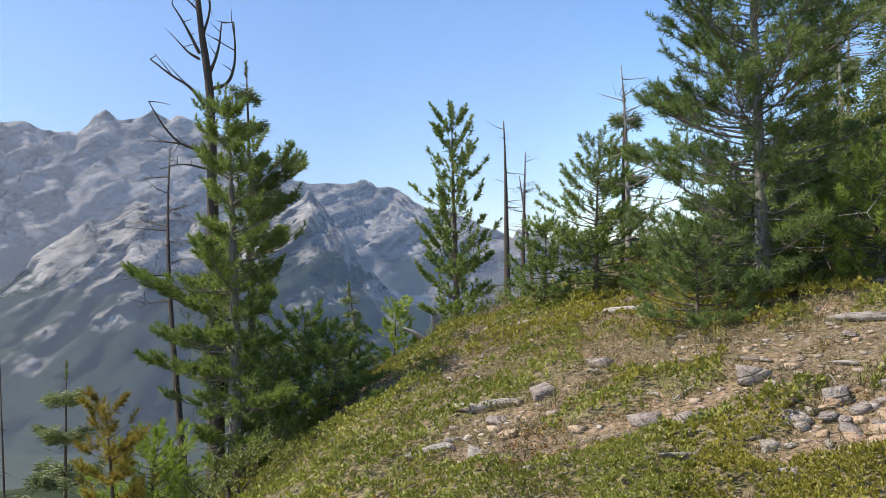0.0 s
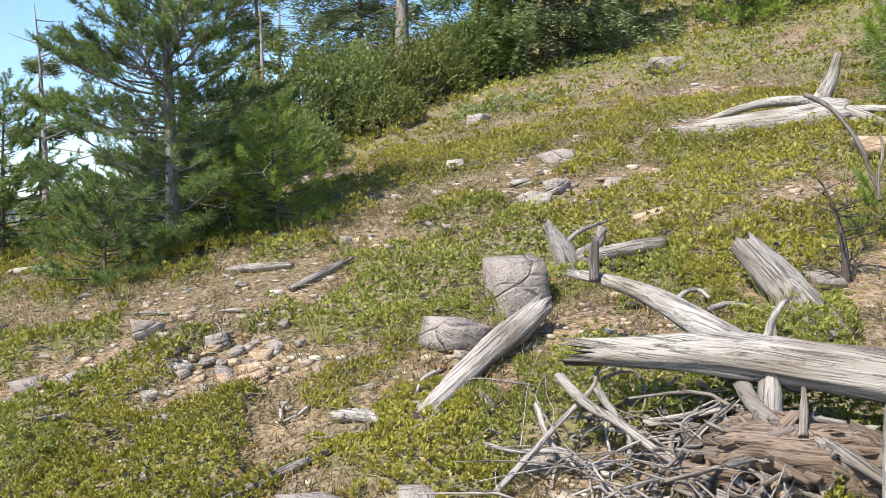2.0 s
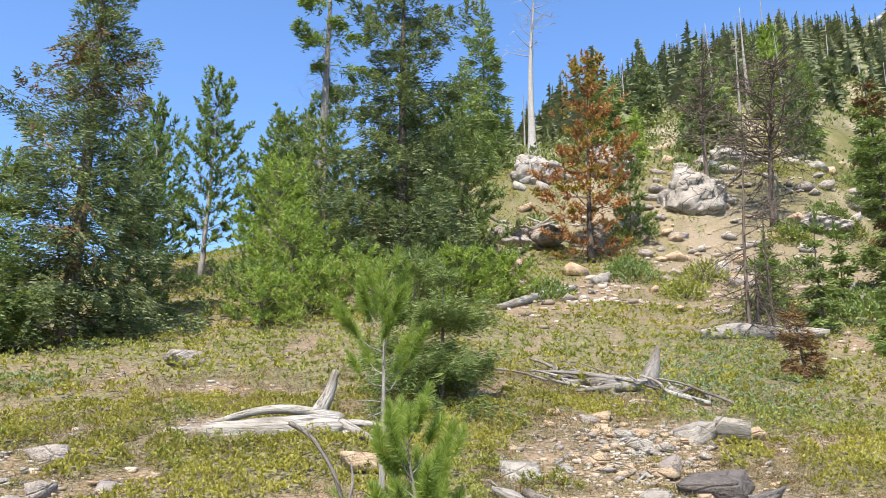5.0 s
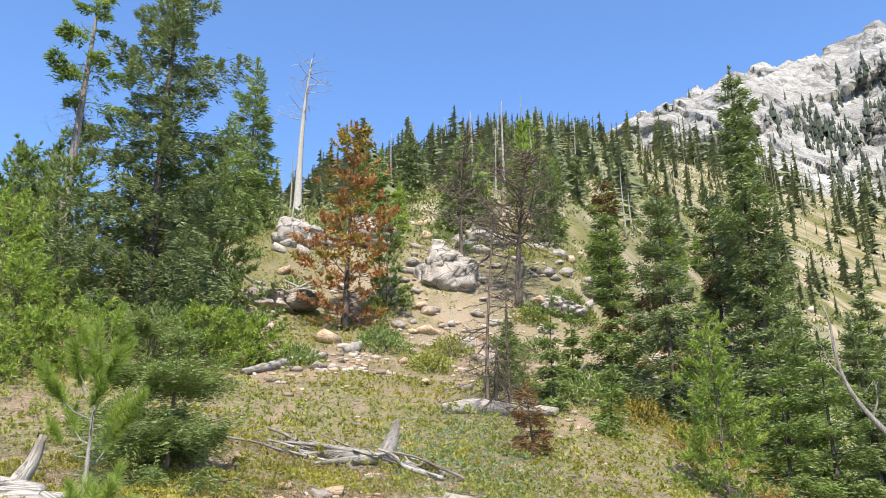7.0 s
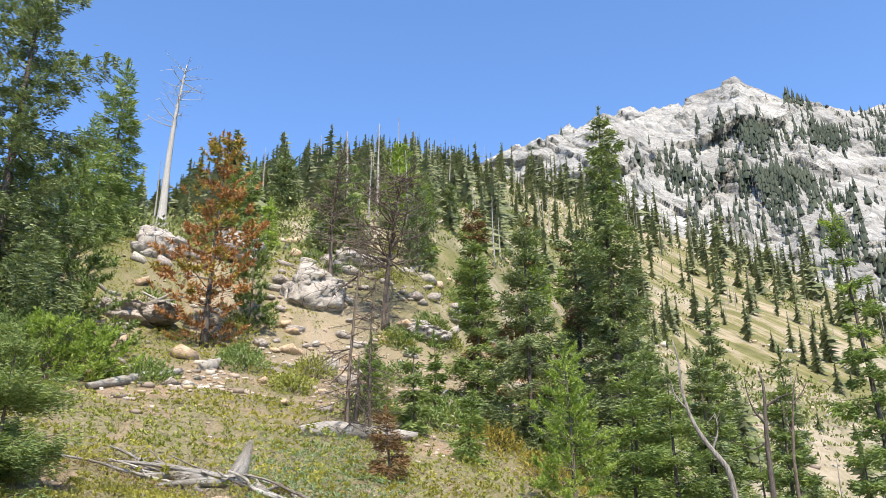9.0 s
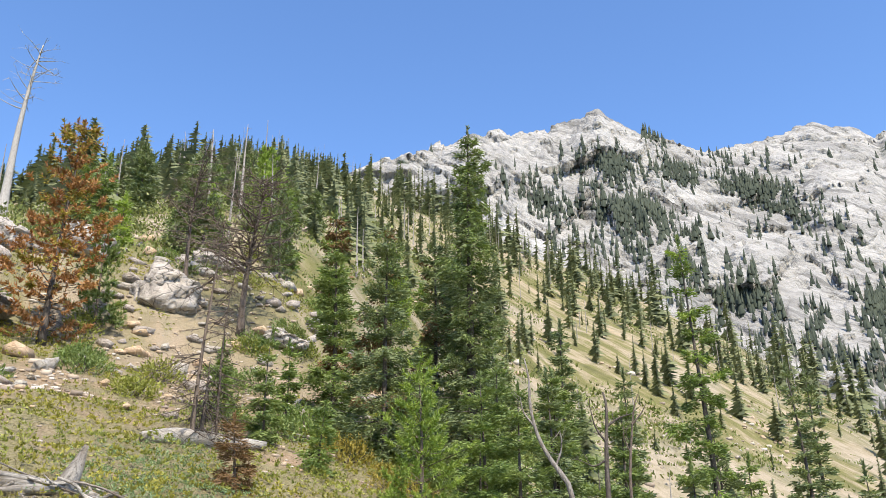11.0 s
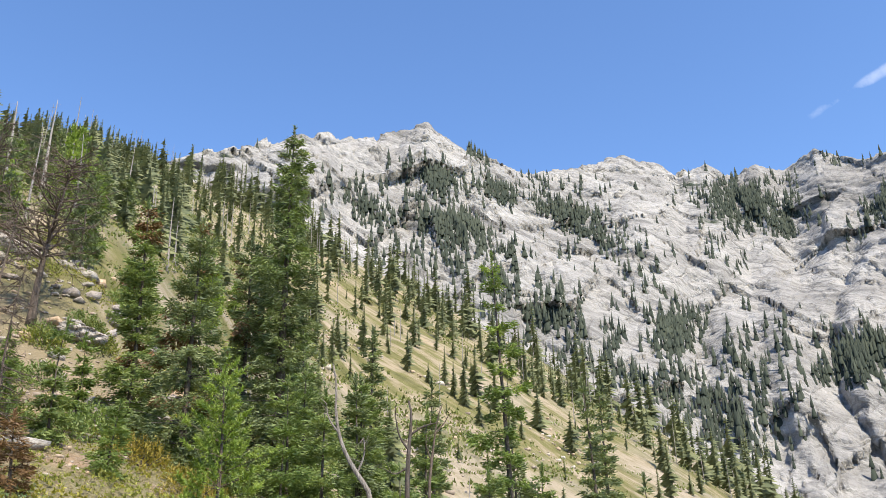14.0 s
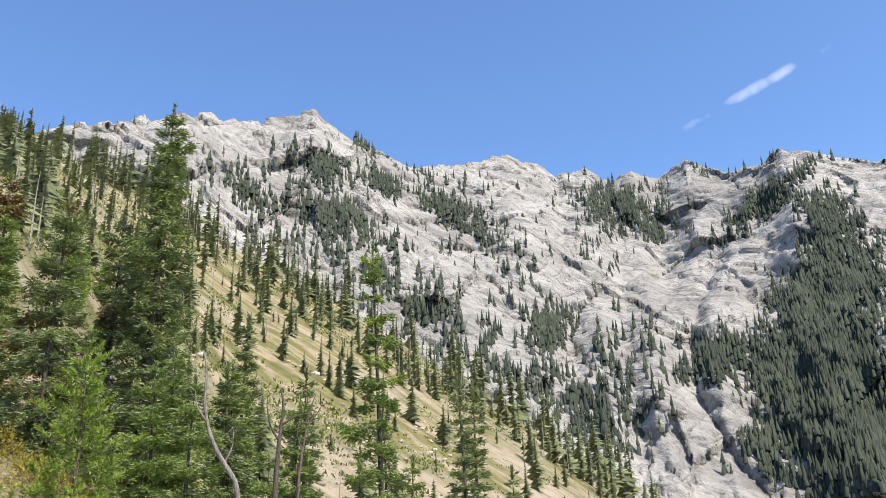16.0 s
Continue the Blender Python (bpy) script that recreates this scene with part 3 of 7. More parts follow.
# skyline of the grey mountain: bearing and elevation of its tops and saddles
PEAK_AZ = (84, 95.7, 99.7, 105, 107, 107.8, 112.4, 114.6, 116.4, 120, 122.4, 126, 129.2, 131.5, 132.7, 134.8, 136.5, 138.1, 139.4, 141.9, 144.5, 146.4, 148.3, 150.3, 155, 165, 180)
PEAK_EL = (24, 27.7, 28.9, 30.2, 30.5, 30.0, 30.5, 31.0, 29.6, 28.2, 27.4, 27.5, 27.8, 27.0, 26.0, 26.5, 25.3, 26.0, 25.2, 26.0, 24.7, 24.6, 25.5, 24.8, 23, 20, 14)


# woods on the grey mountain: bearing, elevation, half widths of each, rise towards the right, number of trees
CLOSED_WOODS = ((137.2, 23.4, 2.9, 1.5, -0.25, 430), (139.2, 21.6, 1.0, 0.9, 0, 70), (146.8, 22.3, 2.7, 0.8, 0.50, 380), (150.3, 19.8, 1.6, 2.2, -0.4, 360), (149.5, 15.6, 3.4, 2.8, 0.2, 900), (147.6, 11.5, 3.4, 2.6, 0, 800), (149.5, 7.0, 4.2, 3.4, 0, 1100),
                (141.8, 12.8, 2.0, 1.0, 0.35, 190), (131.3, 15.8, 1.6, 1.5, 0, 130), (115.0, 27.4, 1.7, 0.9, -0.25, 110), (119.6, 26.3, 1.6, 0.7, -0.35, 90), (124.8, 24.2, 2.7, 1.0, -0.5, 210), (116.8, 23.8, 2.2, 1.2, -0.3, 150))
OPEN_WOODS = ((109.9, 25.2, 1.6, 1.4, 0, 80), (116.5, 21.2, 1.5, 0.9, 0, 40), (118.4, 28.7, 1.6, 0.35, -0.55, 45), (120.6, 22.0, 1.2, 0.8, 0, 40), (123.3, 17.9, 1.8, 1.0, 0, 60), (144.0, 7.2, 1.6, 1.6, 0, 110), (134.9, 20.7, 1.3, 1.9, 0, 70),
              (128.5, 19.0, 4.5, 4.0, 0, 110), (136.0, 13.5, 4.0, 3.4, 0, 150), (133.0, 9.5, 5.0, 3.0, 0, 170), (112.0, 23.5, 6.0, 3.5, 0, 110), (122.0, 26.8, 12.0, 0.8, -0.1, 70), (142.0, 25.0, 7.0, 0.8, 0, 60),
              (114.0, 24.5, 4.5, 2.2, -0.3, 150), (119.0, 20.0, 5.0, 2.2, -0.5, 190), (125.0, 16.0, 5.0, 2.5, -0.6, 190), (130.5, 12.0, 4.0, 2.5, -0.5, 150), (128.0, 21.5, 5.0, 1.8, -0.3, 110), (110.0, 27.0, 4.0, 1.2, 0.2, 60))


def mountain_point(az, s):
    """A point of the grey mountain: az in degrees, s from 0 at the foot to 1 at the skyline, on to 1.25 behind it."""
    rt = np.interp(az, (84, 105, 118, 128, 140, 150, 180), (620, 700, 800, 1000, 1100, 950, 900))
    rb = np.interp(az, (84, 110, 140, 180), (300, 300, 290, 270))
    zt = 1.5 + rt * np.tan(np.radians(np.interp(az, PEAK_AZ, PEAK_EL)))
    zb = np.interp(az, (84, 120, 140, 180), (40, -60, -110, -110))
    t = np.clip(s, 0, 1)
    r = rb + (rt - rb) * t
    z = zb + (zt - zb) * (t ** 1.12)
    back = np.maximum(s - 1, 0)
    r = r + back * 700
    z = z - back * 620
    x, y = r * np.sin(np.radians(az)), r * np.cos(np.radians(az))
    # ribs, slabs and ledges; the great ones fade out towards the skyline
    u, w = az * 13.0, z * 1.0
    fade = np.sin(np.pi * np.clip(s, 0, 1)) ** 0.5
    p, q = u * 0.94 - w * 0.34, w * 0.94 + u * 0.34
    d = (ridged(p / 190, q / 150, 3, 41) - 0.62) * 72 * fade
    d = d + (ridged(u / 62 + 0.25 * w / 62, w / 210, 3, 45) - 0.6) * 26 * fade
    d = d + facets((u * 0.77 + w * 0.64) / 95, (w * 0.77 - u * 0.64) / 55, 51) * 17 * (0.3 + 0.7 * fade)
    p, q = p + 9 * (vnoise(u / 16, w / 16, 43) - 0.5), q + 9 * (vnoise(u / 16, w / 16, 44) - 0.5)
    d = d + facets((u * 0.6 - w * 0.8) / 60, (w * 0.6 + u * 0.8) / 22, 57) * 7
    d = d + facets(p / 20, q / 9, 59) * 4.5
    d = d + facets((u * 0.8 + w * 0.6) / 9, (w * 0.8 - u * 0.6) / 6, 67) * 2.4
    # the ravine, and the scree chute below it that bears to the right
    el = np.degrees(np.arctan2(z, r))
    line = np.interp(el, (4.0, 10.3, 15.0, 18.5, 22.0), (144.0, 140.6, 140.8, 142.2, 144.0)) + 1.0 * (fbm(w / 35, w / 80, 3, 66) - 0.5)
    d = d + 20 * np.exp(-np.abs((az - line) / 0.75)) * smooth(3.0, 6.0, el) * (1 - smooth(18.5, 22, el))
    x, y = x + d * np.sin(np.radians(az)), y + d * np.cos(np.radians(az))
    z = z + facets(u / 16, w / 60, 61) * 4.5 * smooth(0.8, 1, t) + facets(u / 5, w / 60, 63) * 1.5 * smooth(0.85, 1, t)
    return x, y, z


def mountain_sheet():
    az = np.linspace(92, 157, 500)
    s = np.concatenate([np.linspace(0, 1, 205), np.linspace(1.03, 1.3, 5)])
    A, S = np.meshgrid(az, s, indexing="ij")
    x, y, z = mountain_point(A, S)
    n, k = A.shape
    i, j = np.meshgrid(np.arange(n - 1), np.arange(k - 1), indexing="ij")
    q = np.stack([i * k + j, i * k + j + 1, (i + 1) * k + j + 1, (i + 1) * k + j], -1).reshape(-1, 4)
    me = fast_mesh("mountain", np.stack([x, y, z], -1).reshape(-1, 3), [q[:, ::-1]], False)
    el = np.degrees(np.arctan2(z - 1.5, np.hypot(x, y)))
    floor = np.zeros(A.shape)
    for az0, el0, wa, we, rise, trees in CLOSED_WOODS:
        floor = np.maximum(floor, np.exp(-((A - az0) / (wa * 0.85)) ** 2 - ((el - el0 - (A - az0) * rise) / (we * 0.85)) ** 2))
    me.attributes.new("wood", "FLOAT", "POINT").data.foreach_set("value", floor.ravel().astype(np.float32))
    return me


tagged(part("mountain", mountain_sheet(), LIMESTONE), "pale grey limestone mountain face with ledges and ravines", "mountain", kind="structure")

RANGE_AZ = (-75, -45, -33, -27.5, -26.3, -25.1, -23.5, -21.7, -21, -19, -17.8, -16.4, -14.3, -11.4, -8.8, -6.2, -3.5, -1.6, 2.5, 6, 14, 30)
RANGE_EL = (6, 8, 8.6, 9.0, 9.2, 8.8, 8.6, 9.8, 9.4, 10.1, 9.6, 9.4, 8.7, 6.3, 5.3, 5.8, 5.2, 4.2, 2.6, 1.8, 1.2, 1)
SPUR_AZ = (-75, -40, -27.6, -24.5, -19.9, -17.5, -14, -11.4, -9.0, -7, -5.1, -3, 0, 8, 30)
SPUR_EL = (-4, -3, -0.6, 1.7, 4.6, 3.9, 2.4, 3.4, 4.9, 2.7, 0, -2.4, -3.5, -4, -5)


def range_sheet(name, azs, els, r_foot, r_top, z_foot, n, k, seed, rib):
    az = np.linspace(azs[0], azs[-1], n)
    s = np.concatenate([np.linspace(0, 1, k), [1.08, 1.2]])
    A, S = np.meshgrid(az, s, indexing="ij")
    zt = 1.5 + r_top * np.tan(np.radians(np.interp(A, azs, els)))
    t = np.clip(S, 0, 1)
    z = z_foot + (zt - z_foot) * t ** 1.15 - np.maximum(S - 1, 0) * 900
    r = r_foot + (r_top - r_foot) * S
    fade = np.sin(np.pi * t) ** 0.6
    u = A * r_top * 0.01745
    p, q = u * 0.85 + z * 0.53, z * 0.85 - u * 0.53
    d = (ridged(u / rib + z / (rib * 1.4), z / (rib * 2.2), 4, seed) - 0.6) * rib * 0.7 * fade
    d = d + facets(p / (rib * 0.55), q / (rib * 0.25), seed + 5) * rib * 0.20 * (0.3 + fade)
    d = d + facets(p / (rib * 0.30), q / (rib * 0.09), seed + 7) * rib * 0.11
    bed = q / (rib * 0.27) + 1.1 * fbm(p / (rib * 1.6), q / (rib * 1.6), 3, seed + 9)
    d = d - (bed - np.floor(bed) - 0.5) * rib * 0.17
    r = r + d
    z = z + facets(u / 90, z / 400, seed + 3) * 40 * smooth(0.75, 1, t)
    x, y = r * np.sin(np.radians(A)), r * np.cos(np.radians(A))
    i, j = np.meshgrid(np.arange(n - 1), np.arange(len(s) - 1), indexing="ij")
    kk = len(s)
    q = np.stack([i * kk + j, i * kk + j + 1, (i + 1) * kk + j + 1, (i + 1) * kk + j], -1).reshape(-1, 4)
    return fast_mesh(name, np.stack([x, y, z], -1).reshape(-1, 3), [q[:, ::-1]], False)


tagged(part("mountain_range", range_sheet("mountain_range", RANGE_AZ, RANGE_EL, 2900, 4350, -520, 300, 85, 71, 420), RANGE_ROCK), "hazy blue-grey rocky mountain range across the valley", "mountain range", kind="structure")
tagged(part("mountain_spur", range_sheet("mountain_spur", SPUR_AZ, SPUR_EL, 1900, 3200, -520, 300, 80, 81, 300), SPUR_ROCK), "bare rocky spurs above dark forested slopes", "mountain spur", kind="structure")


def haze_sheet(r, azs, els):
    """A curved half-clear sheet that paints haze; it thins out above the skyline and at its ends."""
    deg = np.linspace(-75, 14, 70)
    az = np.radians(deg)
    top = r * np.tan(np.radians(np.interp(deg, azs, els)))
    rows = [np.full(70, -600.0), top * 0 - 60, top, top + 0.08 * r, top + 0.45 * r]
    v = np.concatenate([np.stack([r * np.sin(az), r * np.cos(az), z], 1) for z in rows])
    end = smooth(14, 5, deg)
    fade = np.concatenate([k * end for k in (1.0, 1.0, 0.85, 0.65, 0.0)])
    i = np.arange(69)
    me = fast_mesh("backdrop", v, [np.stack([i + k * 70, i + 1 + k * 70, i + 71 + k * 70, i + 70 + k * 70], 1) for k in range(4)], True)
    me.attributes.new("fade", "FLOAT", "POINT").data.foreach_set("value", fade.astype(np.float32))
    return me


# two added sheets that pale the far mountains as haze would
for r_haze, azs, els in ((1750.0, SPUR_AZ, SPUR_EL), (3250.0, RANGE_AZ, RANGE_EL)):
    veil = tagged(part("backdrop", haze_sheet(r_haze, azs, els), haze.m), "thin half-clear pale-blue sheet painted as haze before the far range", "haze", kind="structure")
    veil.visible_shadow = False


# ---------------------------------------------------------------- trees
def unit(v):
    return v / (np.linalg.norm(v, axis=-1, keepdims=True) + 1e-9)


def limbs(rng, h, cb, rad, nb, shape, rise, curve, clump=0.0, ragged=0.25):
    """Bases, end vectors and rises of nb limbs on a trunk of height h, clear up to cb of it."""
    t = cb + (0.985 - cb) * (np.arange(nb) + rng.rand(nb)) / nb
    if clump:
        t = t - clump * ((t / clump) % 1.0) * 0.8
    ang = np.arange(nb) * 2.39996 + rng.normal(0, 0.35, nb)
    u = np.clip((t - cb) / (1 - cb), 0, 1)
    lobe, wave = rng.uniform(0, 6.28), rng.uniform(0, 6.28)
    length = rad * shape(u) * rng.uniform(0.62, 1.15, nb) * (1 + ragged * np.sin(ang + lobe) * np.sin(u * 11 + wave)) * np.where(rng.rand(nb) < 0.14, rng.uniform(0.4, 0.75, nb), 1.0)
    el = rise(u) + rng.normal(0, 0.13, nb)
    way = np.stack([np.cos(ang) * np.cos(el), np.sin(ang) * np.cos(el), np.sin(el)], 1)
    return t * h, way, length, curve(u)


def lean_line(h, rng, bend, k=12):
    """The axis of a trunk: upright with a slow wander."""
    s = np.linspace(0, 1, k)
    a, b = rng.uniform(0, 6.28), rng.uniform(0, 6.28)
    return np.stack([bend * h * (np.sin(2.2 * s + a) - math.sin(a)) * s, bend * h * (np.sin(2.5 * s + b) - math.sin(b)) * s, s * h], 1)


def on_axis(axis, z):
    return np.stack([np.interp(z, axis[:, 2], axis[:, 0]), np.interp(z, axis[:, 2], axis[:, 1]), z], 1)


STYLES = {
    # shape of the crown, rise of the limbs, their curve: each over the crown from its foot 0 to its top 1
    "pine": (lambda u: np.clip(1.05 - u, 0.02, 1) ** 0.62 * (0.72 + 0.28 * np.minimum(1, u * 6)), lambda u: -0.20 + 0.62 * u, lambda u: 0.24 + 0.08 * u),
    "column": (lambda u: np.clip(1.04 - u, 0.02, 1) ** 0.45, lambda u: 0.25 + 0.6 * u, lambda u: 0.25 + 0.1 * u),
    "spruce": (lambda u: np.clip(1.03 - u, 0.02, 1) ** 0.80, lambda u: -0.30 + 0.95 * u ** 1.5, lambda u: 0.20 - 0.1 * u),
    "brush": (lambda u: np.clip(1.06 - u, 0.1, 1) ** 0.5, lambda u: 0.05 + 0.7 * u, lambda u: 0.75 + 0 * u),
    "shelf": (lambda u: np.clip(1.04 - u, 0.03, 1) ** 0.55 * (0.62 + 0.38 * np.sin(u * 17) ** 2), lambda u: -0.12 + 0.5 * u * u, lambda u: 0.10 + 0 * u),
    "thin": (lambda u: np.clip(1.03 - u, 0.03, 1) ** 0.7 * (0.55 + 0.45 * np.abs(np.sin(u * 9))), lambda u: -0.42 + 0.8 * u, lambda u: 0.2 + 0 * u),
}


def conifer(name, x, y, h, rad, style="pine", cb=0.12, nb=90, mats=(NEEDLE_PINE, BARK_GREY), trunk_r=None, bend=0.02, seed=1,
            label="", category="pine tree", group="", dead_low=0, cones=None, sink=0.06, clump=0.0, split=False, dense=1.0, ragged=0.25, needle=0.0):
    """A conifer: trunk, limbs and a crown, of foxtail shoots for pines, of flat drooping sprays for spruces."""
    rng = np.random.RandomState(seed)
    tree = empty(name, x, y, gz(x, y) - sink, 0, label, category, group)
    shape, rise, curve = STYLES[style]
    tufted = style in ("pine", "column", "brush")
    away = max(2.5, math.hypot(x, y))
    fine, far = away / 1500.0, float(np.interp(away, (6, 16), (0, 1)))
    axis = lean_line(h, rng, bend)
    tr = trunk_r or 0.012 * h + 0.012
    b = Build()
    s = np.linspace(0, 1, 12)
    b.tube(axis, tr * (1.0 - 0.93 * s) * (1 + 0.5 * np.exp(-s * 14)), 8, 0.22, rng)
    part("trunk", b.mesh("trunk", True), mats[1], tree)
    nb = max(9, int(nb * (0.80 if tufted else 0.62)))
    if not tufted and not clump:
        clump = (0.50 if style == "spruce" else 0.40) / h
    zb, way, length, cur = limbs(rng, h, cb, rad, nb, shape, rise, curve, clump, ragged)
    base = on_axis(axis, zb)
    up = np.array([0, 0, 1.0])
    sidev = unit(np.cross(way, up))
    area = 1.1 * rad * h * (1 - cb)
    nl = needle or (max(0.058, (6.0 + 2.5 * far) * fine) if tufted else max(0.060, 9.0 * fine))
    nw = max(0.0016, ((0.46 + 1.1 * far) if tufted else (1.05 if away < 14 else 1.5)) * fine)
    if tufted:
        # foxtail shoots along the outer part of each limb, turned up towards the light
        tl = nl * (2.4 if style == "brush" else 2.1)
        ns = nb * 3 if style == "brush" else int(max(nb * 2, dense * 3.4 * area / (tl * 1.7 * nl)))
        share = length ** 1.5
        li = np.sort(np.concatenate([np.arange(nb), rng.choice(nb, ns - nb, p=share / share.sum())]))
        last = np.append(li[1:] != li[:-1], True)
        sj = (0.55 + 0.45 * rng.rand(ns)) if style == "brush" else 0.10 + 0.90 * rng.rand(ns) ** 0.75
        sj[last] = 1.0
        sg = np.where(rng.rand(ns) < 0.5, 1.0, -1.0) * rng.uniform(0.3, 1.2, ns)
        sg[last] *= 0.1
        ax = unit(way[li] + up * (0.35 + 0.55 * rng.rand(ns) + 1.6 * cur[li] * sj)[:, None] + sidev[li] * sg[:, None] + rng.normal(0, 0.16, (ns, 3)))
        root = base[li] + way[li] * (length[li] * sj)[:, None] + up * (cur[li] * length[li] * sj ** 2)[:, None]
        stalk = ((0.12 if style == "brush" else 0.40) * length[li] * (1.08 - sj) + 0.35 * tl) * rng.uniform(0.4, 1.15, ns)
        top = root + ax * (stalk + 0.5 * tl)[:, None]
    lb = Build()
    wood = mats[1] if mats[1] in (BARK_DARK, BARK_BROWN, BARK_GREY) or nb < 20 else (BARK_GREY if split else BARK_BROWN)
    ss = np.array([0, 0.35, 0.7, 1.0])
    for i in range(nb):
        p = base[i] + way[i] * length[i] * ss[:, None] + up * (cur[i] * length[i] * ss ** 2)[:, None]
        r0 = min(tr * 0.42, 0.003 + 0.009 * length[i])
        if split:
            one = Build()
            one.tube(p, r0 * (1 - 0.75 * ss), 5, 0, None, False)
            for j in np.nonzero(li == i)[0]:
                one.tube(np.array([root[j], top[j] - ax[j] * 0.2 * tl]), [r0 * 0.35, r0 * 0.2], 3, 0, None, False)
            part("branch", one.mesh("branch", True), wood, tree)
        else:
            step = 3 if away > 12 else 1
            lb.tube(p[::step], (r0 * (1 - 0.8 * ss))[::step], 3 if away > 12 else 4, 0, None, False)
    if dead_low:
        n = dead_low
        zz = rng.uniform(0.05, max(cb, 0.2) + 0.15, n) * h
        bb = on_axis(axis, zz)
        an = rng.uniform(0, 6.28, n)
        for i in range(n):
            ln = rad * rng.uniform(0.35, 0.8)
            d = np.array([math.cos(an[i]), math.sin(an[i]), rng.uniform(-0.35, 0.2)])
            side = np.array([-math.sin(an[i]), math.cos(an[i]), 0.3])
            p = bb[i] + d * ln * ss[:, None] + side * (0.15 * ln * np.sin(ss * 3) * rng.normal())[:, None]
            one = Build() if split else lb
            one.tube(p, (0.003 + 0.006 * ln) * (1 - 0.75 * ss), 4, 0, None, False)
            twigs = []
            for _ in range(4):
                e = unit(d + rng.normal(0, 0.7, 3)) * ln * rng.uniform(0.15, 0.45)
                kk = np.linspace(0, 1, 3)[:, None]
                twig = Build() if split else one
                twigs.append(twig)
                twig.tube(p[rng.randint(1, 4)] + e * kk + rng.normal(0, 0.12, 3) * ln * kk ** 2, (0.0015 + 0.002 * ln) * (1 - 0.6 * kk[:, 0]), 3, 0, None, False)
            if split:
                bough = part("dead_branch", one.mesh("dead_branch", True), BARK_SNAG, tree, "bare grey dead branch")
                for twig in twigs:
                    part("twig", twig.mesh("twig", True), BARK_SNAG, bough)
    if lb.n and (away < 30 or dead_low):
        tagged(part("branchwork", lb.mesh("branchwork", True), wood, tree), kind="stuff")
    # needles: as fine and as many as the tree's distance from the path asks for
    if tufted:
        M = int(np.clip(2.3 * tl / nw, 14, 260))
        M = 300 if style == "brush" else max(10, min(M, int((150000 if split else 60000 if away < 9 else 38000) / ns)))
        spot, av = np.repeat(top, M, 0), np.repeat(ax, M, 0)
        n = len(spot)
        q = rng.rand(n)
        spot = spot - av * (q * tl)[:, None]
        fan = unit(np.cross(av, rng.normal(size=(n, 3))))
        phi = (0.35 + 0.95 * np.minimum(1, q * 2.0) + rng.normal(0, 0.18, n))[:, None]
        w = av * np.cos(phi) + fan * np.sin(phi) + up * 0.12
        nrm = up * 0.4 + rng.normal(0, 0.7, (n, 3))
        ln = nl * rng.uniform(0.8, 1.2, n) * (0.8 + 0.3 * np.sin(np.pi * np.minimum(1, q * 1.2)))
    else:
        T = 9
        n = int(min(52000, max(900, dense * 5.2 * area / (nw * nl))))
        pr = length ** 1.35
        li = rng.choice(nb, n, p=pr / pr.sum())
        slot = rng.randint(0, T, n)
        off = rng.rand(nb, T)
        sj = 0.12 + 0.88 * np.clip((slot + off[li, slot]) / T, 0.0, 1) ** 0.75
        sg = np.where(slot % 2, 1.0, -1.0)
        lift = rng.normal(0, 0.10, (nb, T))[li, slot]
        tw = unit(way[li] * 0.75 + sidev[li] * (sg * rng.uniform(0.5, 1.0, (nb, T))[li, slot])[:, None] + up * (lift - 0.12)[:, None])
        tl = (0.44 * length[li] * (1.06 - sj) ** 0.7 + 0.6 * nl) * rng.uniform(0.7, 1.2, (nb, T))[li, slot]
        q = rng.rand(n) ** 0.8
        spot = base[li] + way[li] * (length[li] * sj)[:, None] + up * (cur[li] * length[li] * sj ** 2)[:, None] + tw * (tl * q)[:, None] - up * (0.30 * tl * q * q)[:, None]
        spot = spot + rng.normal(0, 0.25 * nl, (n, 3)) - up * ((0.05 + 0.13 * length[li]) * rng.rand(n) ** 1.4)[:, None]
        w = unit(tw + np.cross(tw, up) * rng.normal(0, 0.55, n)[:, None] + rng.normal(0, 0.20, (n, 3)) + up * 0.08)
        nrm = up * 0.55 + way[li] * 0.3 + rng.normal(0, 0.6, (n, 3))
        ln = nl * rng.uniform(0.7, 1.3, n)
    # older boughs inside the crown, close round the stem
    k = rng.rand(len(spot)) < (0.03 if tufted else 0.06)
    if style != "brush":
        m = int(k.sum())
        lk = rng.choice(nb, m, p=length / length.sum())
        spot[k] = base[lk] + way[lk] * (length[lk] * rng.uniform(0.05, 0.6, m))[:, None] + rng.normal(0, 0.10, (m, 3)) * length[lk][:, None]
        ln[k] *= 1.5 if away > 6 else 1.0
    thick = np.full(len(spot), nw)
    crown = Build()
    if cones is not None:
        high = spot[:, 2] / h
        seedy = vnoise(spot[:, 0] * 2.2 + spot[:, 1] * 1.3, spot[:, 2] * 1.6, seed) + 0.5 * (high - 0.6)
        pick = (seedy > np.quantile(seedy, 1 - cones[1])) & (rng.rand(len(spot)) < 0.8)
        cc = Build()
        cc.blades(spot[pick] - up * 0.3 * nl, w[pick] - up * 0.5, ln[pick], thick[pick] * 1.1, rng, nrm[pick])
        tagged(part("cone_cover", cc.mesh("cone_cover"), cones[0], tree, "differently coloured cone-bearing twigs"), kind="stuff")
        spot, w, ln, nrm, thick = spot[~pick], w[~pick], ln[~pick], nrm[~pick], thick[~pick]
    crown.blades(spot, w, ln, thick, rng, nrm)
    # the leader
    m = 60
    lead = np.repeat(axis[-1][None], m, 0) - up * rng.uniform(0, 3.0 * nl, m)[:, None]
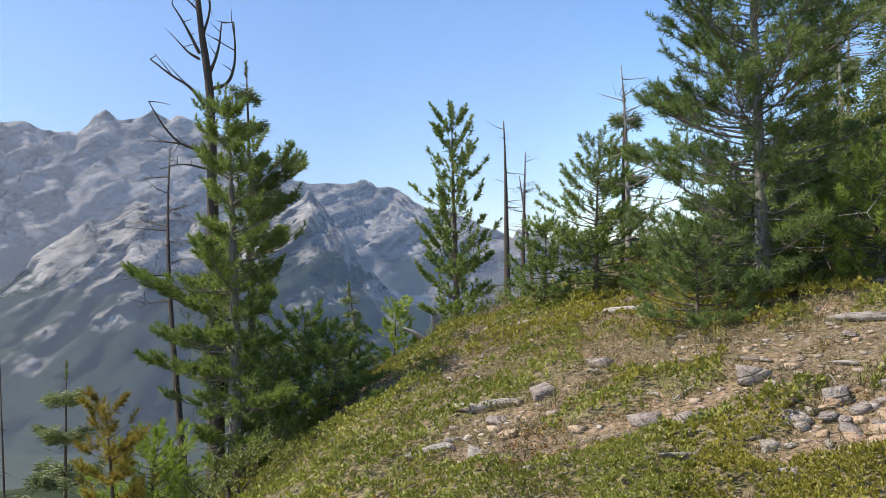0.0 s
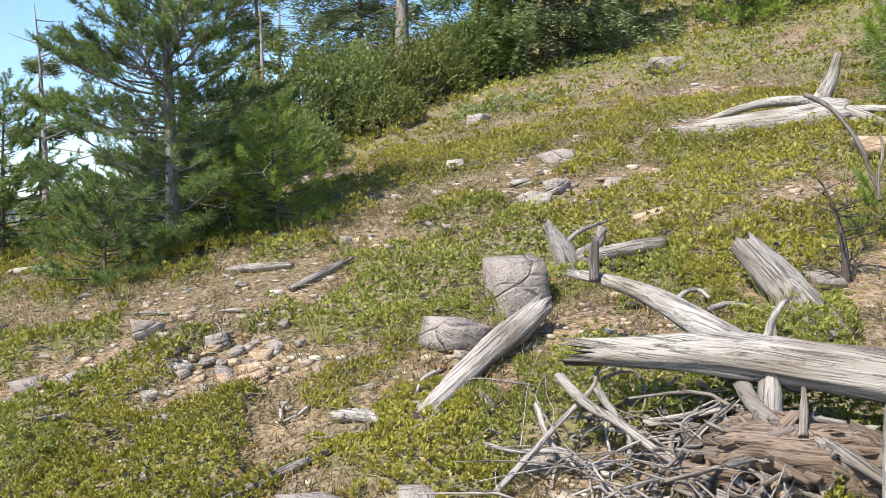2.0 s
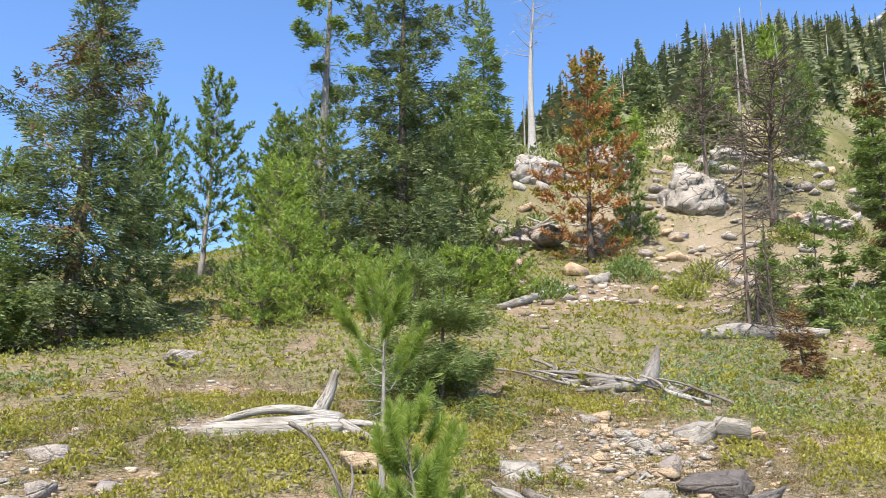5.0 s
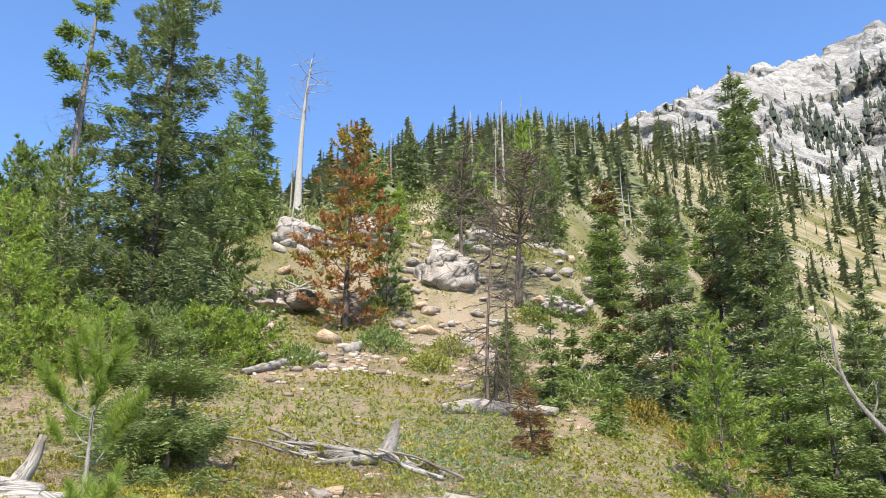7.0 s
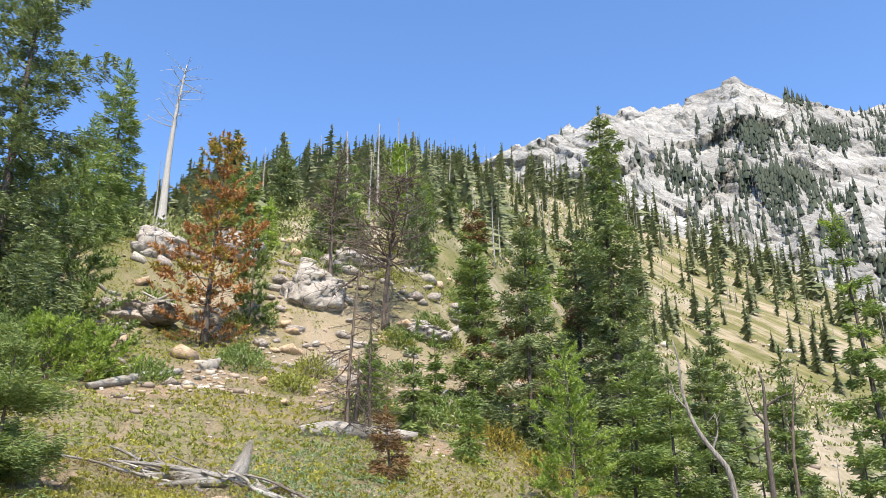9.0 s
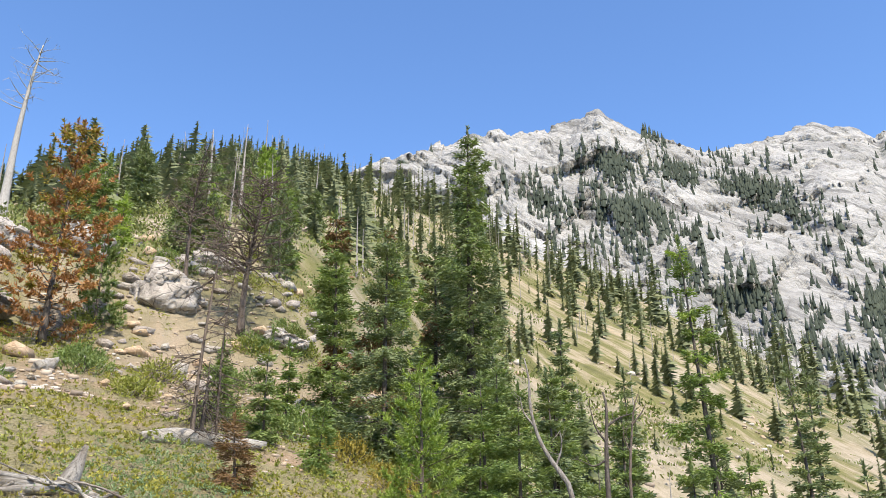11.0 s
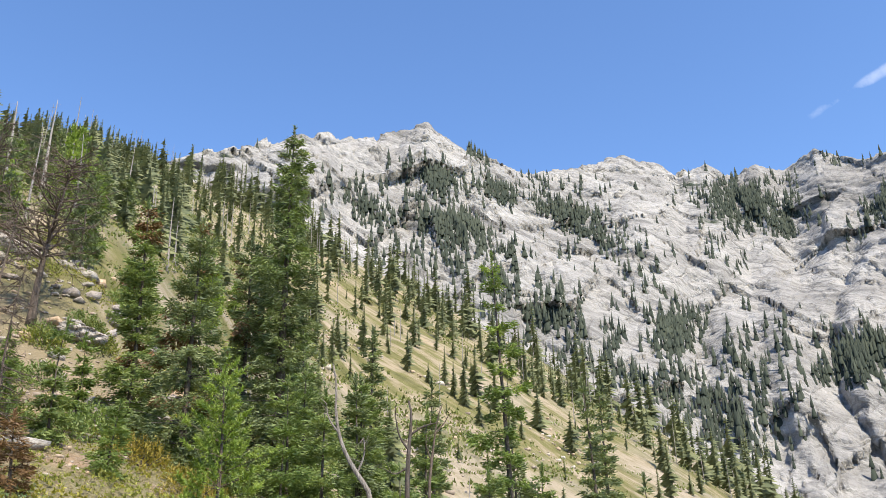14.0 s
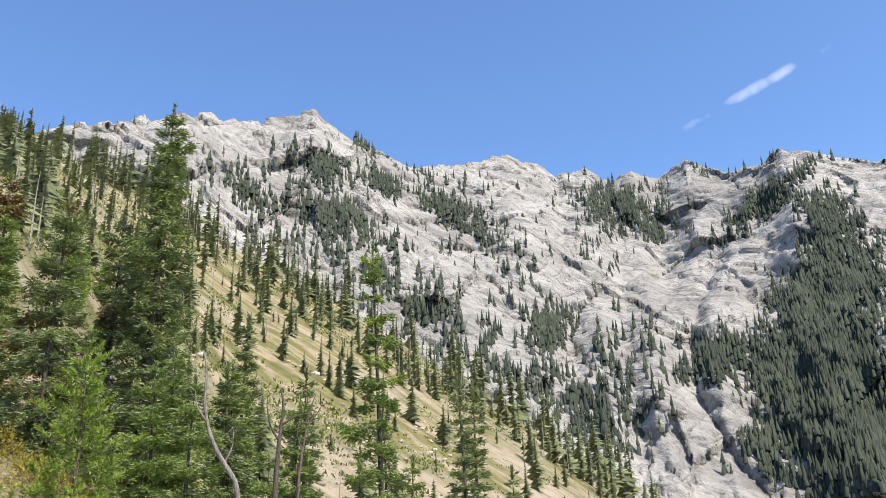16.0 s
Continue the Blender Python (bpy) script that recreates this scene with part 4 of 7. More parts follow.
    crown.blades(lead, np.stack([rng.normal(0, 0.4, m), rng.normal(0, 0.4, m), np.full(m, 0.8)], 1), nl, nw, rng)
    tagged(part("crown", crown.mesh("crown"), mats[0], tree), kind="stuff")
    return tree


def snag(name, x, y, h, r0, nb=22, blen=0.6, lo=0.25, bend=0.03, tilt=(0, 0), seed=1, mat=BARK_SNAG, label="", twigs=3, droop=0.0, top=0.12, sink=0.08, group="", category="dead tree", sides=9):
    """A dead standing tree: bare tapered trunk with broken limbs and twigs."""
    rng = np.random.RandomState(seed)
    tree = empty(name, x, y, gz(x, y) - sink, 0, label, category, group)
    axis = lean_line(h, rng, bend, 14)
    axis[:, 0] += tilt[0] * axis[:, 2]
    axis[:, 1] += tilt[1] * axis[:, 2]
    b = Build()
    s = np.linspace(0, 1, 14)
    b.tube(axis, r0 * (1 - (1 - top) * s) * (1 + 0.55 * np.exp(-s * 16)), sides, 0.25, rng)
    part("trunk", b.mesh("trunk", True), mat, tree)
    zb = h * (lo + (0.98 - lo) * rng.rand(nb) ** 0.9)
    base = on_axis(axis, zb)
    ang = rng.uniform(0, 6.28, nb)
    k = np.linspace(0, 1, 6)
    for i in range(nb):
        ln = blen * rng.uniform(0.3, 1.1) * (1.1 - 0.7 * zb[i] / h)
        d = np.array([math.cos(ang[i]), math.sin(ang[i]), rng.uniform(-0.25, 0.45) - droop])
        bendv = np.array([-math.sin(ang[i]), math.cos(ang[i]), rng.uniform(-0.6, 0.9)]) * rng.normal(0, 0.45)
        p = base[i] + d * ln * k[:, None] + bendv * (ln * k ** 2)[:, None]
        bl = Build()
        rr = max(0.0032, 0.00022 * math.hypot(x, y), min(r0 * 0.32, 0.022 * ln + 0.002))
        bl.tube(p, rr * (1 - 0.8 * k), 5, 0.2, rng, False)
        near = math.hypot(x, y) < 12.5
        fine = []
        for _ in range(twigs):
            j = rng.randint(2, 6)
            e = unit(d + rng.normal(0, 0.7, 3)) * ln * rng.uniform(0.2, 0.5)
            kk = np.linspace(0, 1, 4)[:, None]
            tw = Build() if near else bl
            fine.append(tw)
            tw.tube(p[j] + e * kk + rng.normal(0, 0.1, 3) * ln * kk ** 2, rr * 0.45 * (1 - 0.7 * kk[:, 0]), 3, 0, None, False)
        bough = part("branch", bl.mesh("branch", True), mat, tree)
        if near:
            for tw in fine:
                part("twig", tw.mesh("twig", True), mat, bough)
    return tree


def bare_tree(line, radii, boughs, mat, seed, label):
    """A dead tree drawn by its stem's line and those of its boughs: (points, thickness)."""
    rng = np.random.RandomState(seed)
    x, y, z = line[0]
    tree = empty("dead_tree", x, y, z, 0, label, "dead tree")
    off = np.array(line[0])
    stem = Build()
    stem.tube(smooth_line(np.array(line) - off, 26), np.interp(np.linspace(0, 1, 26), np.linspace(0, 1, len(radii)), radii), 9, 0.3, rng)
    part("trunk", stem.mesh("trunk", True), mat, tree)
    for pts, r in boughs:
        one = Build()
        ln = smooth_line(np.array(pts) - off, 12)
        one.tube(ln, r * np.linspace(1, 0.3, 12), 6, 0.2, rng, False)
        bough = part("branch", one.mesh("branch", True), mat, tree)
        for k in (4, 7, 9, 11):
            tw, e = Build(), rng.normal(0, 1, 3) * np.array([0.12, 0.12, 0.10]) + np.array([0, 0, 0.06])
            kk = np.linspace(0, 1, 4)[:, None]
            tw.tube(ln[k] + e * kk + rng.normal(0, 0.03, 3) * kk ** 2, r * 0.35 * (1 - 0.7 * kk[:, 0]), 4, 0, None, False)
            part("twig", tw.mesh("twig", True), mat, bough)
    return tree


def bush(name, x, y, rx, ry, h, mat=JUNIPER, clumps=420, leaves=9, nl=0.045, nw=0.006, seed=1, label="", category="shrub", group="", stems=16, turn=0.0, wood=BARK_DARK, lumps=2.4, kind=""):
    """A low dense shrub: crooked stems and a lumpy shell of short leafy shoots."""
    rng = np.random.RandomState(seed)
    thing = empty(name, x, y, gz(x, y) - 0.03, turn, label, category, group, kind)
    b = Build()
    k = np.linspace(0, 1, 5)
    for i in range(stems):
        a, o = rng.uniform(0, 6.28), rng.uniform(0.2, 0.85)
        e = np.array([math.cos(a) * rx * o, math.sin(a) * ry * o, h * rng.uniform(0.45, 0.95) * math.sqrt(max(0.05, 1 - o * o))])
        p = np.outer(k, e) + np.outer(np.sin(k * 3.1), rng.normal(0, 0.05, 3) * h)
        b.tube(p, (0.006 + 0.012 * h) * (1 - 0.75 * k), 4, 0, None, False)
    tagged(part("stemwork", b.mesh("stemwork", True), wood, thing), kind="stuff")
    a = rng.uniform(0, 6.28, clumps)
    o = np.sqrt(rng.rand(clumps)) * 1.0
    depth = rng.uniform(0.45, 1.0, clumps) ** 0.6
    gx, gy = np.cos(a) * o, np.sin(a) * o
    bump = 0.62 + 0.75 * fbm(gx * lumps + seed, gy * lumps, 3, seed)
    z = h * np.sqrt(np.clip(1.02 - o * o, 0.03, 1)) * depth * bump
    c = np.stack([gx * rx * (0.85 + 0.3 * bump - 0.15), gy * ry * (0.85 + 0.3 * bump - 0.15), z], 1)
    # let the shrub follow the slope
    c[:, 2] += ground(x + c[:, 0], y + c[:, 1]) - gz(x, y)
    out = unit(np.stack([gx / rx, gy / ry, 0.9 * z / (h * h) + 0.35 / h], 1) + rng.normal(0, 0.35 / max(rx, h), (clumps, 3)))
    sp, od = np.repeat(c, leaves, 0), np.repeat(out, leaves, 0)
    n = len(sp)
    sp = sp + od * rng.uniform(-1.3, 0.9, n)[:, None] * nl * 1.6
    w = unit(od * rng.uniform(0.3, 1.2, n)[:, None] + rng.normal(0, 0.55, (n, 3)))
    lf = Build()
    lf.blades(sp, w, nl * rng.uniform(0.7, 1.3, n), nw, rng, od + np.array([0, 0, 0.5]) + rng.normal(0, 0.45, (n, 3)))
    tagged(part("foliage", lf.mesh("foliage"), mat, thing), kind="stuff")
    return thing


# the brink to the valley: a bushy pine, a narrow spruce and a bare snag stand close together
conifer("pine_tree", -2.62, 8.62, 3.95, 0.86, "pine", 0.10, 150, (NEEDLE_PINE, BARK_GREY), 0.075, 0.015, 11, "bushy limber pine with pale trunk on the brink", split=True, dead_low=14, clump=0.07, dense=1.5, ragged=0.55)
conifer("spruce_tree", -2.85, 10.35, 4.85, 0.62, "thin", 0.10, 165, (NEEDLE_SPRUCE, BARK_BROWN), 0.07, 0.012, 12, "narrow dark spruce behind the limber pine", "spruce tree")
bare_tree([(-3.02, 9.45, -1.33), (-3.04, 9.45, 2.12), (-3.04, 9.45, 2.89), (-3.07, 9.44, 3.31), (-3.13, 9.42, 3.73), (-3.16, 9.41, 4.09), (-3.19, 9.40, 4.44)], [0.10, 0.085, 0.075, 0.06, 0.045, 0.035, 0.02],
          [([(-3.10, 9.43, 2.95), (-3.23, 9.39, 3.16), (-3.41, 9.34, 3.26), (-3.62, 9.27, 3.43)], 0.022),
           ([(-3.15, 9.42, 3.46), (-3.25, 9.39, 3.51), (-3.38, 9.35, 3.66)], 0.016),
           ([(-3.15, 9.42, 3.52), (-3.30, 9.37, 3.84), (-3.41, 9.34, 4.02)], 0.020),
           ([(-3.05, 9.44, 3.31), (-2.96, 9.47, 3.56), (-2.93, 9.48, 3.86)], 0.020),
           ([(-3.03, 9.45, 3.15), (-2.86, 9.49, 3.20), (-2.79, 9.51, 3.45), (-2.81, 9.51, 3.87)], 0.022),
           ([(-3.11, 9.43, 3.73), (-3.04, 9.45, 3.97), (-3.05, 9.44, 4.21)], 0.016),
           ([(-3.04, 9.45, 2.89), (-2.89, 9.49, 2.96), (-2.83, 9.50, 2.97)], 0.014),
           ([(-3.08, 9.44, 2.50), (-3.29, 9.38, 2.52), (-3.47, 9.32, 2.67), (-3.64, 9.26, 2.99)], 0.018),
           ([(-3.08, 9.44, 2.44), (-3.29, 9.38, 2.56), (-3.61, 9.27, 2.58)], 0.016),
           ([(-3.08, 9.44, 2.30), (-3.34, 9.36, 2.36), (-3.53, 9.30, 2.29)], 0.014),
           ([(-3.16, 9.41, 3.97), (-3.23, 9.39, 4.05), (-3.33, 9.36, 4.13)], 0.012)],
          BARK_DARK, 13, "dark bare snag with long curving upturned limbs")
snag("dead_shrub", -3.35, 9.5, 4.2, 0.05, 16, 0.7, 0.55, 0.06, (-0.03, 0), 14, BARK_DARK, "tangle of bare dark dead branches", 5)
conifer("spruce_tree", -5.95, 12.38, 4.6, 1.05, "spruce", 0.05, 150, (NEEDLE_SPRUCE, BARK_BROWN), None, 0.01, 15, "small dark spruce below the brink", "spruce tree")
conifer("pine_tree", -3.30, 7.42, 1.75, 0.50, "pine", 0.05, 75, (NEEDLE_YELLOW, BARK_BROWN), None, 0.03, 16, "small sickly pine with yellow-orange needles", clump=0.1)
snag("dead_tree", -6.57, 12.08, 5.3, 0.035, 8, 0.3, 0.5, 0.01, (0, 0), 17, BARK_DARK, "thin dark leaning dead pole", 1)
conifer("pine_tree", -2.15, 9.75, 1.25, 0.75, "pine", 0.03, 87, (NEEDLE_PINE, BARK_BROWN), None, 0.03, 18, "low spreading young pine on the brink")
conifer("pine_tree", -1.75, 8.9, 0.85, 0.70, "pine", 0.03, 75, (NEEDLE_PINE, BARK_BROWN), None, 0.03, 19, "low spreading young pine on the brink")
conifer("pine_tree", -3.2, 8.0, 1.2, 0.85, "pine", 0.03, 87, (NEEDLE_FRESH, BARK_BROWN), None, 0.03, 20, "low light-green young pine on the brink")
bush("shrub", -2.4, 7.6, 0.55, 0.6, 0.55, JUNIPER, 300, 9, 0.045, 0.006, 21, "low green shrub at the brink")
bush("shrub", -3.7, 8.6, 0.9, 0.7, 0.9, NEEDLE_FIR, 420, 9, 0.05, 0.006, 22, "dense low fir shrub under the snag")
conifer("pine_tree", -0.41, 13.75, 3.72, 0.72, "column", 0.10, 106, (NEEDLE_PINE, BARK_BROWN), 0.06, 0.015, 23, "slender young pine on the skyline", dead_low=6, clump=0.09)
snag("dead_tree", 0.90, 20.1, 5.5, 0.11, 34, 0.85, 0.12, 0.03, (-0.045, 0), 24, BARK_DARK, "grey leaning snag with short broken limbs", 2, group="snags on the skyline")
snag("dead_tree", 1.22, 20.1, 4.6, 0.085, 30, 0.75, 0.15, 0.025, (-0.02, 0), 25, BARK_DARK, "thin grey snag with short broken limbs", 2, group="snags on the skyline")
snag("dead_tree", 1.55, 20.6, 4.0, 0.08, 30, 0.75, 0.15, 0.03, (-0.03, 0), 26, BARK_DARK, "thin grey snag with short broken limbs", 2, group="snags on the skyline")
conifer("pine_tree", -1.72, 11.9, 1.5, 0.26, "thin", 0.2, 51, (NEEDLE_SPRUCE, BARK_BROWN), 0.03, 0.09, 27, "small crooked wind-bent sapling", clump=0.12)
conifer("pine_tree", -1.30, 12.2, 0.95, 0.36, "pine", 0.05, 50, (NEEDLE_FRESH, BARK_BROWN), None, 0.03, 28, "small bright green young pine")
conifer("pine_tree", -1.75, 10.5, 0.6, 0.42, "pine", 0.05, 50, (NEEDLE_PINE, BARK_BROWN), None, 0.03, 29, "small young pine at the brink")
bush("shrub", 0.35, 13.2, 0.65, 0.5, 0.55, JUNIPER, 260, 8, 0.05, 0.007, 30, "sparse low shrub beside bare twigs", stems=30, wood=BARK_SNAG)
bush("shrub", -0.6, 13.1, 0.6, 0.5, 0.42, MAT_LEAF_B, 240, 8, 0.05, 0.007, 31, "yellow-green low shrub under the pine")

# the big pine on the slope and its neighbours
conifer("pine_tree", 2.13, 7.82, 4.05, 1.25, "pine", 0.03, 250, (NEEDLE_DARK, BARK_SNAG), 0.075, 0.012, 41, "big bushy limber pine with pale grey trunk", split=True, dead_low=12, dense=1.7, ragged=0.35)
conifer("pine_tree", 2.95, 7.45, 1.0, 0.75, "pine", 0.03, 100, (NEEDLE_FRESH, BARK_BROWN), None, 0.03, 42, "low bright green young pine beside the big pine")
conifer("pine_tree", 1.45, 7.45, 0.75, 0.65, "pine", 0.03, 87, (NEEDLE_DARK, BARK_BROWN), None, 0.03, 43, "low young pine under the big pine")
conifer("pine_tree", 1.07, 9.9, 1.75, 0.75, "pine", 0.04, 125, (NEEDLE_PINE, BARK_BROWN), None, 0.02, 44, "dense rounded young pine")
conifer("pine_tree", 0.55, 10.3, 1.0, 0.55, "pine", 0.04, 87, (NEEDLE_DARK, BARK_BROWN), None, 0.02, 45, "dense dark young pine")
conifer("spruce_tree", 1.78, 11.77, 2.45, 0.55, "thin", 0.06, 135, (NEEDLE_SPRUCE, BARK_BROWN), None, 0.012, 46, "narrow dark spruce behind the pines", "spruce tree")
snag("dead_tree", 1.72, 11.2, 2.7, 0.045, 24, 0.75, 0.15, 0.03, (0.0, 0), 47, BARK_SNAG, "bare grey dead tree with fine twigs", 4)
snag("dead_tree", 4.9, 12.2, 2.9, 0.05, 18, 0.6, 0.2, 0.03, (0.0, 0), 48, BARK_SNAG, "bare grey dead tree behind the shrubs", 4)
for i, (bx, by, br, bh) in enumerate(((3.2, 9.9, 0.9, 0.85), (3.9, 10.9, 1.0, 1.05), (4.9, 11.6, 1.1, 1.15), (5.9, 11.9, 1.1, 1.1), (6.9, 12.1, 1.05, 1.05), (7.8, 12.0, 0.9, 1.0), (8.6, 12.3, 0.9, 0.95), (9.3, 12.4, 0.8, 0.8), (2.6, 9.2, 0.7, 0.8), (4.3, 10.1, 0.7, 0.6), (6.3, 11.1, 0.7, 0.55))):
    bush("juniper_shrub", bx, by, br, br * 0.8, bh * 1.3, JUNIPER if i % 3 else NEEDLE_FIR, 1000, 9, 0.050, 0.0125, 50 + i, "dense dark green wind-shorn shrub on the crest", "shrub", "shrubs along the crest", 30)

# the clump of tall trees on the shoulder
snag("dead_tree", 8.55, 14.0, 6.6, 0.15, 64, 1.0, 0.12, 0.015, (0.0, 0), 70, BARK_GREY, "tall weathered grey snag with broken limbs", 3)
conifer("spruce_tree", 8.9, 16.2, 6.2, 2.5, "shelf", 0.06, 195, (NEEDLE_SPRUCE, BARK_BROWN), None, 0.012, 71, "open dark spruce behind the tall snag", "spruce tree", dead_low=20, ragged=0.5)
conifer("spruce_tree", 7.6, 18.6, 6.9, 0.95, "spruce", 0.06, 135, (NEEDLE_SPRUCE, BARK_BROWN), None, 0.012, 72, "narrow dark spruce on the crest", "spruce tree")
snag("dead_tree", 8.9, 20.3, 5.2, 0.07, 16, 0.8, 0.2, 0.03, (0.0, 0), 73, BARK_SNAG, "thin bare snag on the crest", 3)
conifer("spruce_tree", 10.17, 11.68, 8.2, 1.85, "spruce", 0.04, 390, (NEEDLE_SPRUCE, BARK_BROWN), 0.15, 0.008, 74, "tall dense dark spruce with many brown cones", "spruce tree", cones=(NEEDLE_CONES, 0.10), ragged=0.3, dense=1.7)
conifer("spruce_tree", 9.3, 12.6, 3.6, 1.5, "spruce", 0.04, 195, (NEEDLE_FIR, BARK_BROWN), None, 0.012, 75, "shorter spruce beside the tall one", "spruce tree")
conifer("pine_tree", 12.0, 11.7, 2.6, 0.85, "pine", 0.05, 125, (NEEDLE_FIR, BARK_BROWN), None, 0.02, 76, "young green pine in front of the grove")
conifer("pine_tree", 17.38, 14.98, 5.9, 1.2, "column", 0.18, 125, (NEEDLE_PINE, BARK_SNAG), None, 0.02, 77, "open-crowned pine with pale trunk", clump=0.08)
conifer("pine_tree", 17.0, 16.6, 5.3, 1.1, "column", 0.18, 112, (NEEDLE_PINE, BARK_SNAG), None, 0.02, 78, "open-crowned pine with pale trunk", clump=0.08)
conifer("pine_tree", 14.4, 14.6, 3.9, 1.3, "column", 0.08, 137, (NEEDLE_DARK, BARK_BROWN), None, 0.02, 79, "dense young pine in the grove")
for i, (tx, ty, th, tr) in enumerate(((32.39, 23.35, 7.8, 1.3), (34.69, 23.53, 8.1, 1.4), (30.0, 20.0, 6.0, 1.3), (27.5, 19.5, 5.4, 1.4))):
    conifer("spruce_tree", tx, ty, th, tr, "spruce", 0.05, 120, (NEEDLE_SPRUCE, BARK_BROWN), None, 0.01, 80 + i, "dark spruce farther up the slope", "spruce tree", "spruces up the slope")
conifer("pine_tree", 23.0, 14.9, 12.8, 1.7, "thin", 0.50, 34, (NEEDLE_PINE, BARK_GREY), 0.20, 0.006, 86, "tall half-dead pine, bare grey twigs and peeling bark", dead_low=120, dense=0.45, ragged=0.5)
conifer("spruce_tree", 18.4, 9.5, 10.9, 2.5, "shelf", 0.05, 200, (NEEDLE_SPRUCE, BARK_DARK), 0.16, 0.008, 87, "tall ragged dark spruce with irregular boughs", "spruce tree", dead_low=36, clump=0.05, ragged=0.45, dense=1.5)
for i, (tx, ty, th, tr, mt) in enumerate(((19.6, 12.6, 4.4, 1.5, NEEDLE_FIR), (21.0, 15.2, 4.8, 1.4, NEEDLE_PINE), (16.8, 12.2, 3.4, 1.5, NEEDLE_FRESH), (20.2, 10.8, 4.2, 1.5, NEEDLE_SPRUCE), (22.0, 9.6, 4.9, 1.4, NEEDLE_FIR), (19.6, 8.2, 3.0, 1.5, NEEDLE_FIR), (24.5, 12.0, 5.5, 1.5, NEEDLE_SPRUCE), (25.6, 16.6, 6.0, 1.5, NEEDLE_PINE), (15.2, 10.6, 2.0, 1.2, NEEDLE_FRESH))):
    conifer("pine_tree", tx, ty, th, tr, "pine", 0.04, 137, (mt, BARK_BROWN), None, 0.015, 90 + i, "bushy young conifer in the grove", "conifer", "conifers in the grove")
conifer("spruce_tree", 33.45, 12.9, 8.8, 1.7, "spruce", 0.04, 195, (NEEDLE_FIR, BARK_BROWN), None, 0.008, 101, "conical green spruce above the outcrop", "spruce tree")
conifer("spruce_tree", 29.6, 12.4, 5.2, 1.6, "spruce", 0.04, 165, (NEEDLE_FIR, BARK_BROWN), None, 0.008, 102, "lower green spruce above the outcrop", "spruce tree")
snag("dead_tree", 41.8, 13.2, 10.5, 0.24, 30, 2.6, 0.62, 0.035, (0.02, 0), 103, BARK_WHITE, "white barkless snag with bare top", 3)
for i, (tx, ty, mt) in enumerate(((12.4, 9.3, NEEDLE_FRESH), (13.6, 9.0, NEEDLE_FRESH), (14.3, 8.3, NEEDLE_FRESH), (13.2, 10.2, NEEDLE_FIR), (15.3, 7.6, NEEDLE_FIR), (16.3, 7.0, NEEDLE_FRESH), (17.2, 6.4, NEEDLE_FRESH), (16.5, 8.0, NEEDLE_FIR))):
    conifer("pine_tree", tx, ty, 0.95 + 0.1 * (i % 3), 0.95, "pine", 0.03, 100, (mt, BARK_BROWN), None, 0.03, 110 + i, "low bushy green pine scrub", "pine", "pine scrub below the grove")
conifer("fir_tree", 8.7, 4.1, 1.72, 1.0, "spruce", 0.02, 255, (NEEDLE_FIR, BARK_BROWN), None, 0.01, 120, "dense young green fir", "fir tree", dense=1.6)
conifer("fir_tree", 9.6, 4.9, 1.9, 0.9, "spruce", 0.02, 225, (NEEDLE_FIR, BARK_BROWN), None, 0.01, 121, "dense young green fir", "fir tree", dense=1.6)
conifer("pine_tree", 4.87, 2.84, 1.86, 0.32, "brush", 0.58, 22, (NEEDLE_FRESH, BARK_SNAG), 0.030, 0.006, 122, "young pine with bare pale stem and tufted top", split=True, dead_low=7, needle=0.066)
conifer("pine_tree", 4.72, 2.95, 0.36, 0.28, "pine", 0.05, 20, (NEEDLE_FRESH, BARK_BROWN), 0.012, 0.03, 123, "tiny pine seedling at the stem's foot")
conifer("pine_tree", 2.90, 1.58, 1.36, 0.24, "brush", 0.60, 30, (NEEDLE_FRESH, BARK_GREY), 0.034, 0.05, 124, "young pine with crooked stem and long tufts", split=True, dead_low=8, needle=0.048)

# the red dead pine, bare bushes and outcrop trees
conifer("pine_tree", 23.81, 5.89, 6.9, 1.55, "pine", 0.08, 162, (NEEDLE_RED, BARK_DARK), 0.10, 0.015, 130, "dead pine with rust-red and orange needles", dead_low=16, clump=0.06, cones=(NEEDLE_YELLOW, 0.25), dense=0.8, ragged=0.45)
conifer("pine_tree", 26.33, 5.10, 3.7, 0.75, "pine", 0.05, 87, (NEEDLE_FIR, BARK_BROWN), None, 0.015, 131, "small bright green pine beside the red one", clump=0.1)
snag("dead_tree", 15.6, 1.15, 4.7, 0.042, 90, 0.85, 0.05, 0.03, (-0.02, 0), 132, BARK_BROWN, "bare many-twigged dead pine with drooping skirt", 9, 0.45)
snag("dead_tree", 15.9, 0.75, 3.9, 0.032, 80, 0.8, 0.04, 0.05, (0.04, 0), 133, BARK_BROWN, "bare many-twigged dead pine with drooping skirt", 9, 0.55)
snag("dead_tree", 15.7, 1.0, 1.7, 0.05, 46, 0.8, 0.02, 0.02, (0, 0), 134, BARK_DARK, "thick skirt of dead hanging twigs", 6, 0.7, category="dead shrub")
snag("dead_tree", 28.4, 0.85, 6.0, 0.12, 110, 2.6, 0.35, 0.05, (-0.09, 0), 135, BARK_BROWN, "gnarled dead tree with dense bare crown", 10, -0.2)
snag("dead_tree", 29.85, 2.96, 5.9, 0.09, 80, 1.7, 0.35, 0.05, (0.0, 0), 136, BARK_BROWN, "dead tree with dense bare crown", 9, -0.2)
snag("dead_tree", 47.96, 1.98, 7.0, 0.13, 14, 0.9, 0.4, 0.01, (0.0, 0), 137, BARK_SNAG, "tall thin bare snag on the hillside", 2)
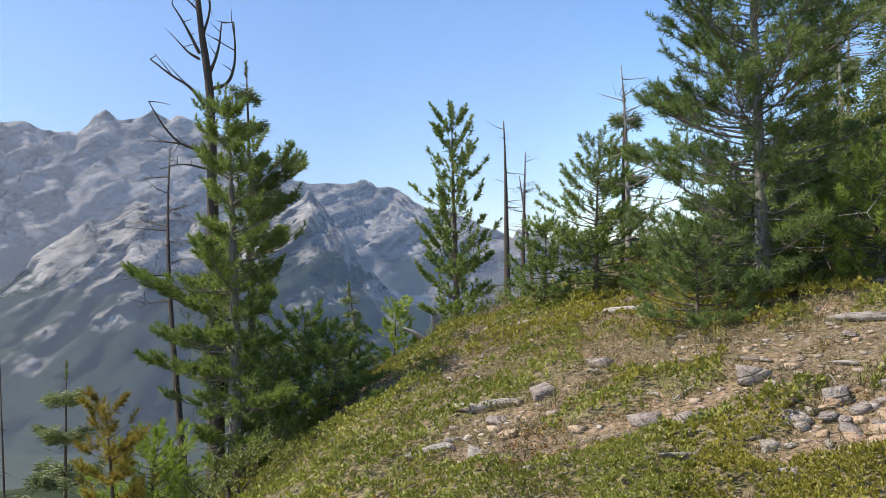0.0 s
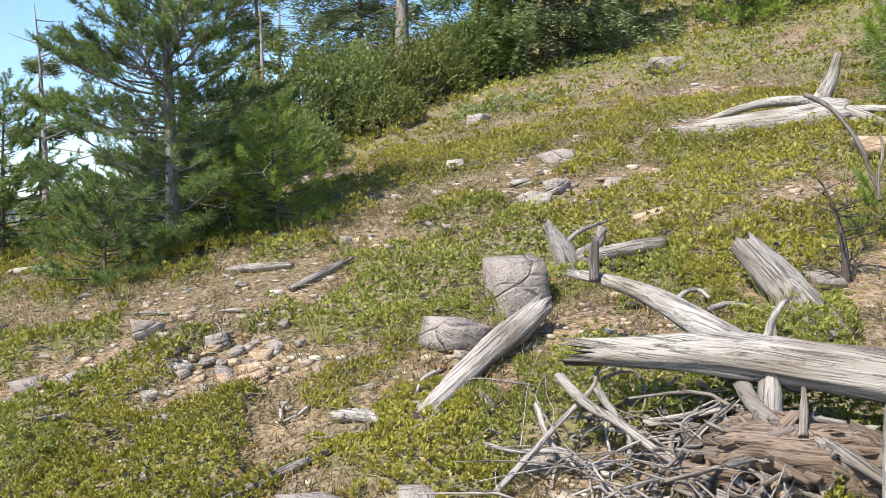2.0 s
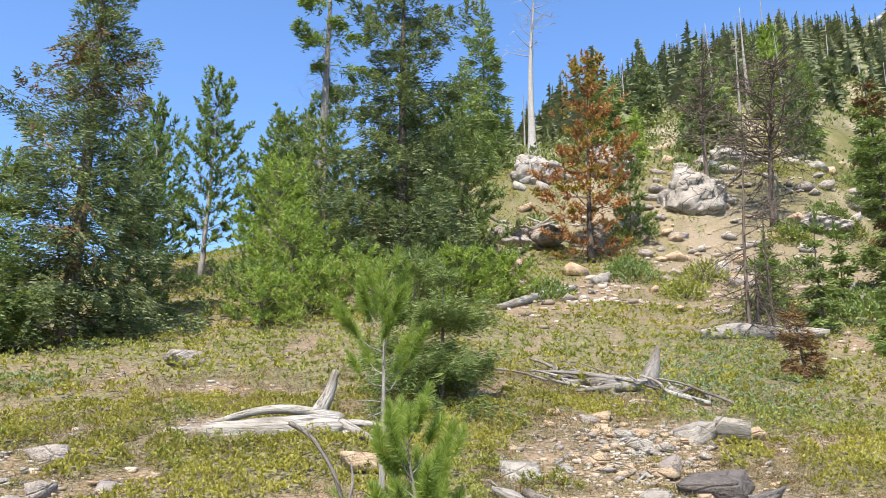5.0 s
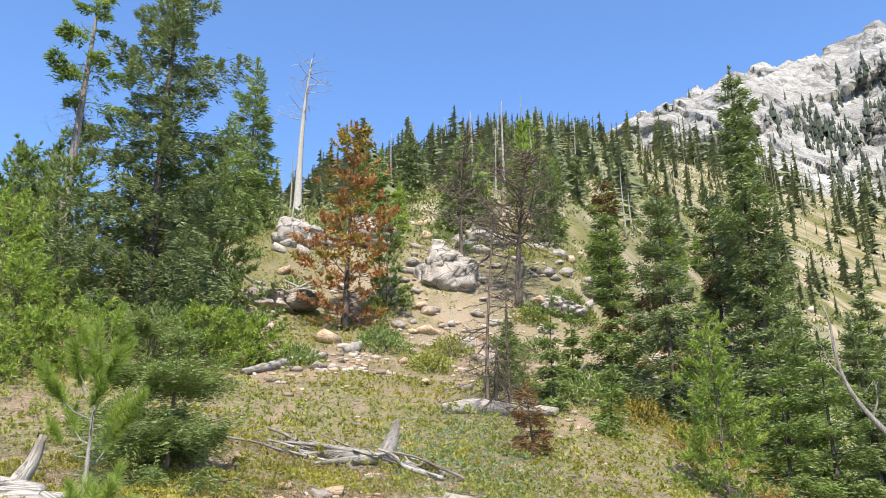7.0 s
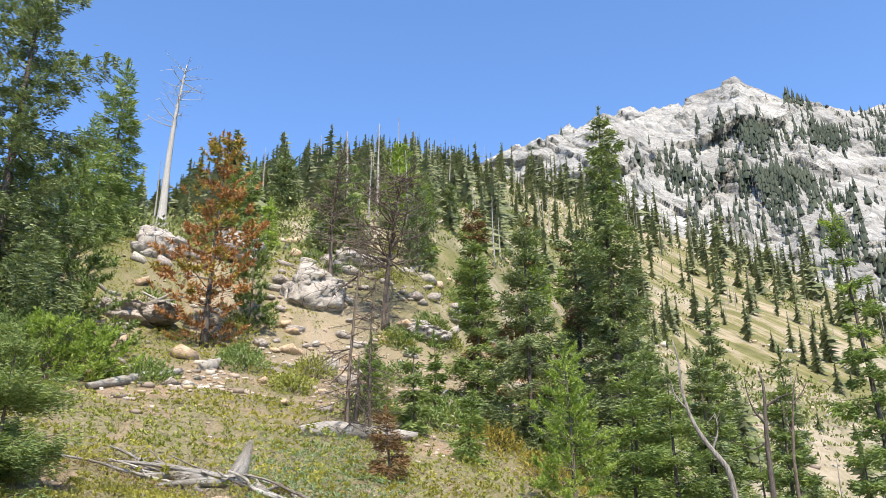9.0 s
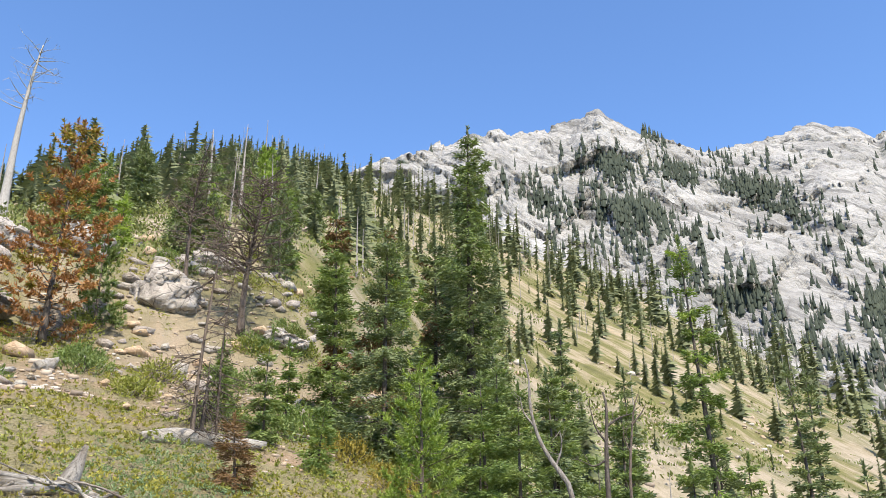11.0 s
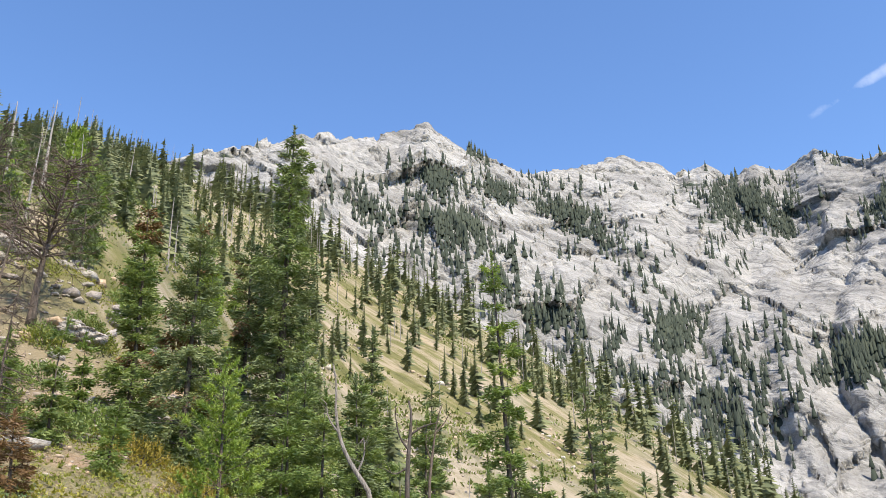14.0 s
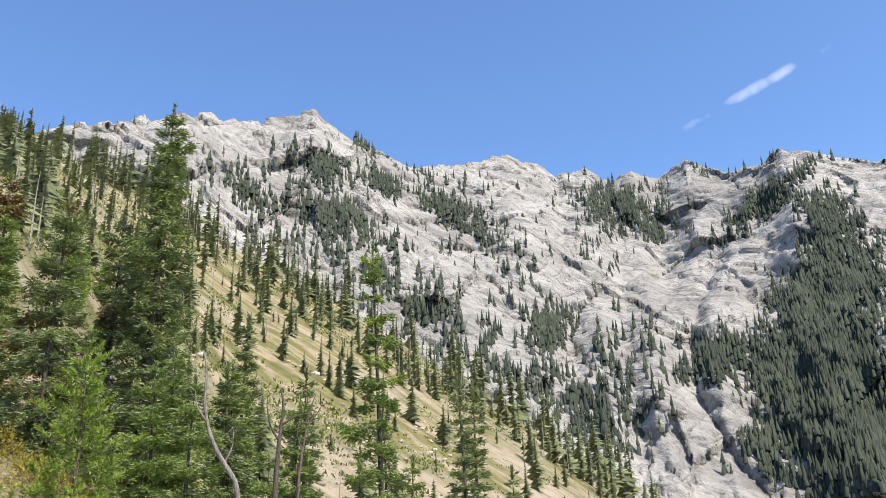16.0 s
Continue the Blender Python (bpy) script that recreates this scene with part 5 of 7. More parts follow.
snag("dead_tree", 46.5, 3.8, 6.4, 0.14, 12, 0.9, 0.4, 0.01, (0.02, 0), 138, BARK_SNAG, "thin bare snag on the hillside", 2)
for i, (tx, ty, th) in enumerate(((17.0, -0.09, 2.5), (18.5, 0.9, 1.9), (20.4, -0.6, 2.2), (15.9, -1.1, 1.4), (13.1, 0.3, 1.2))):
    conifer("pine_tree", tx, ty, th, 0.42, "thin", 0.1, 60, (NEEDLE_FIR if i == 0 else NEEDLE_CONES if i > 3 else NEEDLE_PINE, BARK_DARK), 0.03, 0.04, 140 + i, "thin ailing sapling with sparse tufts", "sapling", "ailing saplings", clump=0.12)

# the stand of spruces at the gully's edge
conifer("spruce_tree", 21.33, -5.40, 11.0, 1.55, "thin", 0.05, 345, (NEEDLE_SPRUCE, BARK_DARK), 0.15, 0.006, 150, "tall narrow spruce with cone-heavy top", "spruce tree", "spruces at the gully", cones=(NEEDLE_FIR, 0.3), dead_low=18)
conifer("spruce_tree", 18.80, -2.72, 5.9, 1.25, "spruce", 0.05, 270, (NEEDLE_SPRUCE, BARK_DARK), None, 0.008, 151, "dense dark spruce with brown cone-heavy top", "spruce tree", "spruces at the gully", cones=(NEEDLE_CONES, 0.08))
conifer("spruce_tree", 21.92, -1.84, 6.4, 1.05, "thin", 0.05, 225, (NEEDLE_FIR, BARK_DARK), None, 0.008, 152, "thin spruce with brown cone-heavy top", "spruce tree", "spruces at the gully", cones=(NEEDLE_CONES, 0.15))
conifer("spruce_tree", 23.50, -4.88, 7.2, 1.15, "thin", 0.05, 225, (NEEDLE_SPRUCE, BARK_DARK), None, 0.008, 153, "thin spruce with brown cone-heavy top", "spruce tree", "spruces at the gully", cones=(NEEDLE_CONES, 0.15))
conifer("pine_tree", 13.26, -2.51, 2.75, 0.75, "pine", 0.05, 125, (NEEDLE_FRESH, BARK_BROWN), None, 0.02, 154, "bright green young pine at the gully's edge", clump=0.08)
conifer("pine_tree", 14.77, -8.41, 8.75, 0.85, "thin", 0.25, 110, (NEEDLE_PINE, BARK_DARK), 0.09, 0.012, 155, "thin half-bare pine with yellow-green top", dead_low=60, cones=(NEEDLE_FRESH, 0.10), clump=0.05, ragged=0.6, dense=0.6)
for i, (tx, ty, th, tr, mt) in enumerate(((24.4, -9.0, 7.0, 0.9, NEEDLE_SPRUCE), (16.27, -5.02, 3.3, 0.9, NEEDLE_FIR), (19.8, -7.0, 4.6, 0.8, NEEDLE_SPRUCE), (14.83, -6.06, 2.7, 0.9, NEEDLE_FIR), (18.86, -11.4, 5.6, 0.9, NEEDLE_FIR), (27.9, -19.5, 9.6, 0.8, NEEDLE_SPRUCE), (23.6, -18.5, 7.0, 0.9, NEEDLE_SPRUCE), (19.0, -5.4, 3.9, 1.1, NEEDLE_FIR), (20.5, -7.3, 4.8, 1.0, NEEDLE_FIR), (17.2, -4.6, 3.2, 1.0, NEEDLE_FIR), (15.0, -3.9, 2.2, 0.9, NEEDLE_PINE), (22.5, -8.2, 5.2, 1.0, NEEDLE_FIR), (16.2, -7.2, 4.4, 1.0, NEEDLE_FIR), (18.4, -10.6, 6.0, 1.1, NEEDLE_SPRUCE), (13.4, -7.2, 3.6, 1.0, NEEDLE_FIR), (32.5, -23.3, 10.0, 1.1, NEEDLE_SPRUCE), (17.0, -3.2, 2.2, 0.9, NEEDLE_FIR), (26.5, -7.5, 6.2, 1.0, NEEDLE_SPRUCE), (27.5, -12.5, 6.6, 0.9, NEEDLE_SPRUCE))):
    conifer("spruce_tree", tx, ty, th, tr, "spruce" if i % 2 else "thin", 0.04, 110, (mt, BARK_DARK), None, 0.012, 160 + i, "slim green spruce among others at the gully", "spruce tree", "slim spruces at the gully")
bare_tree([(10.24, -3.85, 1.01), (9.94, -3.75, 2.73), (10.01, -3.55, 2.98), (10.08, -3.36, 3.36), (10.10, -3.29, 3.78), (10.09, -3.31, 4.07), (10.11, -3.26, 4.36)], [0.055, 0.046, 0.038, 0.030, 0.022, 0.016, 0.007],
          [([(10.01, -3.55, 2.98), (9.98, -3.65, 3.21), (9.98, -3.63, 3.42)], 0.016), ([(10.09, -3.33, 3.50), (10.13, -3.21, 3.67), (10.13, -3.19, 3.85)], 0.014)], BARK_GREY, 182, "curved grey dead limb with bare twigs")
bare_tree([(10.72, -4.50, 0.85), (10.72, -4.50, 2.83), (10.70, -4.53, 3.43), (10.68, -4.58, 3.92), (10.70, -4.54, 4.10)], [0.050, 0.042, 0.034, 0.026, 0.012],
          [([(10.70, -4.54, 3.62), (10.62, -4.72, 3.75), (10.55, -4.87, 3.78)], 0.022), ([(10.70, -4.53, 3.43), (10.76, -4.41, 3.62), (10.77, -4.37, 3.91)], 0.020), ([(10.71, -4.53, 3.21), (10.77, -4.37, 3.10), (10.81, -4.27, 3.16)], 0.018)], BARK_DARK, 180, "dark bare snag with short forked limbs")
bare_tree([(11.15, -5.01, 0.68), (11.15, -5.01, 2.89), (11.13, -5.06, 3.36), (11.09, -5.15, 3.99), (11.05, -5.22, 4.17)], [0.034, 0.030, 0.026, 0.019, 0.007],
          [([(11.10, -5.11, 3.75), (11.04, -5.25, 3.91), (11.01, -5.30, 4.02)], 0.014), ([(11.13, -5.06, 3.36), (11.16, -4.98, 3.60), (11.15, -5.01, 3.76)], 0.012)], BARK_BROWN, 181, "broken brown snag with split top")
bush("shrub", 15.6, -2.6, 0.7, 0.7, 0.6, NEEDLE_YELLOW, 240, 8, 0.07, 0.010, 185, "yellow-green shrub among stones")
bush("shrub", 12.0, -3.0, 0.5, 0.5, 0.55, MAT_RUST, 140, 8, 0.06, 0.010, 186, "small shrub with orange leaves")
bush("shrub", 17.6, -1.8, 0.8, 0.7, 0.5, NEEDLE_YELLOW, 240, 8, 0.07, 0.010, 187, "yellow-green shrub among stones")


# young trees over the bank and the lower hillside
rb = np.random.RandomState(250)
for i in range(46):
    az, r = rb.uniform(76, 112), rb.uniform(33, 62)
    if az > 100:
        r = rb.uniform(44, 75)
    h = rb.uniform(2.2, 5.2)
    conifer("conifer", r * math.sin(radians(az)), r * math.cos(radians(az)), h, h * rb.uniform(0.17, 0.24), ("spruce", "pine", "thin")[i % 3], 0.05, 70, ((NEEDLE_FIR, NEEDLE_FRESH, NEEDLE_SPRUCE, NEEDLE_PINE, NEEDLE_SPRUCE)[i % 5], BARK_DARK), None, 0.012, 251 + i, "young conifer on the stony bank", "conifer", "conifers on the bank")
for i in range(14):
    az, r = rb.uniform(78, 108), rb.uniform(36, 80)
    snag("dead_tree", r * math.sin(radians(az)), r * math.cos(radians(az)), rb.uniform(3, 6.5), 0.09, 9, 0.6, 0.3, 0.015, (rb.normal(0, 0.02), 0), 2200 + i, BARK_SNAG, "thin grey snag on the stony bank", 1, group="snags on the bank", sides=6)
for i in range(64):
    az, r = rb.uniform(72, 104), rb.uniform(18, 42)
    bush("shrub", r * math.sin(radians(az)), r * math.cos(radians(az)), rb.uniform(0.4, 1.0), rb.uniform(0.4, 0.8), rb.uniform(0.3, 0.7), (JUNIPER, NEEDLE_FIR, MAT_LEAF_B, NEEDLE_PINE)[i % 4], 150, 8, 0.09, 0.02, 2250 + i, "low green shrub among the stones", "shrub", "shrubs on the bank", 8)


# ---------------------------------------------------------------- far woods
def far_tree(b, x, y, z, h, rng, blades, wide=0.17):
    """A small conifer far off: drooping boughs in tiers round a stem."""
    n = blades
    t = (np.arange(n) + rng.rand(n)) / n
    a = np.arange(n) * 2.39996 + rng.normal(0, 0.5, n)
    ln = h * wide * (1.04 - t) ** rng.uniform(0.85, 1.2) * (1 + 0.25 * np.sin(t * rng.uniform(9, 20) + rng.rand() * 6)) * rng.uniform(0.3, 1.45, n) + 0.02 * h
    base = np.stack([np.full(n, x), np.full(n, y), z + h * (0.06 + 0.92 * t)], 1)
    way = np.stack([np.cos(a), np.sin(a), -0.35 + 0.5 * t ** 3 + 0.15 * rng.rand(n)], 1)
    side = np.stack([-np.sin(a), np.cos(a), np.zeros(n)], 1)
    w = (ln * min(0.26, 32.0 / n))[:, None]
    tip = base + way * ln[:, None]
    up = np.array([0, 0, 1.0]) * (ln * 0.5)[:, None]
    v = np.stack([base + up * 0.55 + side * w, base - up * 0.35 - side * w, tip], 1)
    b.add(v, np.arange(3 * n).reshape(n, 3))
    b.tube(np.array([[x, y, z - 0.3], [x, y, z + h]]), [0.02 * h, 0.004 * h], 3, 0, None, False)


def wood_on_hill():
    rng = np.random.RandomState(301)
    live, bare = Build(), Build()
    count = 0
    for _ in range(9000):
        az, r = rng.uniform(58, 138), math.sqrt(rng.uniform(48 ** 2, 243 ** 2))
        rc = np.interp(az, CREST_AZ, CREST_R)
        if r > rc + 3:
            continue
        x, y = r * math.sin(radians(az)), r * math.cos(radians(az))
        f = float(fbm(np.array([x / 28]), np.array([y / 28]), 3, 91)[0])
        dens = 0.20 + 0.9 * max(0, f - 0.45) * 2
        edge = float(np.clip((r - rc + 75) / 60, 0, 1)) if az > 97 else 1.0
        dens *= 1.15 if az < 97 else 0.55 + 0.40 * edge
        if r > rc - 16:
            dens = max(dens, 0.20) * (0.4 + 0.9 * rng.rand())
        if rng.rand() > dens * 0.6:
            continue
        z = gz(x, y)
        h = (2.0 + 6.5 * rng.rand() ** 1.2) * (0.8 + 0.45 * min(1, r / 200)) * (0.85 + 0.60 * edge if az > 97 else 0.9)
        if rng.rand() < 0.16:
            bare.tube(np.array([[x, y, z - 0.3], [x + rng.normal(0, 0.1), y, z + h * 0.5], [x + rng.normal(0, 0.3), y, z + h * 1.1]]), [0.09, 0.06, 0.015], 4, 0, None, False)
        else:
            far_tree(live, x, y, z, h, rng, 210 if r < 85 else 130 if r < 140 else 72, rng.choice((0.11, 0.14, 0.17, 0.20, 0.24) if az > 97 else (0.14, 0.18, 0.22, 0.27, 0.33)))
        count += 1
    return live, bare


live, bare = wood_on_hill()
tagged(part("hillside_trees", live.mesh("hillside_trees"), FAR_NEEDLE), "scattered dark spruces over the tan hillside", "forest", kind="stuff")
tagged(part("hillside_snags", bare.mesh("hillside_snags"), BARK_SNAG), "thin grey snags among the hillside spruces", "dead trees", kind="stuff")


def hill_scrub():
    rng = np.random.RandomState(303)
    b = Build()
    for k in range(7000):
        az, r = rng.uniform(62, 138), math.sqrt(rng.uniform(32 ** 2, 230 ** 2)) if k % 3 else rng.uniform(32, 110)
        rc = np.interp(az, CREST_AZ, CREST_R)
        if r > rc:
            continue
        x, y = r * math.sin(radians(az)), r * math.cos(radians(az))
        if (r > 75 or k % 2) and float(fbm(np.array([x / 16]), np.array([y / 16]), 3, 95)[0]) < 0.5:
            continue
        z, s = gz(x, y), rng.uniform(0.3, 1.0)
        n, f = (44, 0.42) if r < 75 else (16, 1.0)
        c = np.stack([x + rng.normal(0, s, n), y + rng.normal(0, s, n), z + rng.uniform(0, 0.5, n) * s], 1)
        w = np.stack([rng.normal(0, 0.6, n), rng.normal(0, 0.6, n), np.ones(n)], 1)
        b.blades(c, w, 0.55 * s * f, 0.2 * s * f, rng)
    return b.mesh("hillside_scrub")


tagged(part("hillside_scrub", hill_scrub(), JUNIPER), "low green scrub over the tan hillside", "scrub", kind="stuff")

def spire(b, x, y, z, h, rng, wide):
    """A conifer seen from very far: two ragged cones on one axis."""
    n = 6
    a = np.arange(n) * 2 * np.pi / n + rng.rand() * 6
    v, f = [], []
    for z0, z1, k in ((-0.02, 0.72, 1.0), (0.42, 1.0, 0.62)):
        r = h * wide * k * rng.uniform(0.6, 1.25, n)
        i0 = len(v)
        v += [(x + r[i] * math.cos(a[i]), y + r[i] * math.sin(a[i]), z + h * (z0 + 0.09 * rng.rand())) for i in range(n)] + [(x + rng.normal(0, 0.01) * h, y, z + h * z1)]
        f += [(i0 + i, i0 + (i + 1) % n, i0 + n) for i in range(n)]
    b.add(v, f)


def mountain_woods():
    rng = np.random.RandomState(305)
    b = Build()
    bearing, share = np.linspace(95, 157, 620), np.linspace(0, 1, 200)
    X, Y, Z = mountain_point(*np.meshgrid(bearing, share, indexing="ij"))
    E = np.degrees(np.arctan2(Z - 1.5, np.hypot(X, Y)))
    for woods, spread in ((CLOSED_WOODS, 0.52), (OPEN_WOODS, 0.62)):
        for az0, el0, wa, we, rise, count in woods:
            n = int(count * (2.3 if woods is CLOSED_WOODS else 1.7 if el0 < 19 else 1.5))
            k = np.clip(rng.normal(0, spread, (n, 2)), -1.7, 1.7)
            az = az0 + k[:, 0] * wa
            el = el0 + k[:, 1] * we + (az - az0) * rise
            clumps = fbm(az * 1.3 + el * 0.7, el * 1.6 - az * 0.5, 3, 97) + 0.12 * rng.rand(n)
            keep = clumps > (0.37 if woods is CLOSED_WOODS else 0.50) + 0.08 * np.hypot(k[:, 0], k[:, 1])
            for i in np.nonzero(keep)[0]:
                c = int(np.clip(round((az[i] - 95) * 10), 0, 619))
                j = int(np.argmin(np.abs(E[c] - el[i])))
                if 0 < j < 199:
                    spot = np.radians(az[i] - bearing[c])
                    tx, ty = X[c, j] * math.cos(spot) + Y[c, j] * math.sin(spot), Y[c, j] * math.cos(spot) - X[c, j] * math.sin(spot)
                    spire(b, tx, ty, Z[c, j] - 1.5, rng.uniform(7, 18), rng, rng.uniform(0.10, 0.18))
    return b.mesh("mountain_woods")


tagged(part("mountain_woods", mountain_woods(), FAR_DARK), "dark conifer woods on ledges of the grey mountain", "forest", kind="stuff")


# ---------------------------------------------------------------- stones




def hull_shape(rng, points, cuts=0, rough=0.0):
    """An angular broken block: a box with shifted corners and a few broken ones, roughened where cuts is given."""
    p = np.array([(i, j, k) for i in (-1, 1) for j in (-1, 1) for k in (-1, 1)], float) * rng.uniform(0.55, 1.0, (8, 3))
    p = np.concatenate([p, unit(rng.normal(size=(points - 8, 3))) * rng.uniform(0.9, 1.15, (points - 8, 1))])
    bm = bmesh.new()
    for q in p:
        bm.verts.new(q)
    res = bmesh.ops.convex_hull(bm, input=bm.verts)
    bmesh.ops.delete(bm, geom=[g for g in res["geom_interior"] if isinstance(g, bmesh.types.BMVert)], context="VERTS")
    if cuts:
        bmesh.ops.subdivide_edges(bm, edges=bm.edges[:], cuts=cuts, use_grid_fill=True)
        bmesh.ops.triangulate(bm, faces=bm.faces[:])
    bm.verts.index_update()
    v = np.array([w.co[:] for w in bm.verts])
    f = np.array([[w.index for w in q.verts] for q in bm.faces])
    bm.free()
    if rough:
        v = v + rng.normal(0, rough * 0.12, v.shape) + unit(v) * (rough * (vnoise(v[:, 0] * 2 + v[:, 2] * 5, v[:, 1] * 2 - v[:, 2] * 4, int(rng.randint(99))) - 0.5))[:, None]
    return v, f


def crag_shape(seed, n=30, k=16, boxy=0.5, beds=4.0):
    """A fractured bedded block: a boxy round whose faces are broken into flat facets and stepped ledges."""
    rng = np.random.RandomState(seed)
    th, ph = np.meshgrid(np.arange(n) * 2 * np.pi / n, np.linspace(-np.pi / 2, np.pi / 2, k), indexing="ij")
    pw = lambda v: np.sign(v) * np.abs(v) ** boxy
    p = np.stack([pw(np.cos(ph)) * pw(np.cos(th)), pw(np.cos(ph)) * pw(np.sin(th)), pw(np.sin(ph))], -1)
    a, z = th / (2 * np.pi), p[..., 2] + 0.25 * p[..., 0] - 0.15 * p[..., 1]
    wrap = np.minimum(1, np.minimum(a, 1 - a) * 8)
    flank = np.cos(ph) ** 0.4
    layer = np.floor(z * beds + 0.35 * facets(a * 5, z * 2, seed))
    step = (TABLE[(layer.astype(int) * 13 + seed * 7) & 255, (seed * 5) & 255] - 0.5) * 0.34
    g = 1 + flank * (step + 0.34 * facets(a * 7, z * 2.2, seed + 1) * wrap + 0.16 * facets(a * 16, z * 5, seed + 2) * wrap)
    p = p * np.stack([g, g, 1 + 0.25 * facets(p[..., 0] * 1.6, p[..., 1] * 1.6, seed + 3) * (1 - flank * 0.5)], -1)
    p = p * rng.uniform(0.85, 1.1, 3) + rng.normal(0, 0.012, p.shape)
    p[:, 0], p[:, -1] = p[:, 0].mean(0), p[:, -1].mean(0)
    v = p.reshape(-1, 3)
    i, j = np.meshgrid(np.arange(n), np.arange(k - 1), indexing="ij")
    q = np.stack([i * k + j, ((i + 1) % n) * k + j, ((i + 1) % n) * k + j + 1, i * k + j + 1], -1).reshape(-1, 4)
    f = np.concatenate([q[:, [0, 1, 2]], q[:, [0, 2, 3]]])
    return v, f


HULLS = [hull_shape(np.random.RandomState(380 + i), 9 + i % 3) for i in range(24)]
BLOCKS = [hull_shape(np.random.RandomState(340 + i), 10 + i % 4, 2, 0.07) for i in range(16)]
CRAGS = [crag_shape(360 + i, 42, 24, 0.55, 5.0) for i in range(8)]


def rock_shape(rng, base, size, flat=0.6, cuts=7, rough=0.06):
    v, f = base[rng.randint(len(base))]
    v = v.copy()
    v[:, 0] += rng.normal(0, 0.2) * v[:, 2]
    return v * np.array([size, size * rng.uniform(0.6, 0.95), size * flat]), f


def rock(x, y, size, mat=STONE_GREY, seed=1, flat=0.65, sink=0.35, label="", base=BLOCKS, name="rock", group="stones on the slope", tilt=12):
    rng = np.random.RandomState(seed)
    v, f = rock_shape(rng, base, size, flat)
    ob = part(name, fast_mesh(name, v, [f]), mat)
    z = gz(x, y) + size * flat * (1 - 2 * sink)
    ob.matrix_world = pose(x, y, z, rng.uniform(-tilt, tilt), rng.uniform(-tilt, tilt) - 8, rng.uniform(0, 360))
    return tagged(ob, label or "weathered angular stone half sunk in the turf", "rock", group)


GREY_ROCKS = ((2.38, 3.96, 0.18), (1.11, 3.10, 0.14), (1.14, 2.93, 0.07), (1.54, 5.19, 0.11), (1.82, 3.50, 0.07), (2.04, 3.31, 0.08), (1.43, 2.91, 0.09), (0.79, 5.48, 0.09), (0.58, 5.64, 0.10),
              (5.43, 6.42, 0.20), (1.06, 3.19, 0.05), (1.87, 2.79, 0.06), (1.28, 2.94, 0.05), (0.48, 4.22, 0.06), (4.68, 5.65, 0.13), (6.68, 9.30, 0.15), (1.29, 5.79, 0.12), (7.74, 1.45, 0.15), (0.09, 6.71, 0.11), (-0.58, 6.25, 0.06), (9.6, 8.55, 0.26))
for i, (rx, ry, rsz) in enumerate(GREY_ROCKS):
    rock(rx, ry, rsz, STONE_GREY, 400 + i, 0.62)
rock(2.88, 4.10, 0.20, STONE_GREY, 430, 1.25, 0.30, "tall tilted grey-purple slab beside the log", tilt=20)
PALE_ROCKS = ((0.72, 4.0, 0.08), (1.25, 5.04, 0.08), (4.32, 5.49, 0.14), (4.9, 7.4, 0.12), (4.37, 5.62, 0.12), (6.8, 2.53, 0.20), (5.75, 1.88, 0.22), (8.82, 1.34, 0.23), (9.0, 1.04, 0.24), (8.2, 1.8, 0.14), (6.17, 1.61, 0.15), (6.8, 1.41, 0.15), (0.74, 5.32, 0.06), (1.02, 4.86, 0.07))
for i, (rx, ry, rsz) in enumerate(PALE_ROCKS):
    rock(rx, ry, rsz, STONE_PALE, 440 + i, 0.55, 0.32, "pale limestone block among gravel")
for i, (rx, ry, rsz) in enumerate(((0.99, 4.5, 0.13), (0.89, 3.64, 0.09), (4.02, 2.88, 0.17), (3.66, 3.99, 0.12), (3.70, 1.59, 0.22), (6.66, 1.05, 0.34), (7.45, 1.02, 0.40), (3.30, 3.55, 0.12), (4.55, 2.45, 0.14), (5.0, 2.3, 0.15), (7.1, 0.75, 0.28))):
    rock(rx, ry, rsz, STONE_DARK if i > 2 else STONE_GREY, 460 + i, 0.27, 0.40, "dark flat rock breaking through the turf")
for i, (rx, ry, rsz) in enumerate(((1.48, 4.52, 0.08), (4.41, 4.42, 0.13), (6.45, 3.85, 0.22), (7.55, 2.06, 0.13), (1.62, 4.75, 0.07), (1.36, 4.66, 0.06))):
    rock(rx, ry, rsz, STONE_TAN, 475 + i, 0.55, 0.35, "tan sandstone block in orange soil")
# broken stones on the bare stretch of scree
rr = np.random.RandomState(480)
for i in range(230):
    a, b = rr.normal(0, 1), rr.normal(0, 1)
    rx, ry = 8.1 + 1.15 * a - 0.25 * b, 1.75 + 0.50 * b + 0.10 * a
    rock(rx, ry, rr.uniform(0.025, 0.075) * (1 if rr.rand() < 0.85 else 1.8), (STONE_PALE, STONE_TAN, STONE_TAN, STONE_GREY)[i % 4], 500 + i, rr.uniform(0.22, 0.5), 0.2, "loose broken stone on tan scree", HULLS, "stone", "scree stones", 25)
for i in range(70):
    rx, ry = (1.5 + rr.normal(0, 0.30), 4.85 + rr.normal(0, 0.22)) if i < 34 else (4.4 + rr.normal(0, 0.75), 6.5 + rr.normal(0, 0.55))
    rock(rx, ry, rr.uniform(0.025, 0.065), (STONE_TAN, STONE_PALE, STONE_GREY)[i % 3], 700 + i, rr.uniform(0.3, 0.6), 0.2, "loose flat stone on orange soil", HULLS, "stone", "stones on orange soil", 20)


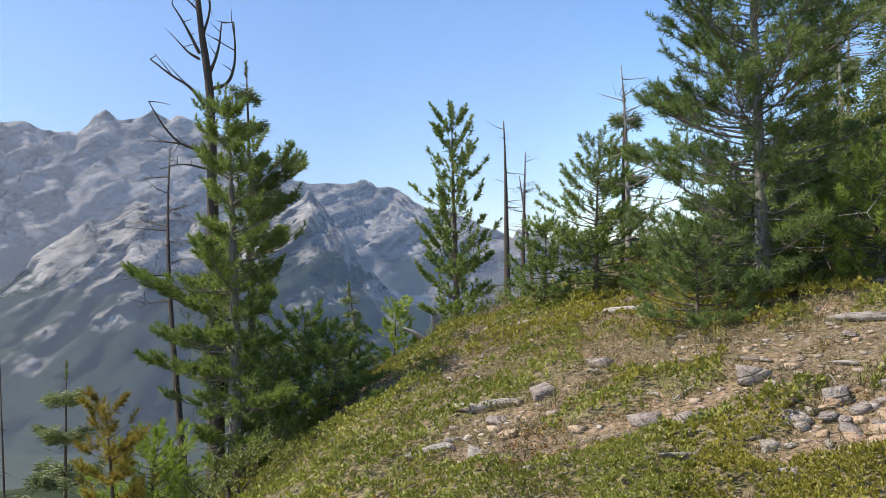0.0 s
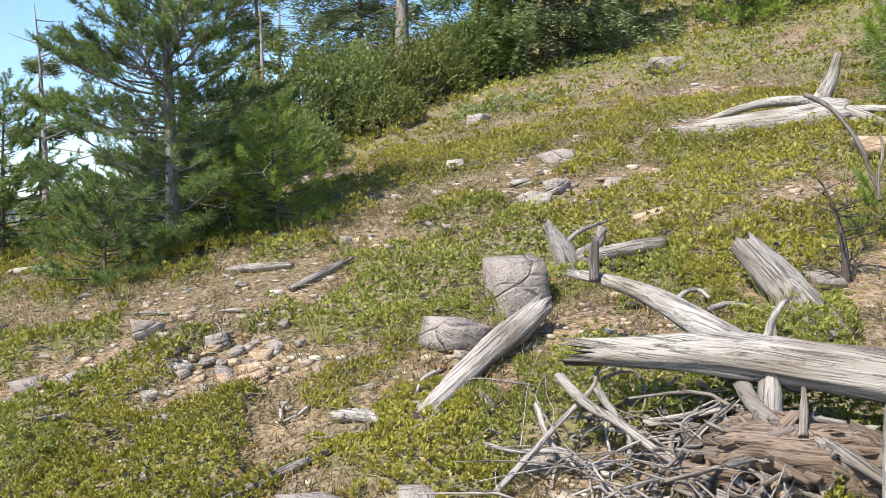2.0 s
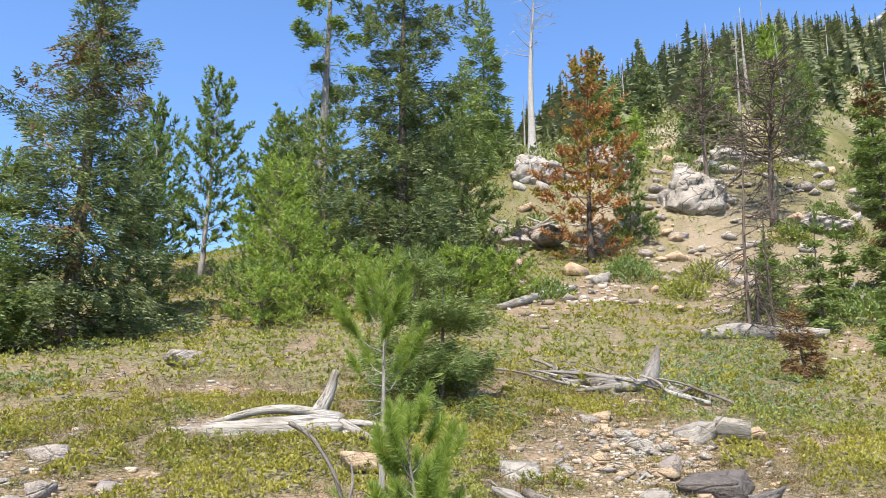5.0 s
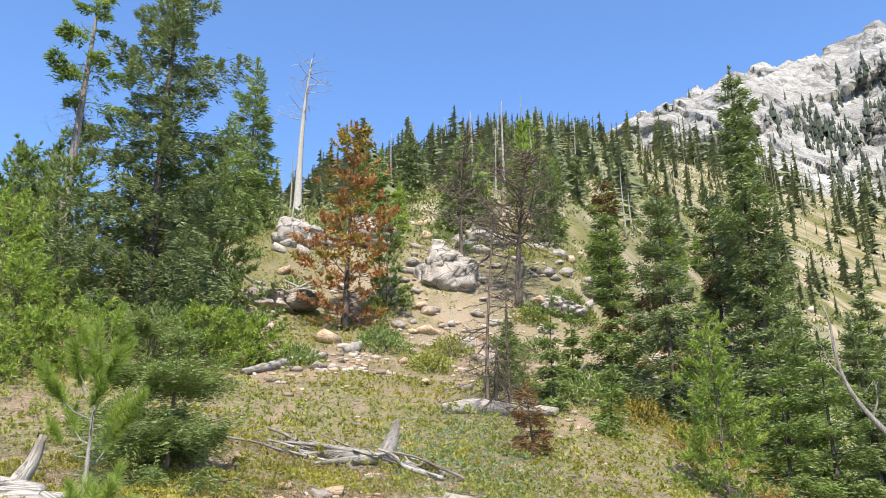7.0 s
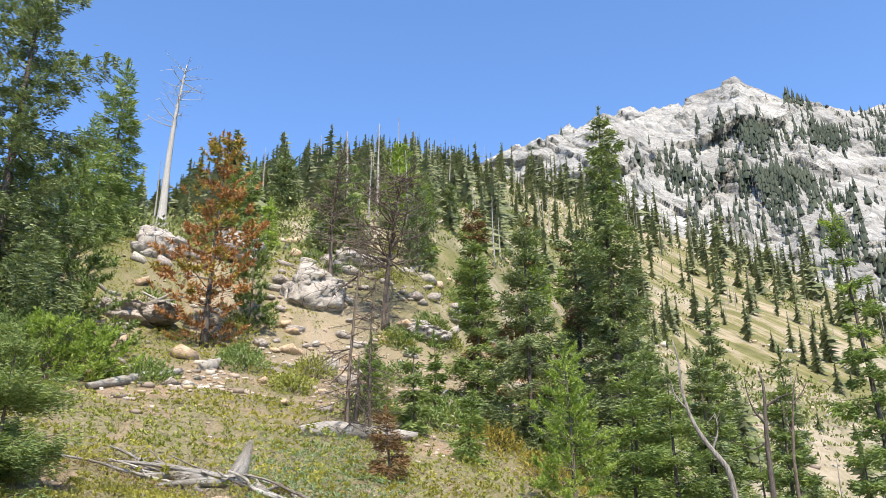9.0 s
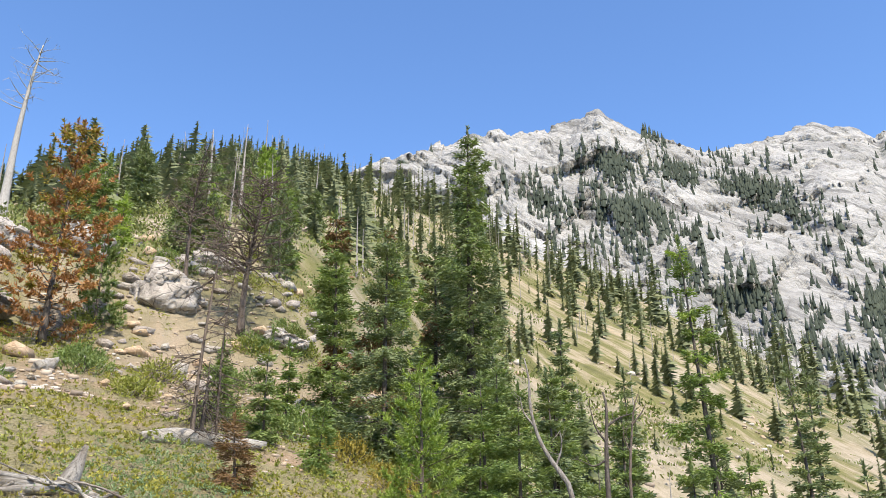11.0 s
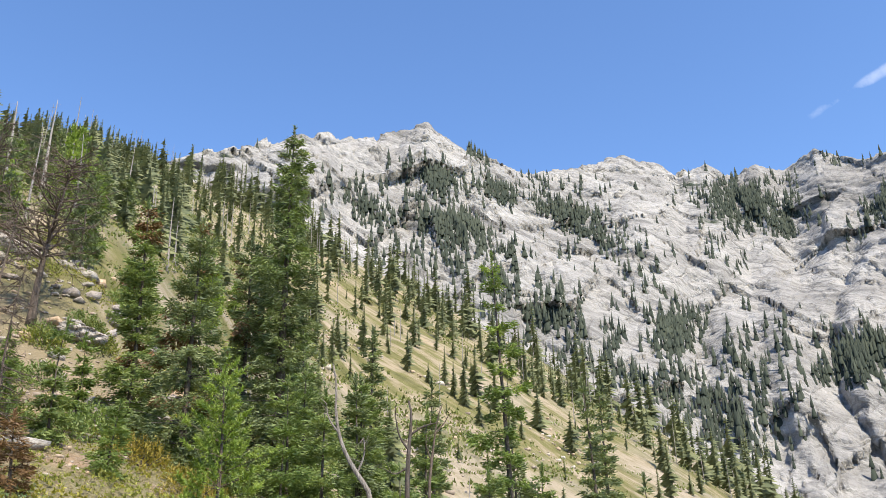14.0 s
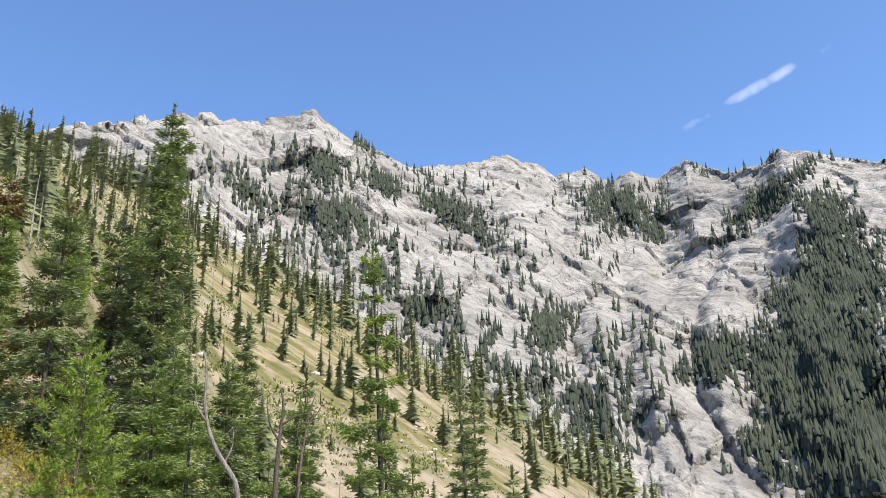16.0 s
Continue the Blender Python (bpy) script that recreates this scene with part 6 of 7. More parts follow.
for i in range(150):
    ra, rz = radians(rr.uniform(-14, 88)), rr.uniform(2.9, 9.5)
    rx, ry = rz * math.sin(ra), rz * math.cos(ra)
    if turf(np.array([rx]), np.array([ry]))[0] > 0.0:
        continue
    rock(rx, ry, rr.uniform(0.035, 0.12), (STONE_GREY, STONE_TAN, STONE_PALE, STONE_GREY)[i % 4], 1400 + i, rr.uniform(0.25, 0.5), 0.32, "flat grey stone lying in bare soil", BLOCKS, "stone", "stones in the bare soil", 14)


def outcrop(x, y, wx, wy, h, seed, mat=STONE_PALE, label="", turn=0.0, up=0.0, count=26):
    """A bedded rock outcrop: angular broken slabs and blocks in tiers that dip the same way."""
    rng = np.random.RandomState(seed)
    thing = empty("rock_outcrop", x, y, gz(x, y) + up, turn, label, "rock outcrop", "outcrops up the slope")
    dip_x, dip_y = rng.uniform(4, 10), rng.uniform(-14, -6)
    for j in range(4):
        core, cf = CRAGS[(seed + 3 * j) % len(CRAGS)]
        k = (0.62, 0.50, 0.44, 0.36)[j]
        ob = part("block", fast_mesh("block", core * np.array([wx * k * rng.uniform(0.9, 1.2), wy * k, h * k * 0.8]), [cf]), mat, thing)
        ob.matrix_basis = pose((0.0, -0.55, 0.55, 0.1)[j] * wx, (0.1, -0.1, 0.0, 0.45)[j] * wy, h * (0.16, 0.06, 0.04, 0.42)[j], dip_x + rng.normal(0, 5), dip_y + rng.normal(0, 5), rng.uniform(-25, 25))
    for j in range(count // 2):
        s = np.array([wx * rng.uniform(0.10, 0.26), wy * rng.uniform(0.15, 0.32), h * rng.uniform(0.05, 0.12)])
        v, f = HULLS[rng.randint(len(HULLS))]
        ob = part("block", fast_mesh("block", v * s, [f]), mat, thing)
        ob.matrix_basis = pose(rng.uniform(-1.1, 1.1) * wx, rng.uniform(-0.7, 0.2) * wy, h * rng.uniform(-0.06, 0.12), dip_x + rng.normal(0, 9), dip_y + rng.normal(0, 9), rng.uniform(-50, 50))
    return thing


outcrop(28.9, 3.5, 1.15, 1.0, 1.75, 800, STONE_CRAG, "pale layered boulder outcrop with dark undercuts", 80, 0.0, 20)
outcrop(29.6, 9.4, 1.1, 0.9, 1.25, 801, STONE_CRAG, "layered pale outcrop under the white snag", 70, 0.0, 18)
outcrop(30.6, 6.7, 0.9, 0.9, 1.2, 802, STONE_CRAG, "pale layered outcrop behind the red pine", 75, 0.3, 14)
outcrop(25.2, 8.6, 1.5, 0.8, 0.75, 803, STONE_GREY, "broken grey ledge with fallen wood", 70, 0.0, 24)
outcrop(22.8, 16.1, 0.9, 0.8, 1.1, 804, STONE_GREY, "grey ledge among the grove's trees", 60, 0.0, 16)
outcrop(28.6, -0.6, 0.8, 0.7, 0.55, 805, STONE_CRAG, "low pale ledge on the bank", 85, 0.0, 12)
outcrop(31.0, -1.9, 0.8, 0.7, 0.6, 806, STONE_CRAG, "low pale ledge on the bank", 95, 0.0, 12)
outcrop(33.6, 2.3, 1.3, 0.9, 0.9, 807, STONE_CRAG, "low pale ledge on the bank", 85, 0.0, 16)
rq = np.random.RandomState(820)
for i in range(200):
    az, r = rq.uniform(70, 101), rq.uniform(17, 40)
    if rq.rand() < 0.5:
        az, r = rq.uniform(80, 99), rq.uniform(20, 34)
    rock(r * math.sin(radians(az)), r * math.cos(radians(az)), rq.uniform(0.08, 0.42) * (1 if r > 22 else 0.5), (STONE_PALE, STONE_GREY, STONE_GREY, STONE_TAN)[i % 4], 830 + i, rq.uniform(0.25, 0.6), 0.3, "pale block of fallen rock on the bank", HULLS, "rock", "fallen blocks on the bank", 25)


# ---------------------------------------------------------------- dead wood
def wood_mesh(pts, radii, rng, sides=14, rings=30, groove=0.16, jag=0.05, flat=1.0):
    """A weathered limb or log along the local x axis, grooved along its grain, with ragged ends."""
    line = smooth_line(pts, rings)
    rad = np.interp(np.linspace(0, 1, rings), np.linspace(0, 1, len(radii)), radii)
    tan = unit(np.gradient(line, axis=0))
    ref = np.array([0, 0, 1.0]) if abs(tan[0, 2]) < 0.85 else np.array([0, 1.0, 0])
    a = unit(np.cross(tan, ref))
    b = np.cross(tan, a)
    th = np.arange(sides) * 2 * np.pi / sides
    s = np.linspace(0, 1, rings)
    seed = rng.randint(1, 900)
    g = vnoise(th[None] * 2.4 + 1.2 * s[:, None], s[:, None] * 3 + 0 * th[None], seed) * 0.6 + vnoise(th[None] * 5.5 + 0.8 * s[:, None], s[:, None] * 6 + 0 * th[None], seed + 1) * 0.4
    r = rad[:, None] * (1 + groove * 2 * (g - 0.5))
    ring = line[:, None] + r[..., None] * (np.cos(th)[None, :, None] * a[:, None] + flat * np.sin(th)[None, :, None] * b[:, None])
    for e, sg in ((0, -1), (-1, 1)):
        ring[e] += tan[e] * (sg * jag * rng.rand(sides))[:, None]
    v = np.concatenate([ring.reshape(-1, 3), line[:1] + tan[:1] * jag * 0.3, line[-1:] - tan[-1:] * jag * 0.3])
    i, j = np.meshgrid(np.arange(rings - 1), np.arange(sides), indexing="ij")
    q = np.stack([i * sides + j, i * sides + (j + 1) % sides, (i + 1) * sides + (j + 1) % sides, (i + 1) * sides + j], -1).reshape(-1, 4)
    c0, c1 = rings * sides, rings * sides + 1
    f3 = [(c0, (k + 1) % sides, k) for k in range(sides)] + [(c1, (rings - 1) * sides + k, (rings - 1) * sides + (k + 1) % sides) for k in range(sides)]
    return v, np.array(f3), q


def frame_of(p0, p1):
    """A pose at p0 whose x axis runs to p1."""
    return Matrix.Translation(p0) @ (Vector(p1) - Vector(p0)).to_track_quat("X", "Z").to_matrix().to_4x4()


def log(name, pts, radii, mat=WOOD_SILVER, seed=1, label="", category="log", stubs=(), sides=14, rings=30, groove=0.16, jag=0.05, group="", flat=1.0):
    """A piece of dead wood; stubs are its limbs: (points, radii)."""
    rng = np.random.RandomState(seed)
    m = frame_of(pts[0], pts[-1])
    thing = new(name)
    thing.empty_display_size = 0.2
    thing.matrix_world = m
    tagged(thing, label, category, group)
    inv = m.inverted()
    v, f3, q = wood_mesh([inv @ Vector(p) for p in pts], radii, rng, sides, rings, groove, jag, flat)
    part("stem", fast_mesh("stem", v, [f3, q], True), mat, thing)
    for sp, sr in stubs:
        ms = frame_of(sp[0], sp[-1])
        iv = ms.inverted()
        v, f3, q = wood_mesh([iv @ Vector(p) for p in sp], sr, rng, 9, 14, groove, 0.015)
        ob = part("limb", fast_mesh("limb", v, [f3, q], True), mat, thing)
        ob.matrix_parent_inverse = Matrix.Identity(4)
        ob.matrix_basis = inv @ ms
    return thing


log("fallen_log", [(2.20, 2.72, 0.665), (2.40, 2.40, 0.68), (2.62, 2.05, 0.65), (2.86, 1.58, 0.58), (3.12, 0.95, 0.47)], [0.050, 0.078, 0.090, 0.092, 0.085], WOOD_SILVER, 901, "large silver-grey fallen log, forked and deeply grained",
    stubs=(([(2.55, 2.38, 0.70), (2.60, 2.72, 0.81), (2.68, 3.08, 0.89), (2.66, 3.40, 0.92)], [0.065, 0.050, 0.036, 0.020]),
           ([(2.50, 2.26, 0.64), (2.55, 2.23, 0.77), (2.53, 2.21, 0.82), (2.58, 2.19, 0.88)], [0.022, 0.016, 0.013, 0.009]),
           ([(2.66, 1.72, 0.64), (2.45, 1.68, 0.64), (2.26, 1.62, 0.54), (2.13, 1.56, 0.32), (2.10, 1.54, 0.10)], [0.050, 0.045, 0.036, 0.030, 0.034]),
           ([(2.50, 2.20, 0.62), (2.45, 2.16, 0.50), (2.42, 2.14, 0.36)], [0.045, 0.040, 0.045])), sides=30, rings=80, groove=0.34, jag=0.20)
log("dead_branch", [(2.62, 3.20, 0.90), (2.62, 3.20, 1.00), (2.61, 3.18, 1.10)], [0.026, 0.023, 0.018], WOOD_DARK, 900, "short dark broken stub on the log's limb", "branch", (), 9, 14, 0.2, 0.01, "dead branches by the log")
log("broken_log", [(bx, by, gz(bx, by) + up) for bx, by, up in ((1.84, 3.45, 0.02), (2.05, 3.53, 0.05), (2.32, 3.62, 0.07), (2.56, 3.66, 0.10), (2.70, 3.68, 0.14))], [0.050, 0.062, 0.068, 0.085, 0.065], WOOD_SILVER, 902, "short splintered silver log leaning on the turf", sides=18, rings=40, groove=0.28, jag=0.08, flat=0.75)
log("tree_stump", [(3.70, 3.12, 1.00), (3.61, 2.82, 0.80), (3.46, 2.50, 0.58)], [0.075, 0.10, 0.11], WOOD_GREY, 903, "leaning weathered grey stump with cracked top", "stump", sides=18, rings=40, groove=0.26, jag=0.07)
log("root_stump", [(3.50, 4.27, 0.82), (3.46, 4.30, 0.98), (3.40, 4.37, 1.14)], [0.10, 0.075, 0.03], WOOD_GREY, 904, "small gnarled root stump in the turf", "stump",
    stubs=(([(3.50, 4.27, 0.92), (3.62, 4.15, 1.00), (3.64, 4.13, 1.12)], [0.05, 0.04, 0.03]), ([(3.52, 4.25, 0.90), (3.70, 4.05, 0.98), (3.90, 3.85, 1.02)], [0.06, 0.05, 0.04]), ([(3.45, 4.3, 0.95), (3.58, 4.35, 1.08), (3.85, 4.3, 1.16)], [0.02, 0.015, 0.008])))
log("fallen_log", [(6.42, 6.38, 1.93), (6.68, 5.80, 1.98), (6.90, 5.28, 2.00), (7.20, 4.55, 2.06)], [0.045, 0.105, 0.13, 0.135], WOOD_SILVER, 905, "long silver log with upright splintered root",
    stubs=(([(7.30, 4.95, 2.02), (7.38, 4.90, 2.22), (7.46, 4.83, 2.42), (7.50, 4.79, 2.66)], [0.10, 0.085, 0.06, 0.035]),
           ([(7.22, 4.60, 2.16), (7.15, 5.00, 2.24), (7.05, 5.42, 2.24), (6.74, 6.02, 2.02)], [0.045, 0.05, 0.04, 0.02]),
           ([(7.17, 4.55, 2.10), (7.12, 4.25, 1.98), (7.06, 3.89, 1.80)], [0.055, 0.04, 0.025]), ([(7.18, 4.5, 2.02), (7.02, 4.25, 1.88), (6.92, 4.1, 1.76)], [0.05, 0.04, 0.02]), ([(7.25, 4.5, 2.1), (7.35, 4.2, 2.08), (7.4, 3.9, 1.98)], [0.04, 0.03, 0.015])), sides=18, rings=40, groove=0.22, jag=0.08)


def lying(name, x0, y0, x1, y1, r, mat, seed, label, category="log", wave=0.05, up=0.6, group="", stubs=()):
    """A log or stick that lies along the ground."""
    rng = np.random.RandomState(seed)
    k = np.linspace(0, 1, 5)
    x, y = x0 + (x1 - x0) * k + rng.normal(0, wave, 5) * np.sin(k * 3.14), y0 + (y1 - y0) * k + rng.normal(0, wave, 5) * np.sin(k * 3.14)
    z = ground(x, y) + r * up + 0.01
    return log(name, list(zip(x, y, z)), [r * 0.6, r, r * 1.05, r * 0.9, r * 0.5], mat, seed, label, category, stubs, 9, 18, 0.22, r * 0.5, group)


lying("fallen_log", 16.3, 6.15, 19.7, 5.35, 0.11, WOOD_SILVER, 910, "pale barkless log lying across stones")
lying("fallen_log", 18.6, 6.6, 20.3, 6.2, 0.07, WOOD_SILVER, 911, "short pale barkless log")
log("tree_stump", [(20.7, 5.05, 6.62), (21.15, 4.95, 6.85), (21.5, 4.9, 7.05)], [0.20, 0.15, 0.06], WOOD_SILVER, 912, "bleached white splintered stump", "stump")
z_st = gz(10.75, 2.1)
log("root_stump", [(10.95, 2.25, z_st + 0.06), (10.88, 2.12, z_st + 0.22), (10.98, 2.02, z_st + 0.62)], [0.15, 0.10, 0.03], WOOD_GREY, 913, "grey root stump with upright stub and spread roots", "stump",
    stubs=(([(10.9, 2.2, z_st + 0.10), (10.7, 2.7, z_st + 0.20), (10.45, 3.3, z_st + 0.14)], [0.08, 0.06, 0.03]), ([(10.9, 2.2, z_st + 0.12), (10.6, 2.5, z_st + 0.10), (10.2, 2.9, z_st + 0.02)], [0.07, 0.05, 0.02]),
           ([(10.9, 2.1, z_st + 0.06), (10.8, 1.9, z_st + 0.05), (10.7, 1.7, z_st)], [0.08, 0.06, 0.03]), ([(10.8, 2.3, z_st + 0.18), (10.6, 3.0, z_st + 0.30), (10.5, 3.6, z_st + 0.34)], [0.04, 0.03, 0.012]),
           ([(10.8, 2.4, z_st + 0.10), (10.5, 2.6, z_st + 0.02), (10.35, 2.4, z_st - 0.06)], [0.05, 0.04, 0.02])))
lying("fallen_log", 15.1, 1.9, 16.6, -0.1, 0.16, WOOD_SILVER, 914, "thick broken log with rotten brown end")
lying("fallen_log", 6.35, 2.35, 5.55, 0.75, 0.055, WOOD_DARK, 915, "long dark half-buried log in the scree")
lying("fallen_log", 6.3, 2.6, 5.95, 2.0, 0.05, WOOD_GREY, 916, "short grey log in the scree")
lying("fallen_log", 3.95, 9.2, 4.42, 8.72, 0.06, WOOD_DARK, 917, "short dark charred log")
lying("fallen_log", 4.2, 10.4, 4.25, 9.75, 0.05, WOOD_SILVER, 918, "pale stick beside the shrubs", "stick")
lying("fallen_log", 1.00, 9.05, 1.36, 8.55, 0.035, WOOD_SILVER, 919, "pale stick lying on the turf", "stick")
lying("fallen_log", -0.58, 7.05, -0.08, 6.62, 0.038, WOOD_SILVER, 920, "pale stick lying on the turf", "stick")
lying("fallen_log", -0.90, 6.22, -0.58, 6.05, 0.03, WOOD_SILVER, 921, "pale stick lying on the turf", "stick")
lying("fallen_log", 0.05, 9.72, 0.35, 9.42, 0.03, WOOD_SILVER, 922, "pale stick lying on the turf", "stick")
lying("fallen_log", 2.10, 6.52, 2.46, 6.14, 0.035, WOOD_GREY, 923, "grey stick on bare soil", "stick")
lying("fallen_log", 2.20, 5.62, 2.82, 5.87, 0.03, WOOD_GREY, 924, "grey stick on bare soil", "stick")
lying("fallen_log", 0.75, 3.50, 1.38, 3.52, 0.022, WOOD_GREY, 925, "crooked grey stick in the turf", "stick", 0.06)
lying("fallen_log", 1.52, 3.76, 1.63, 3.54, 0.030, WOOD_SILVER, 926, "short pale stick in the turf", "stick")
lying("fallen_log", -0.42, 4.52, -0.08, 4.14, 0.035, WOOD_SILVER, 927, "pale stick in the turf", "stick")
zk = gz(-0.95, 12.2)
log("root_stump", [(-1.0, 12.4, zk + 0.02), (-0.75, 12.0, zk + 0.12), (-0.35, 11.9, zk + 0.20), (0.1, 12.2, zk + 0.35)], [0.05, 0.08, 0.06, 0.03], WOOD_SILVER, 928, "pale twisted root wood on the brink", "stump",
    stubs=(([(-0.8, 12.05, zk + 0.1), (-1.0, 11.9, zk + 0.28), (-1.15, 11.9, zk + 0.36)], [0.05, 0.035, 0.015]), ([(-0.75, 12.0, zk + 0.1), (-0.95, 11.6, zk + 0.02)], [0.05, 0.03])))
for i in range(9):
    wr_, wa_ = 24.6 + 0.35 * (i % 3), radians(69.2 + 0.62 * i)
    fx, fy = wr_ * 1.07 * math.sin(wa_), wr_ * 1.07 * math.cos(wa_)
    ft = radians(40 + 53 * i)
    log("fallen_log", [(fx, fy, gz(fx, fy) + 0.35 + 0.08 * (i % 4)), (fx + 0.5 * math.cos(ft), fy + 0.5 * math.sin(ft), gz(fx, fy) + 0.45), (fx + 1.1 * math.cos(ft), fy + 1.1 * math.sin(ft), gz(fx, fy) + 0.55 + 0.1 * (i % 3))], [0.07, 0.06, 0.03], (WOOD_SILVER, WOOD_GREY)[i % 2], 1760 + i, "bleached broken trunk on the grey ledge", "log", (), 8, 12, 0.25, 0.05, "broken trunks on the ledge")
# sticks of the tangle under the great log: line, thickness, wood
TANGLE = (
    ([(1.62, 2.71, 0.23), (1.75, 2.71, 0.31), (1.97, 2.74, 0.43), (2.14, 2.73, 0.53), (2.20, 2.78, 0.59), (2.26, 2.75, 0.65)], 0.012, WOOD_SILVER),
    ([(1.95, 2.86, 0.47), (1.91, 2.78, 0.40), (1.90, 2.72, 0.34), (1.91, 2.61, 0.29)], 0.013, WOOD_SILVER),
    ([(2.05, 2.84, 0.57), (2.01, 2.64, 0.49), (2.08, 2.54, 0.44), (2.08, 2.38, 0.37), (2.11, 2.27, 0.32)], 0.020, WOOD_SILVER),
    ([(2.06, 2.64, 0.55), (2.06, 2.59, 0.50), (2.08, 2.54, 0.45), (2.09, 2.50, 0.40), (2.01, 2.44, 0.33)], 0.013, WOOD_GREY),
    ([(2.23, 2.56, 0.41), (2.36, 2.44, 0.44), (2.47, 2.33, 0.48), (2.50, 2.21, 0.48)], 0.015, WOOD_SILVER),
    ([(2.20, 2.74, 0.56), (2.34, 2.77, 0.57), (2.42, 2.75, 0.56), (2.33, 2.63, 0.48), (2.25, 2.60, 0.42)], 0.007, WOOD_GREY),
    ([(2.65, 2.61, 0.63), (2.63, 2.45, 0.59), (2.64, 2.31, 0.56), (2.66, 2.16, 0.53)], 0.016, WOOD_SILVER),
    ([(3.16, 3.17, 0.76), (3.31, 3.23, 0.80), (3.39, 3.20, 0.81), (3.34, 3.10, 0.77)], 0.014, WOOD_SILVER),
    ([(2.64, 2.22, 0.58), (2.77, 2.17, 0.59), (2.77, 2.04, 0.55), (2.90, 1.98, 0.56)], 0.014, WOOD_SILVER),
    ([(3.24, 3.02, 0.73), (3.41, 3.02, 0.75), (3.43, 2.86, 0.72)], 0.016, WOOD_GREY),
    ([(2.46, 2.29, 0.57), (2.37, 2.19, 0.53), (2.32, 2.07, 0.49), (2.31, 1.95, 0.47), (2.32, 1.83, 0.44), (2.30, 1.71, 0.41), (2.27, 1.62, 0.38)], 0.028, WOOD_GREY),
    ([(2.28, 1.93, 0.48), (2.35, 1.97, 0.54), (2.43, 2.02, 0.60)], 0.014, WOOD_DARK),
    ([(3.14, 2.54, 0.82), (3.02, 2.53, 0.77), (2.92, 2.46, 0.70), (2.82, 2.35, 0.64)], 0.012, WOOD_DARK),
    ([(3.66, 2.77, 1.78), (3.73, 2.68, 1.72), (3.78, 2.58, 1.57), (3.81, 2.53, 1.42), (3.84, 2.49, 1.25)], 0.012, WOOD_DARK),
    ([(3.84, 2.49, 1.25), (3.83, 2.50, 1.36), (3.84, 2.47, 1.48), (3.84, 2.49, 1.57)], 0.010, WOOD_DARK),
)
for i, (sp, sr, sm) in enumerate(TANGLE):
    log("dead_branch", sp, [sr * 1.1, sr, sr * 0.9, sr * 0.55], sm, 940 + i, "crooked bare dead branch", "branch", (), 8, 26, 0.25, 0.01, "dead branches by the log")
# the dark dead bush between log and saplings
snag("dead_shrub", 4.05, 2.78, 0.62, 0.028, 22, 0.42, 0.15, 0.10, (0.05, 0.03), 956, BARK_DARK, "low dark dead bush with bare twigs", 6, -0.1, category="dead shrub")
rd = np.random.RandomState(960)
for i in range(90):
    x0, y0 = 2.10 + rd.normal(0, 0.26), 2.35 + rd.normal(0, 0.30)
    a, ln = rd.uniform(0, 6.28), rd.uniform(0.2, 0.6)
    x1, y1 = x0 + math.cos(a) * ln, y0 + math.sin(a) * ln
    z0, z1 = gz(x0, y0) + rd.uniform(0.0, 0.03), gz(x1, y1) + rd.uniform(0.02, 0.22)
    r0 = rd.uniform(0.002, 0.007)
    log("dead_branch", [(x0, y0, z0), ((x0 * 2 + x1) / 3 + rd.normal(0, 0.06), (y0 * 2 + y1) / 3 + rd.normal(0, 0.06), (z0 + z1) / 2 + 0.04), ((x0 + 2 * x1) / 3 + rd.normal(0, 0.06), (y0 + 2 * y1) / 3 + rd.normal(0, 0.06), (z0 + z1) / 2 + 0.05), (x1, y1, z1)], [r0, r0 * 0.8, r0 * 0.4], (WOOD_SILVER, WOOD_GREY, WOOD_SILVER, WOOD_DARK)[i % 4], 970 + i, "thin bare dead stick in the tangle", "branch", (), 6, 10, 0.15, 0.004, "sticks in the tangle")


rw = np.random.RandomState(1290)
for i in range(130):
    wa, wr = radians(rw.uniform(-14, 88)), rw.uniform(2.8, 9.5)
    wx, wy = wr * math.sin(wa), wr * math.cos(wa)
    if turf(np.array([wx]), np.array([wy]))[0] > 0.02:
        continue
    wt, wl_ = rw.uniform(0, 6.28), rw.uniform(0.10, 0.38)
    ex, ey = wx + math.cos(wt) * wl_, wy + math.sin(wt) * wl_
    mx, my = (wx + ex) / 2 + rw.normal(0, 0.03), (wy + ey) / 2 + rw.normal(0, 0.03)
    wd = rw.uniform(0.005, 0.014)
    log("stick", [(wx, wy, gz(wx, wy) + 0.012), (mx, my, gz(mx, my) + 0.03), (ex, ey, gz(ex, ey) + 0.015)], [wd, wd * 0.9, wd * 0.5], (WOOD_SILVER, WOOD_GREY, WOOD_SILVER)[i % 3], 1300 + i, "bleached broken stick lying on the soil", "stick", (), 6, 8, 0.2, 0.01, "loose sticks on the slope")


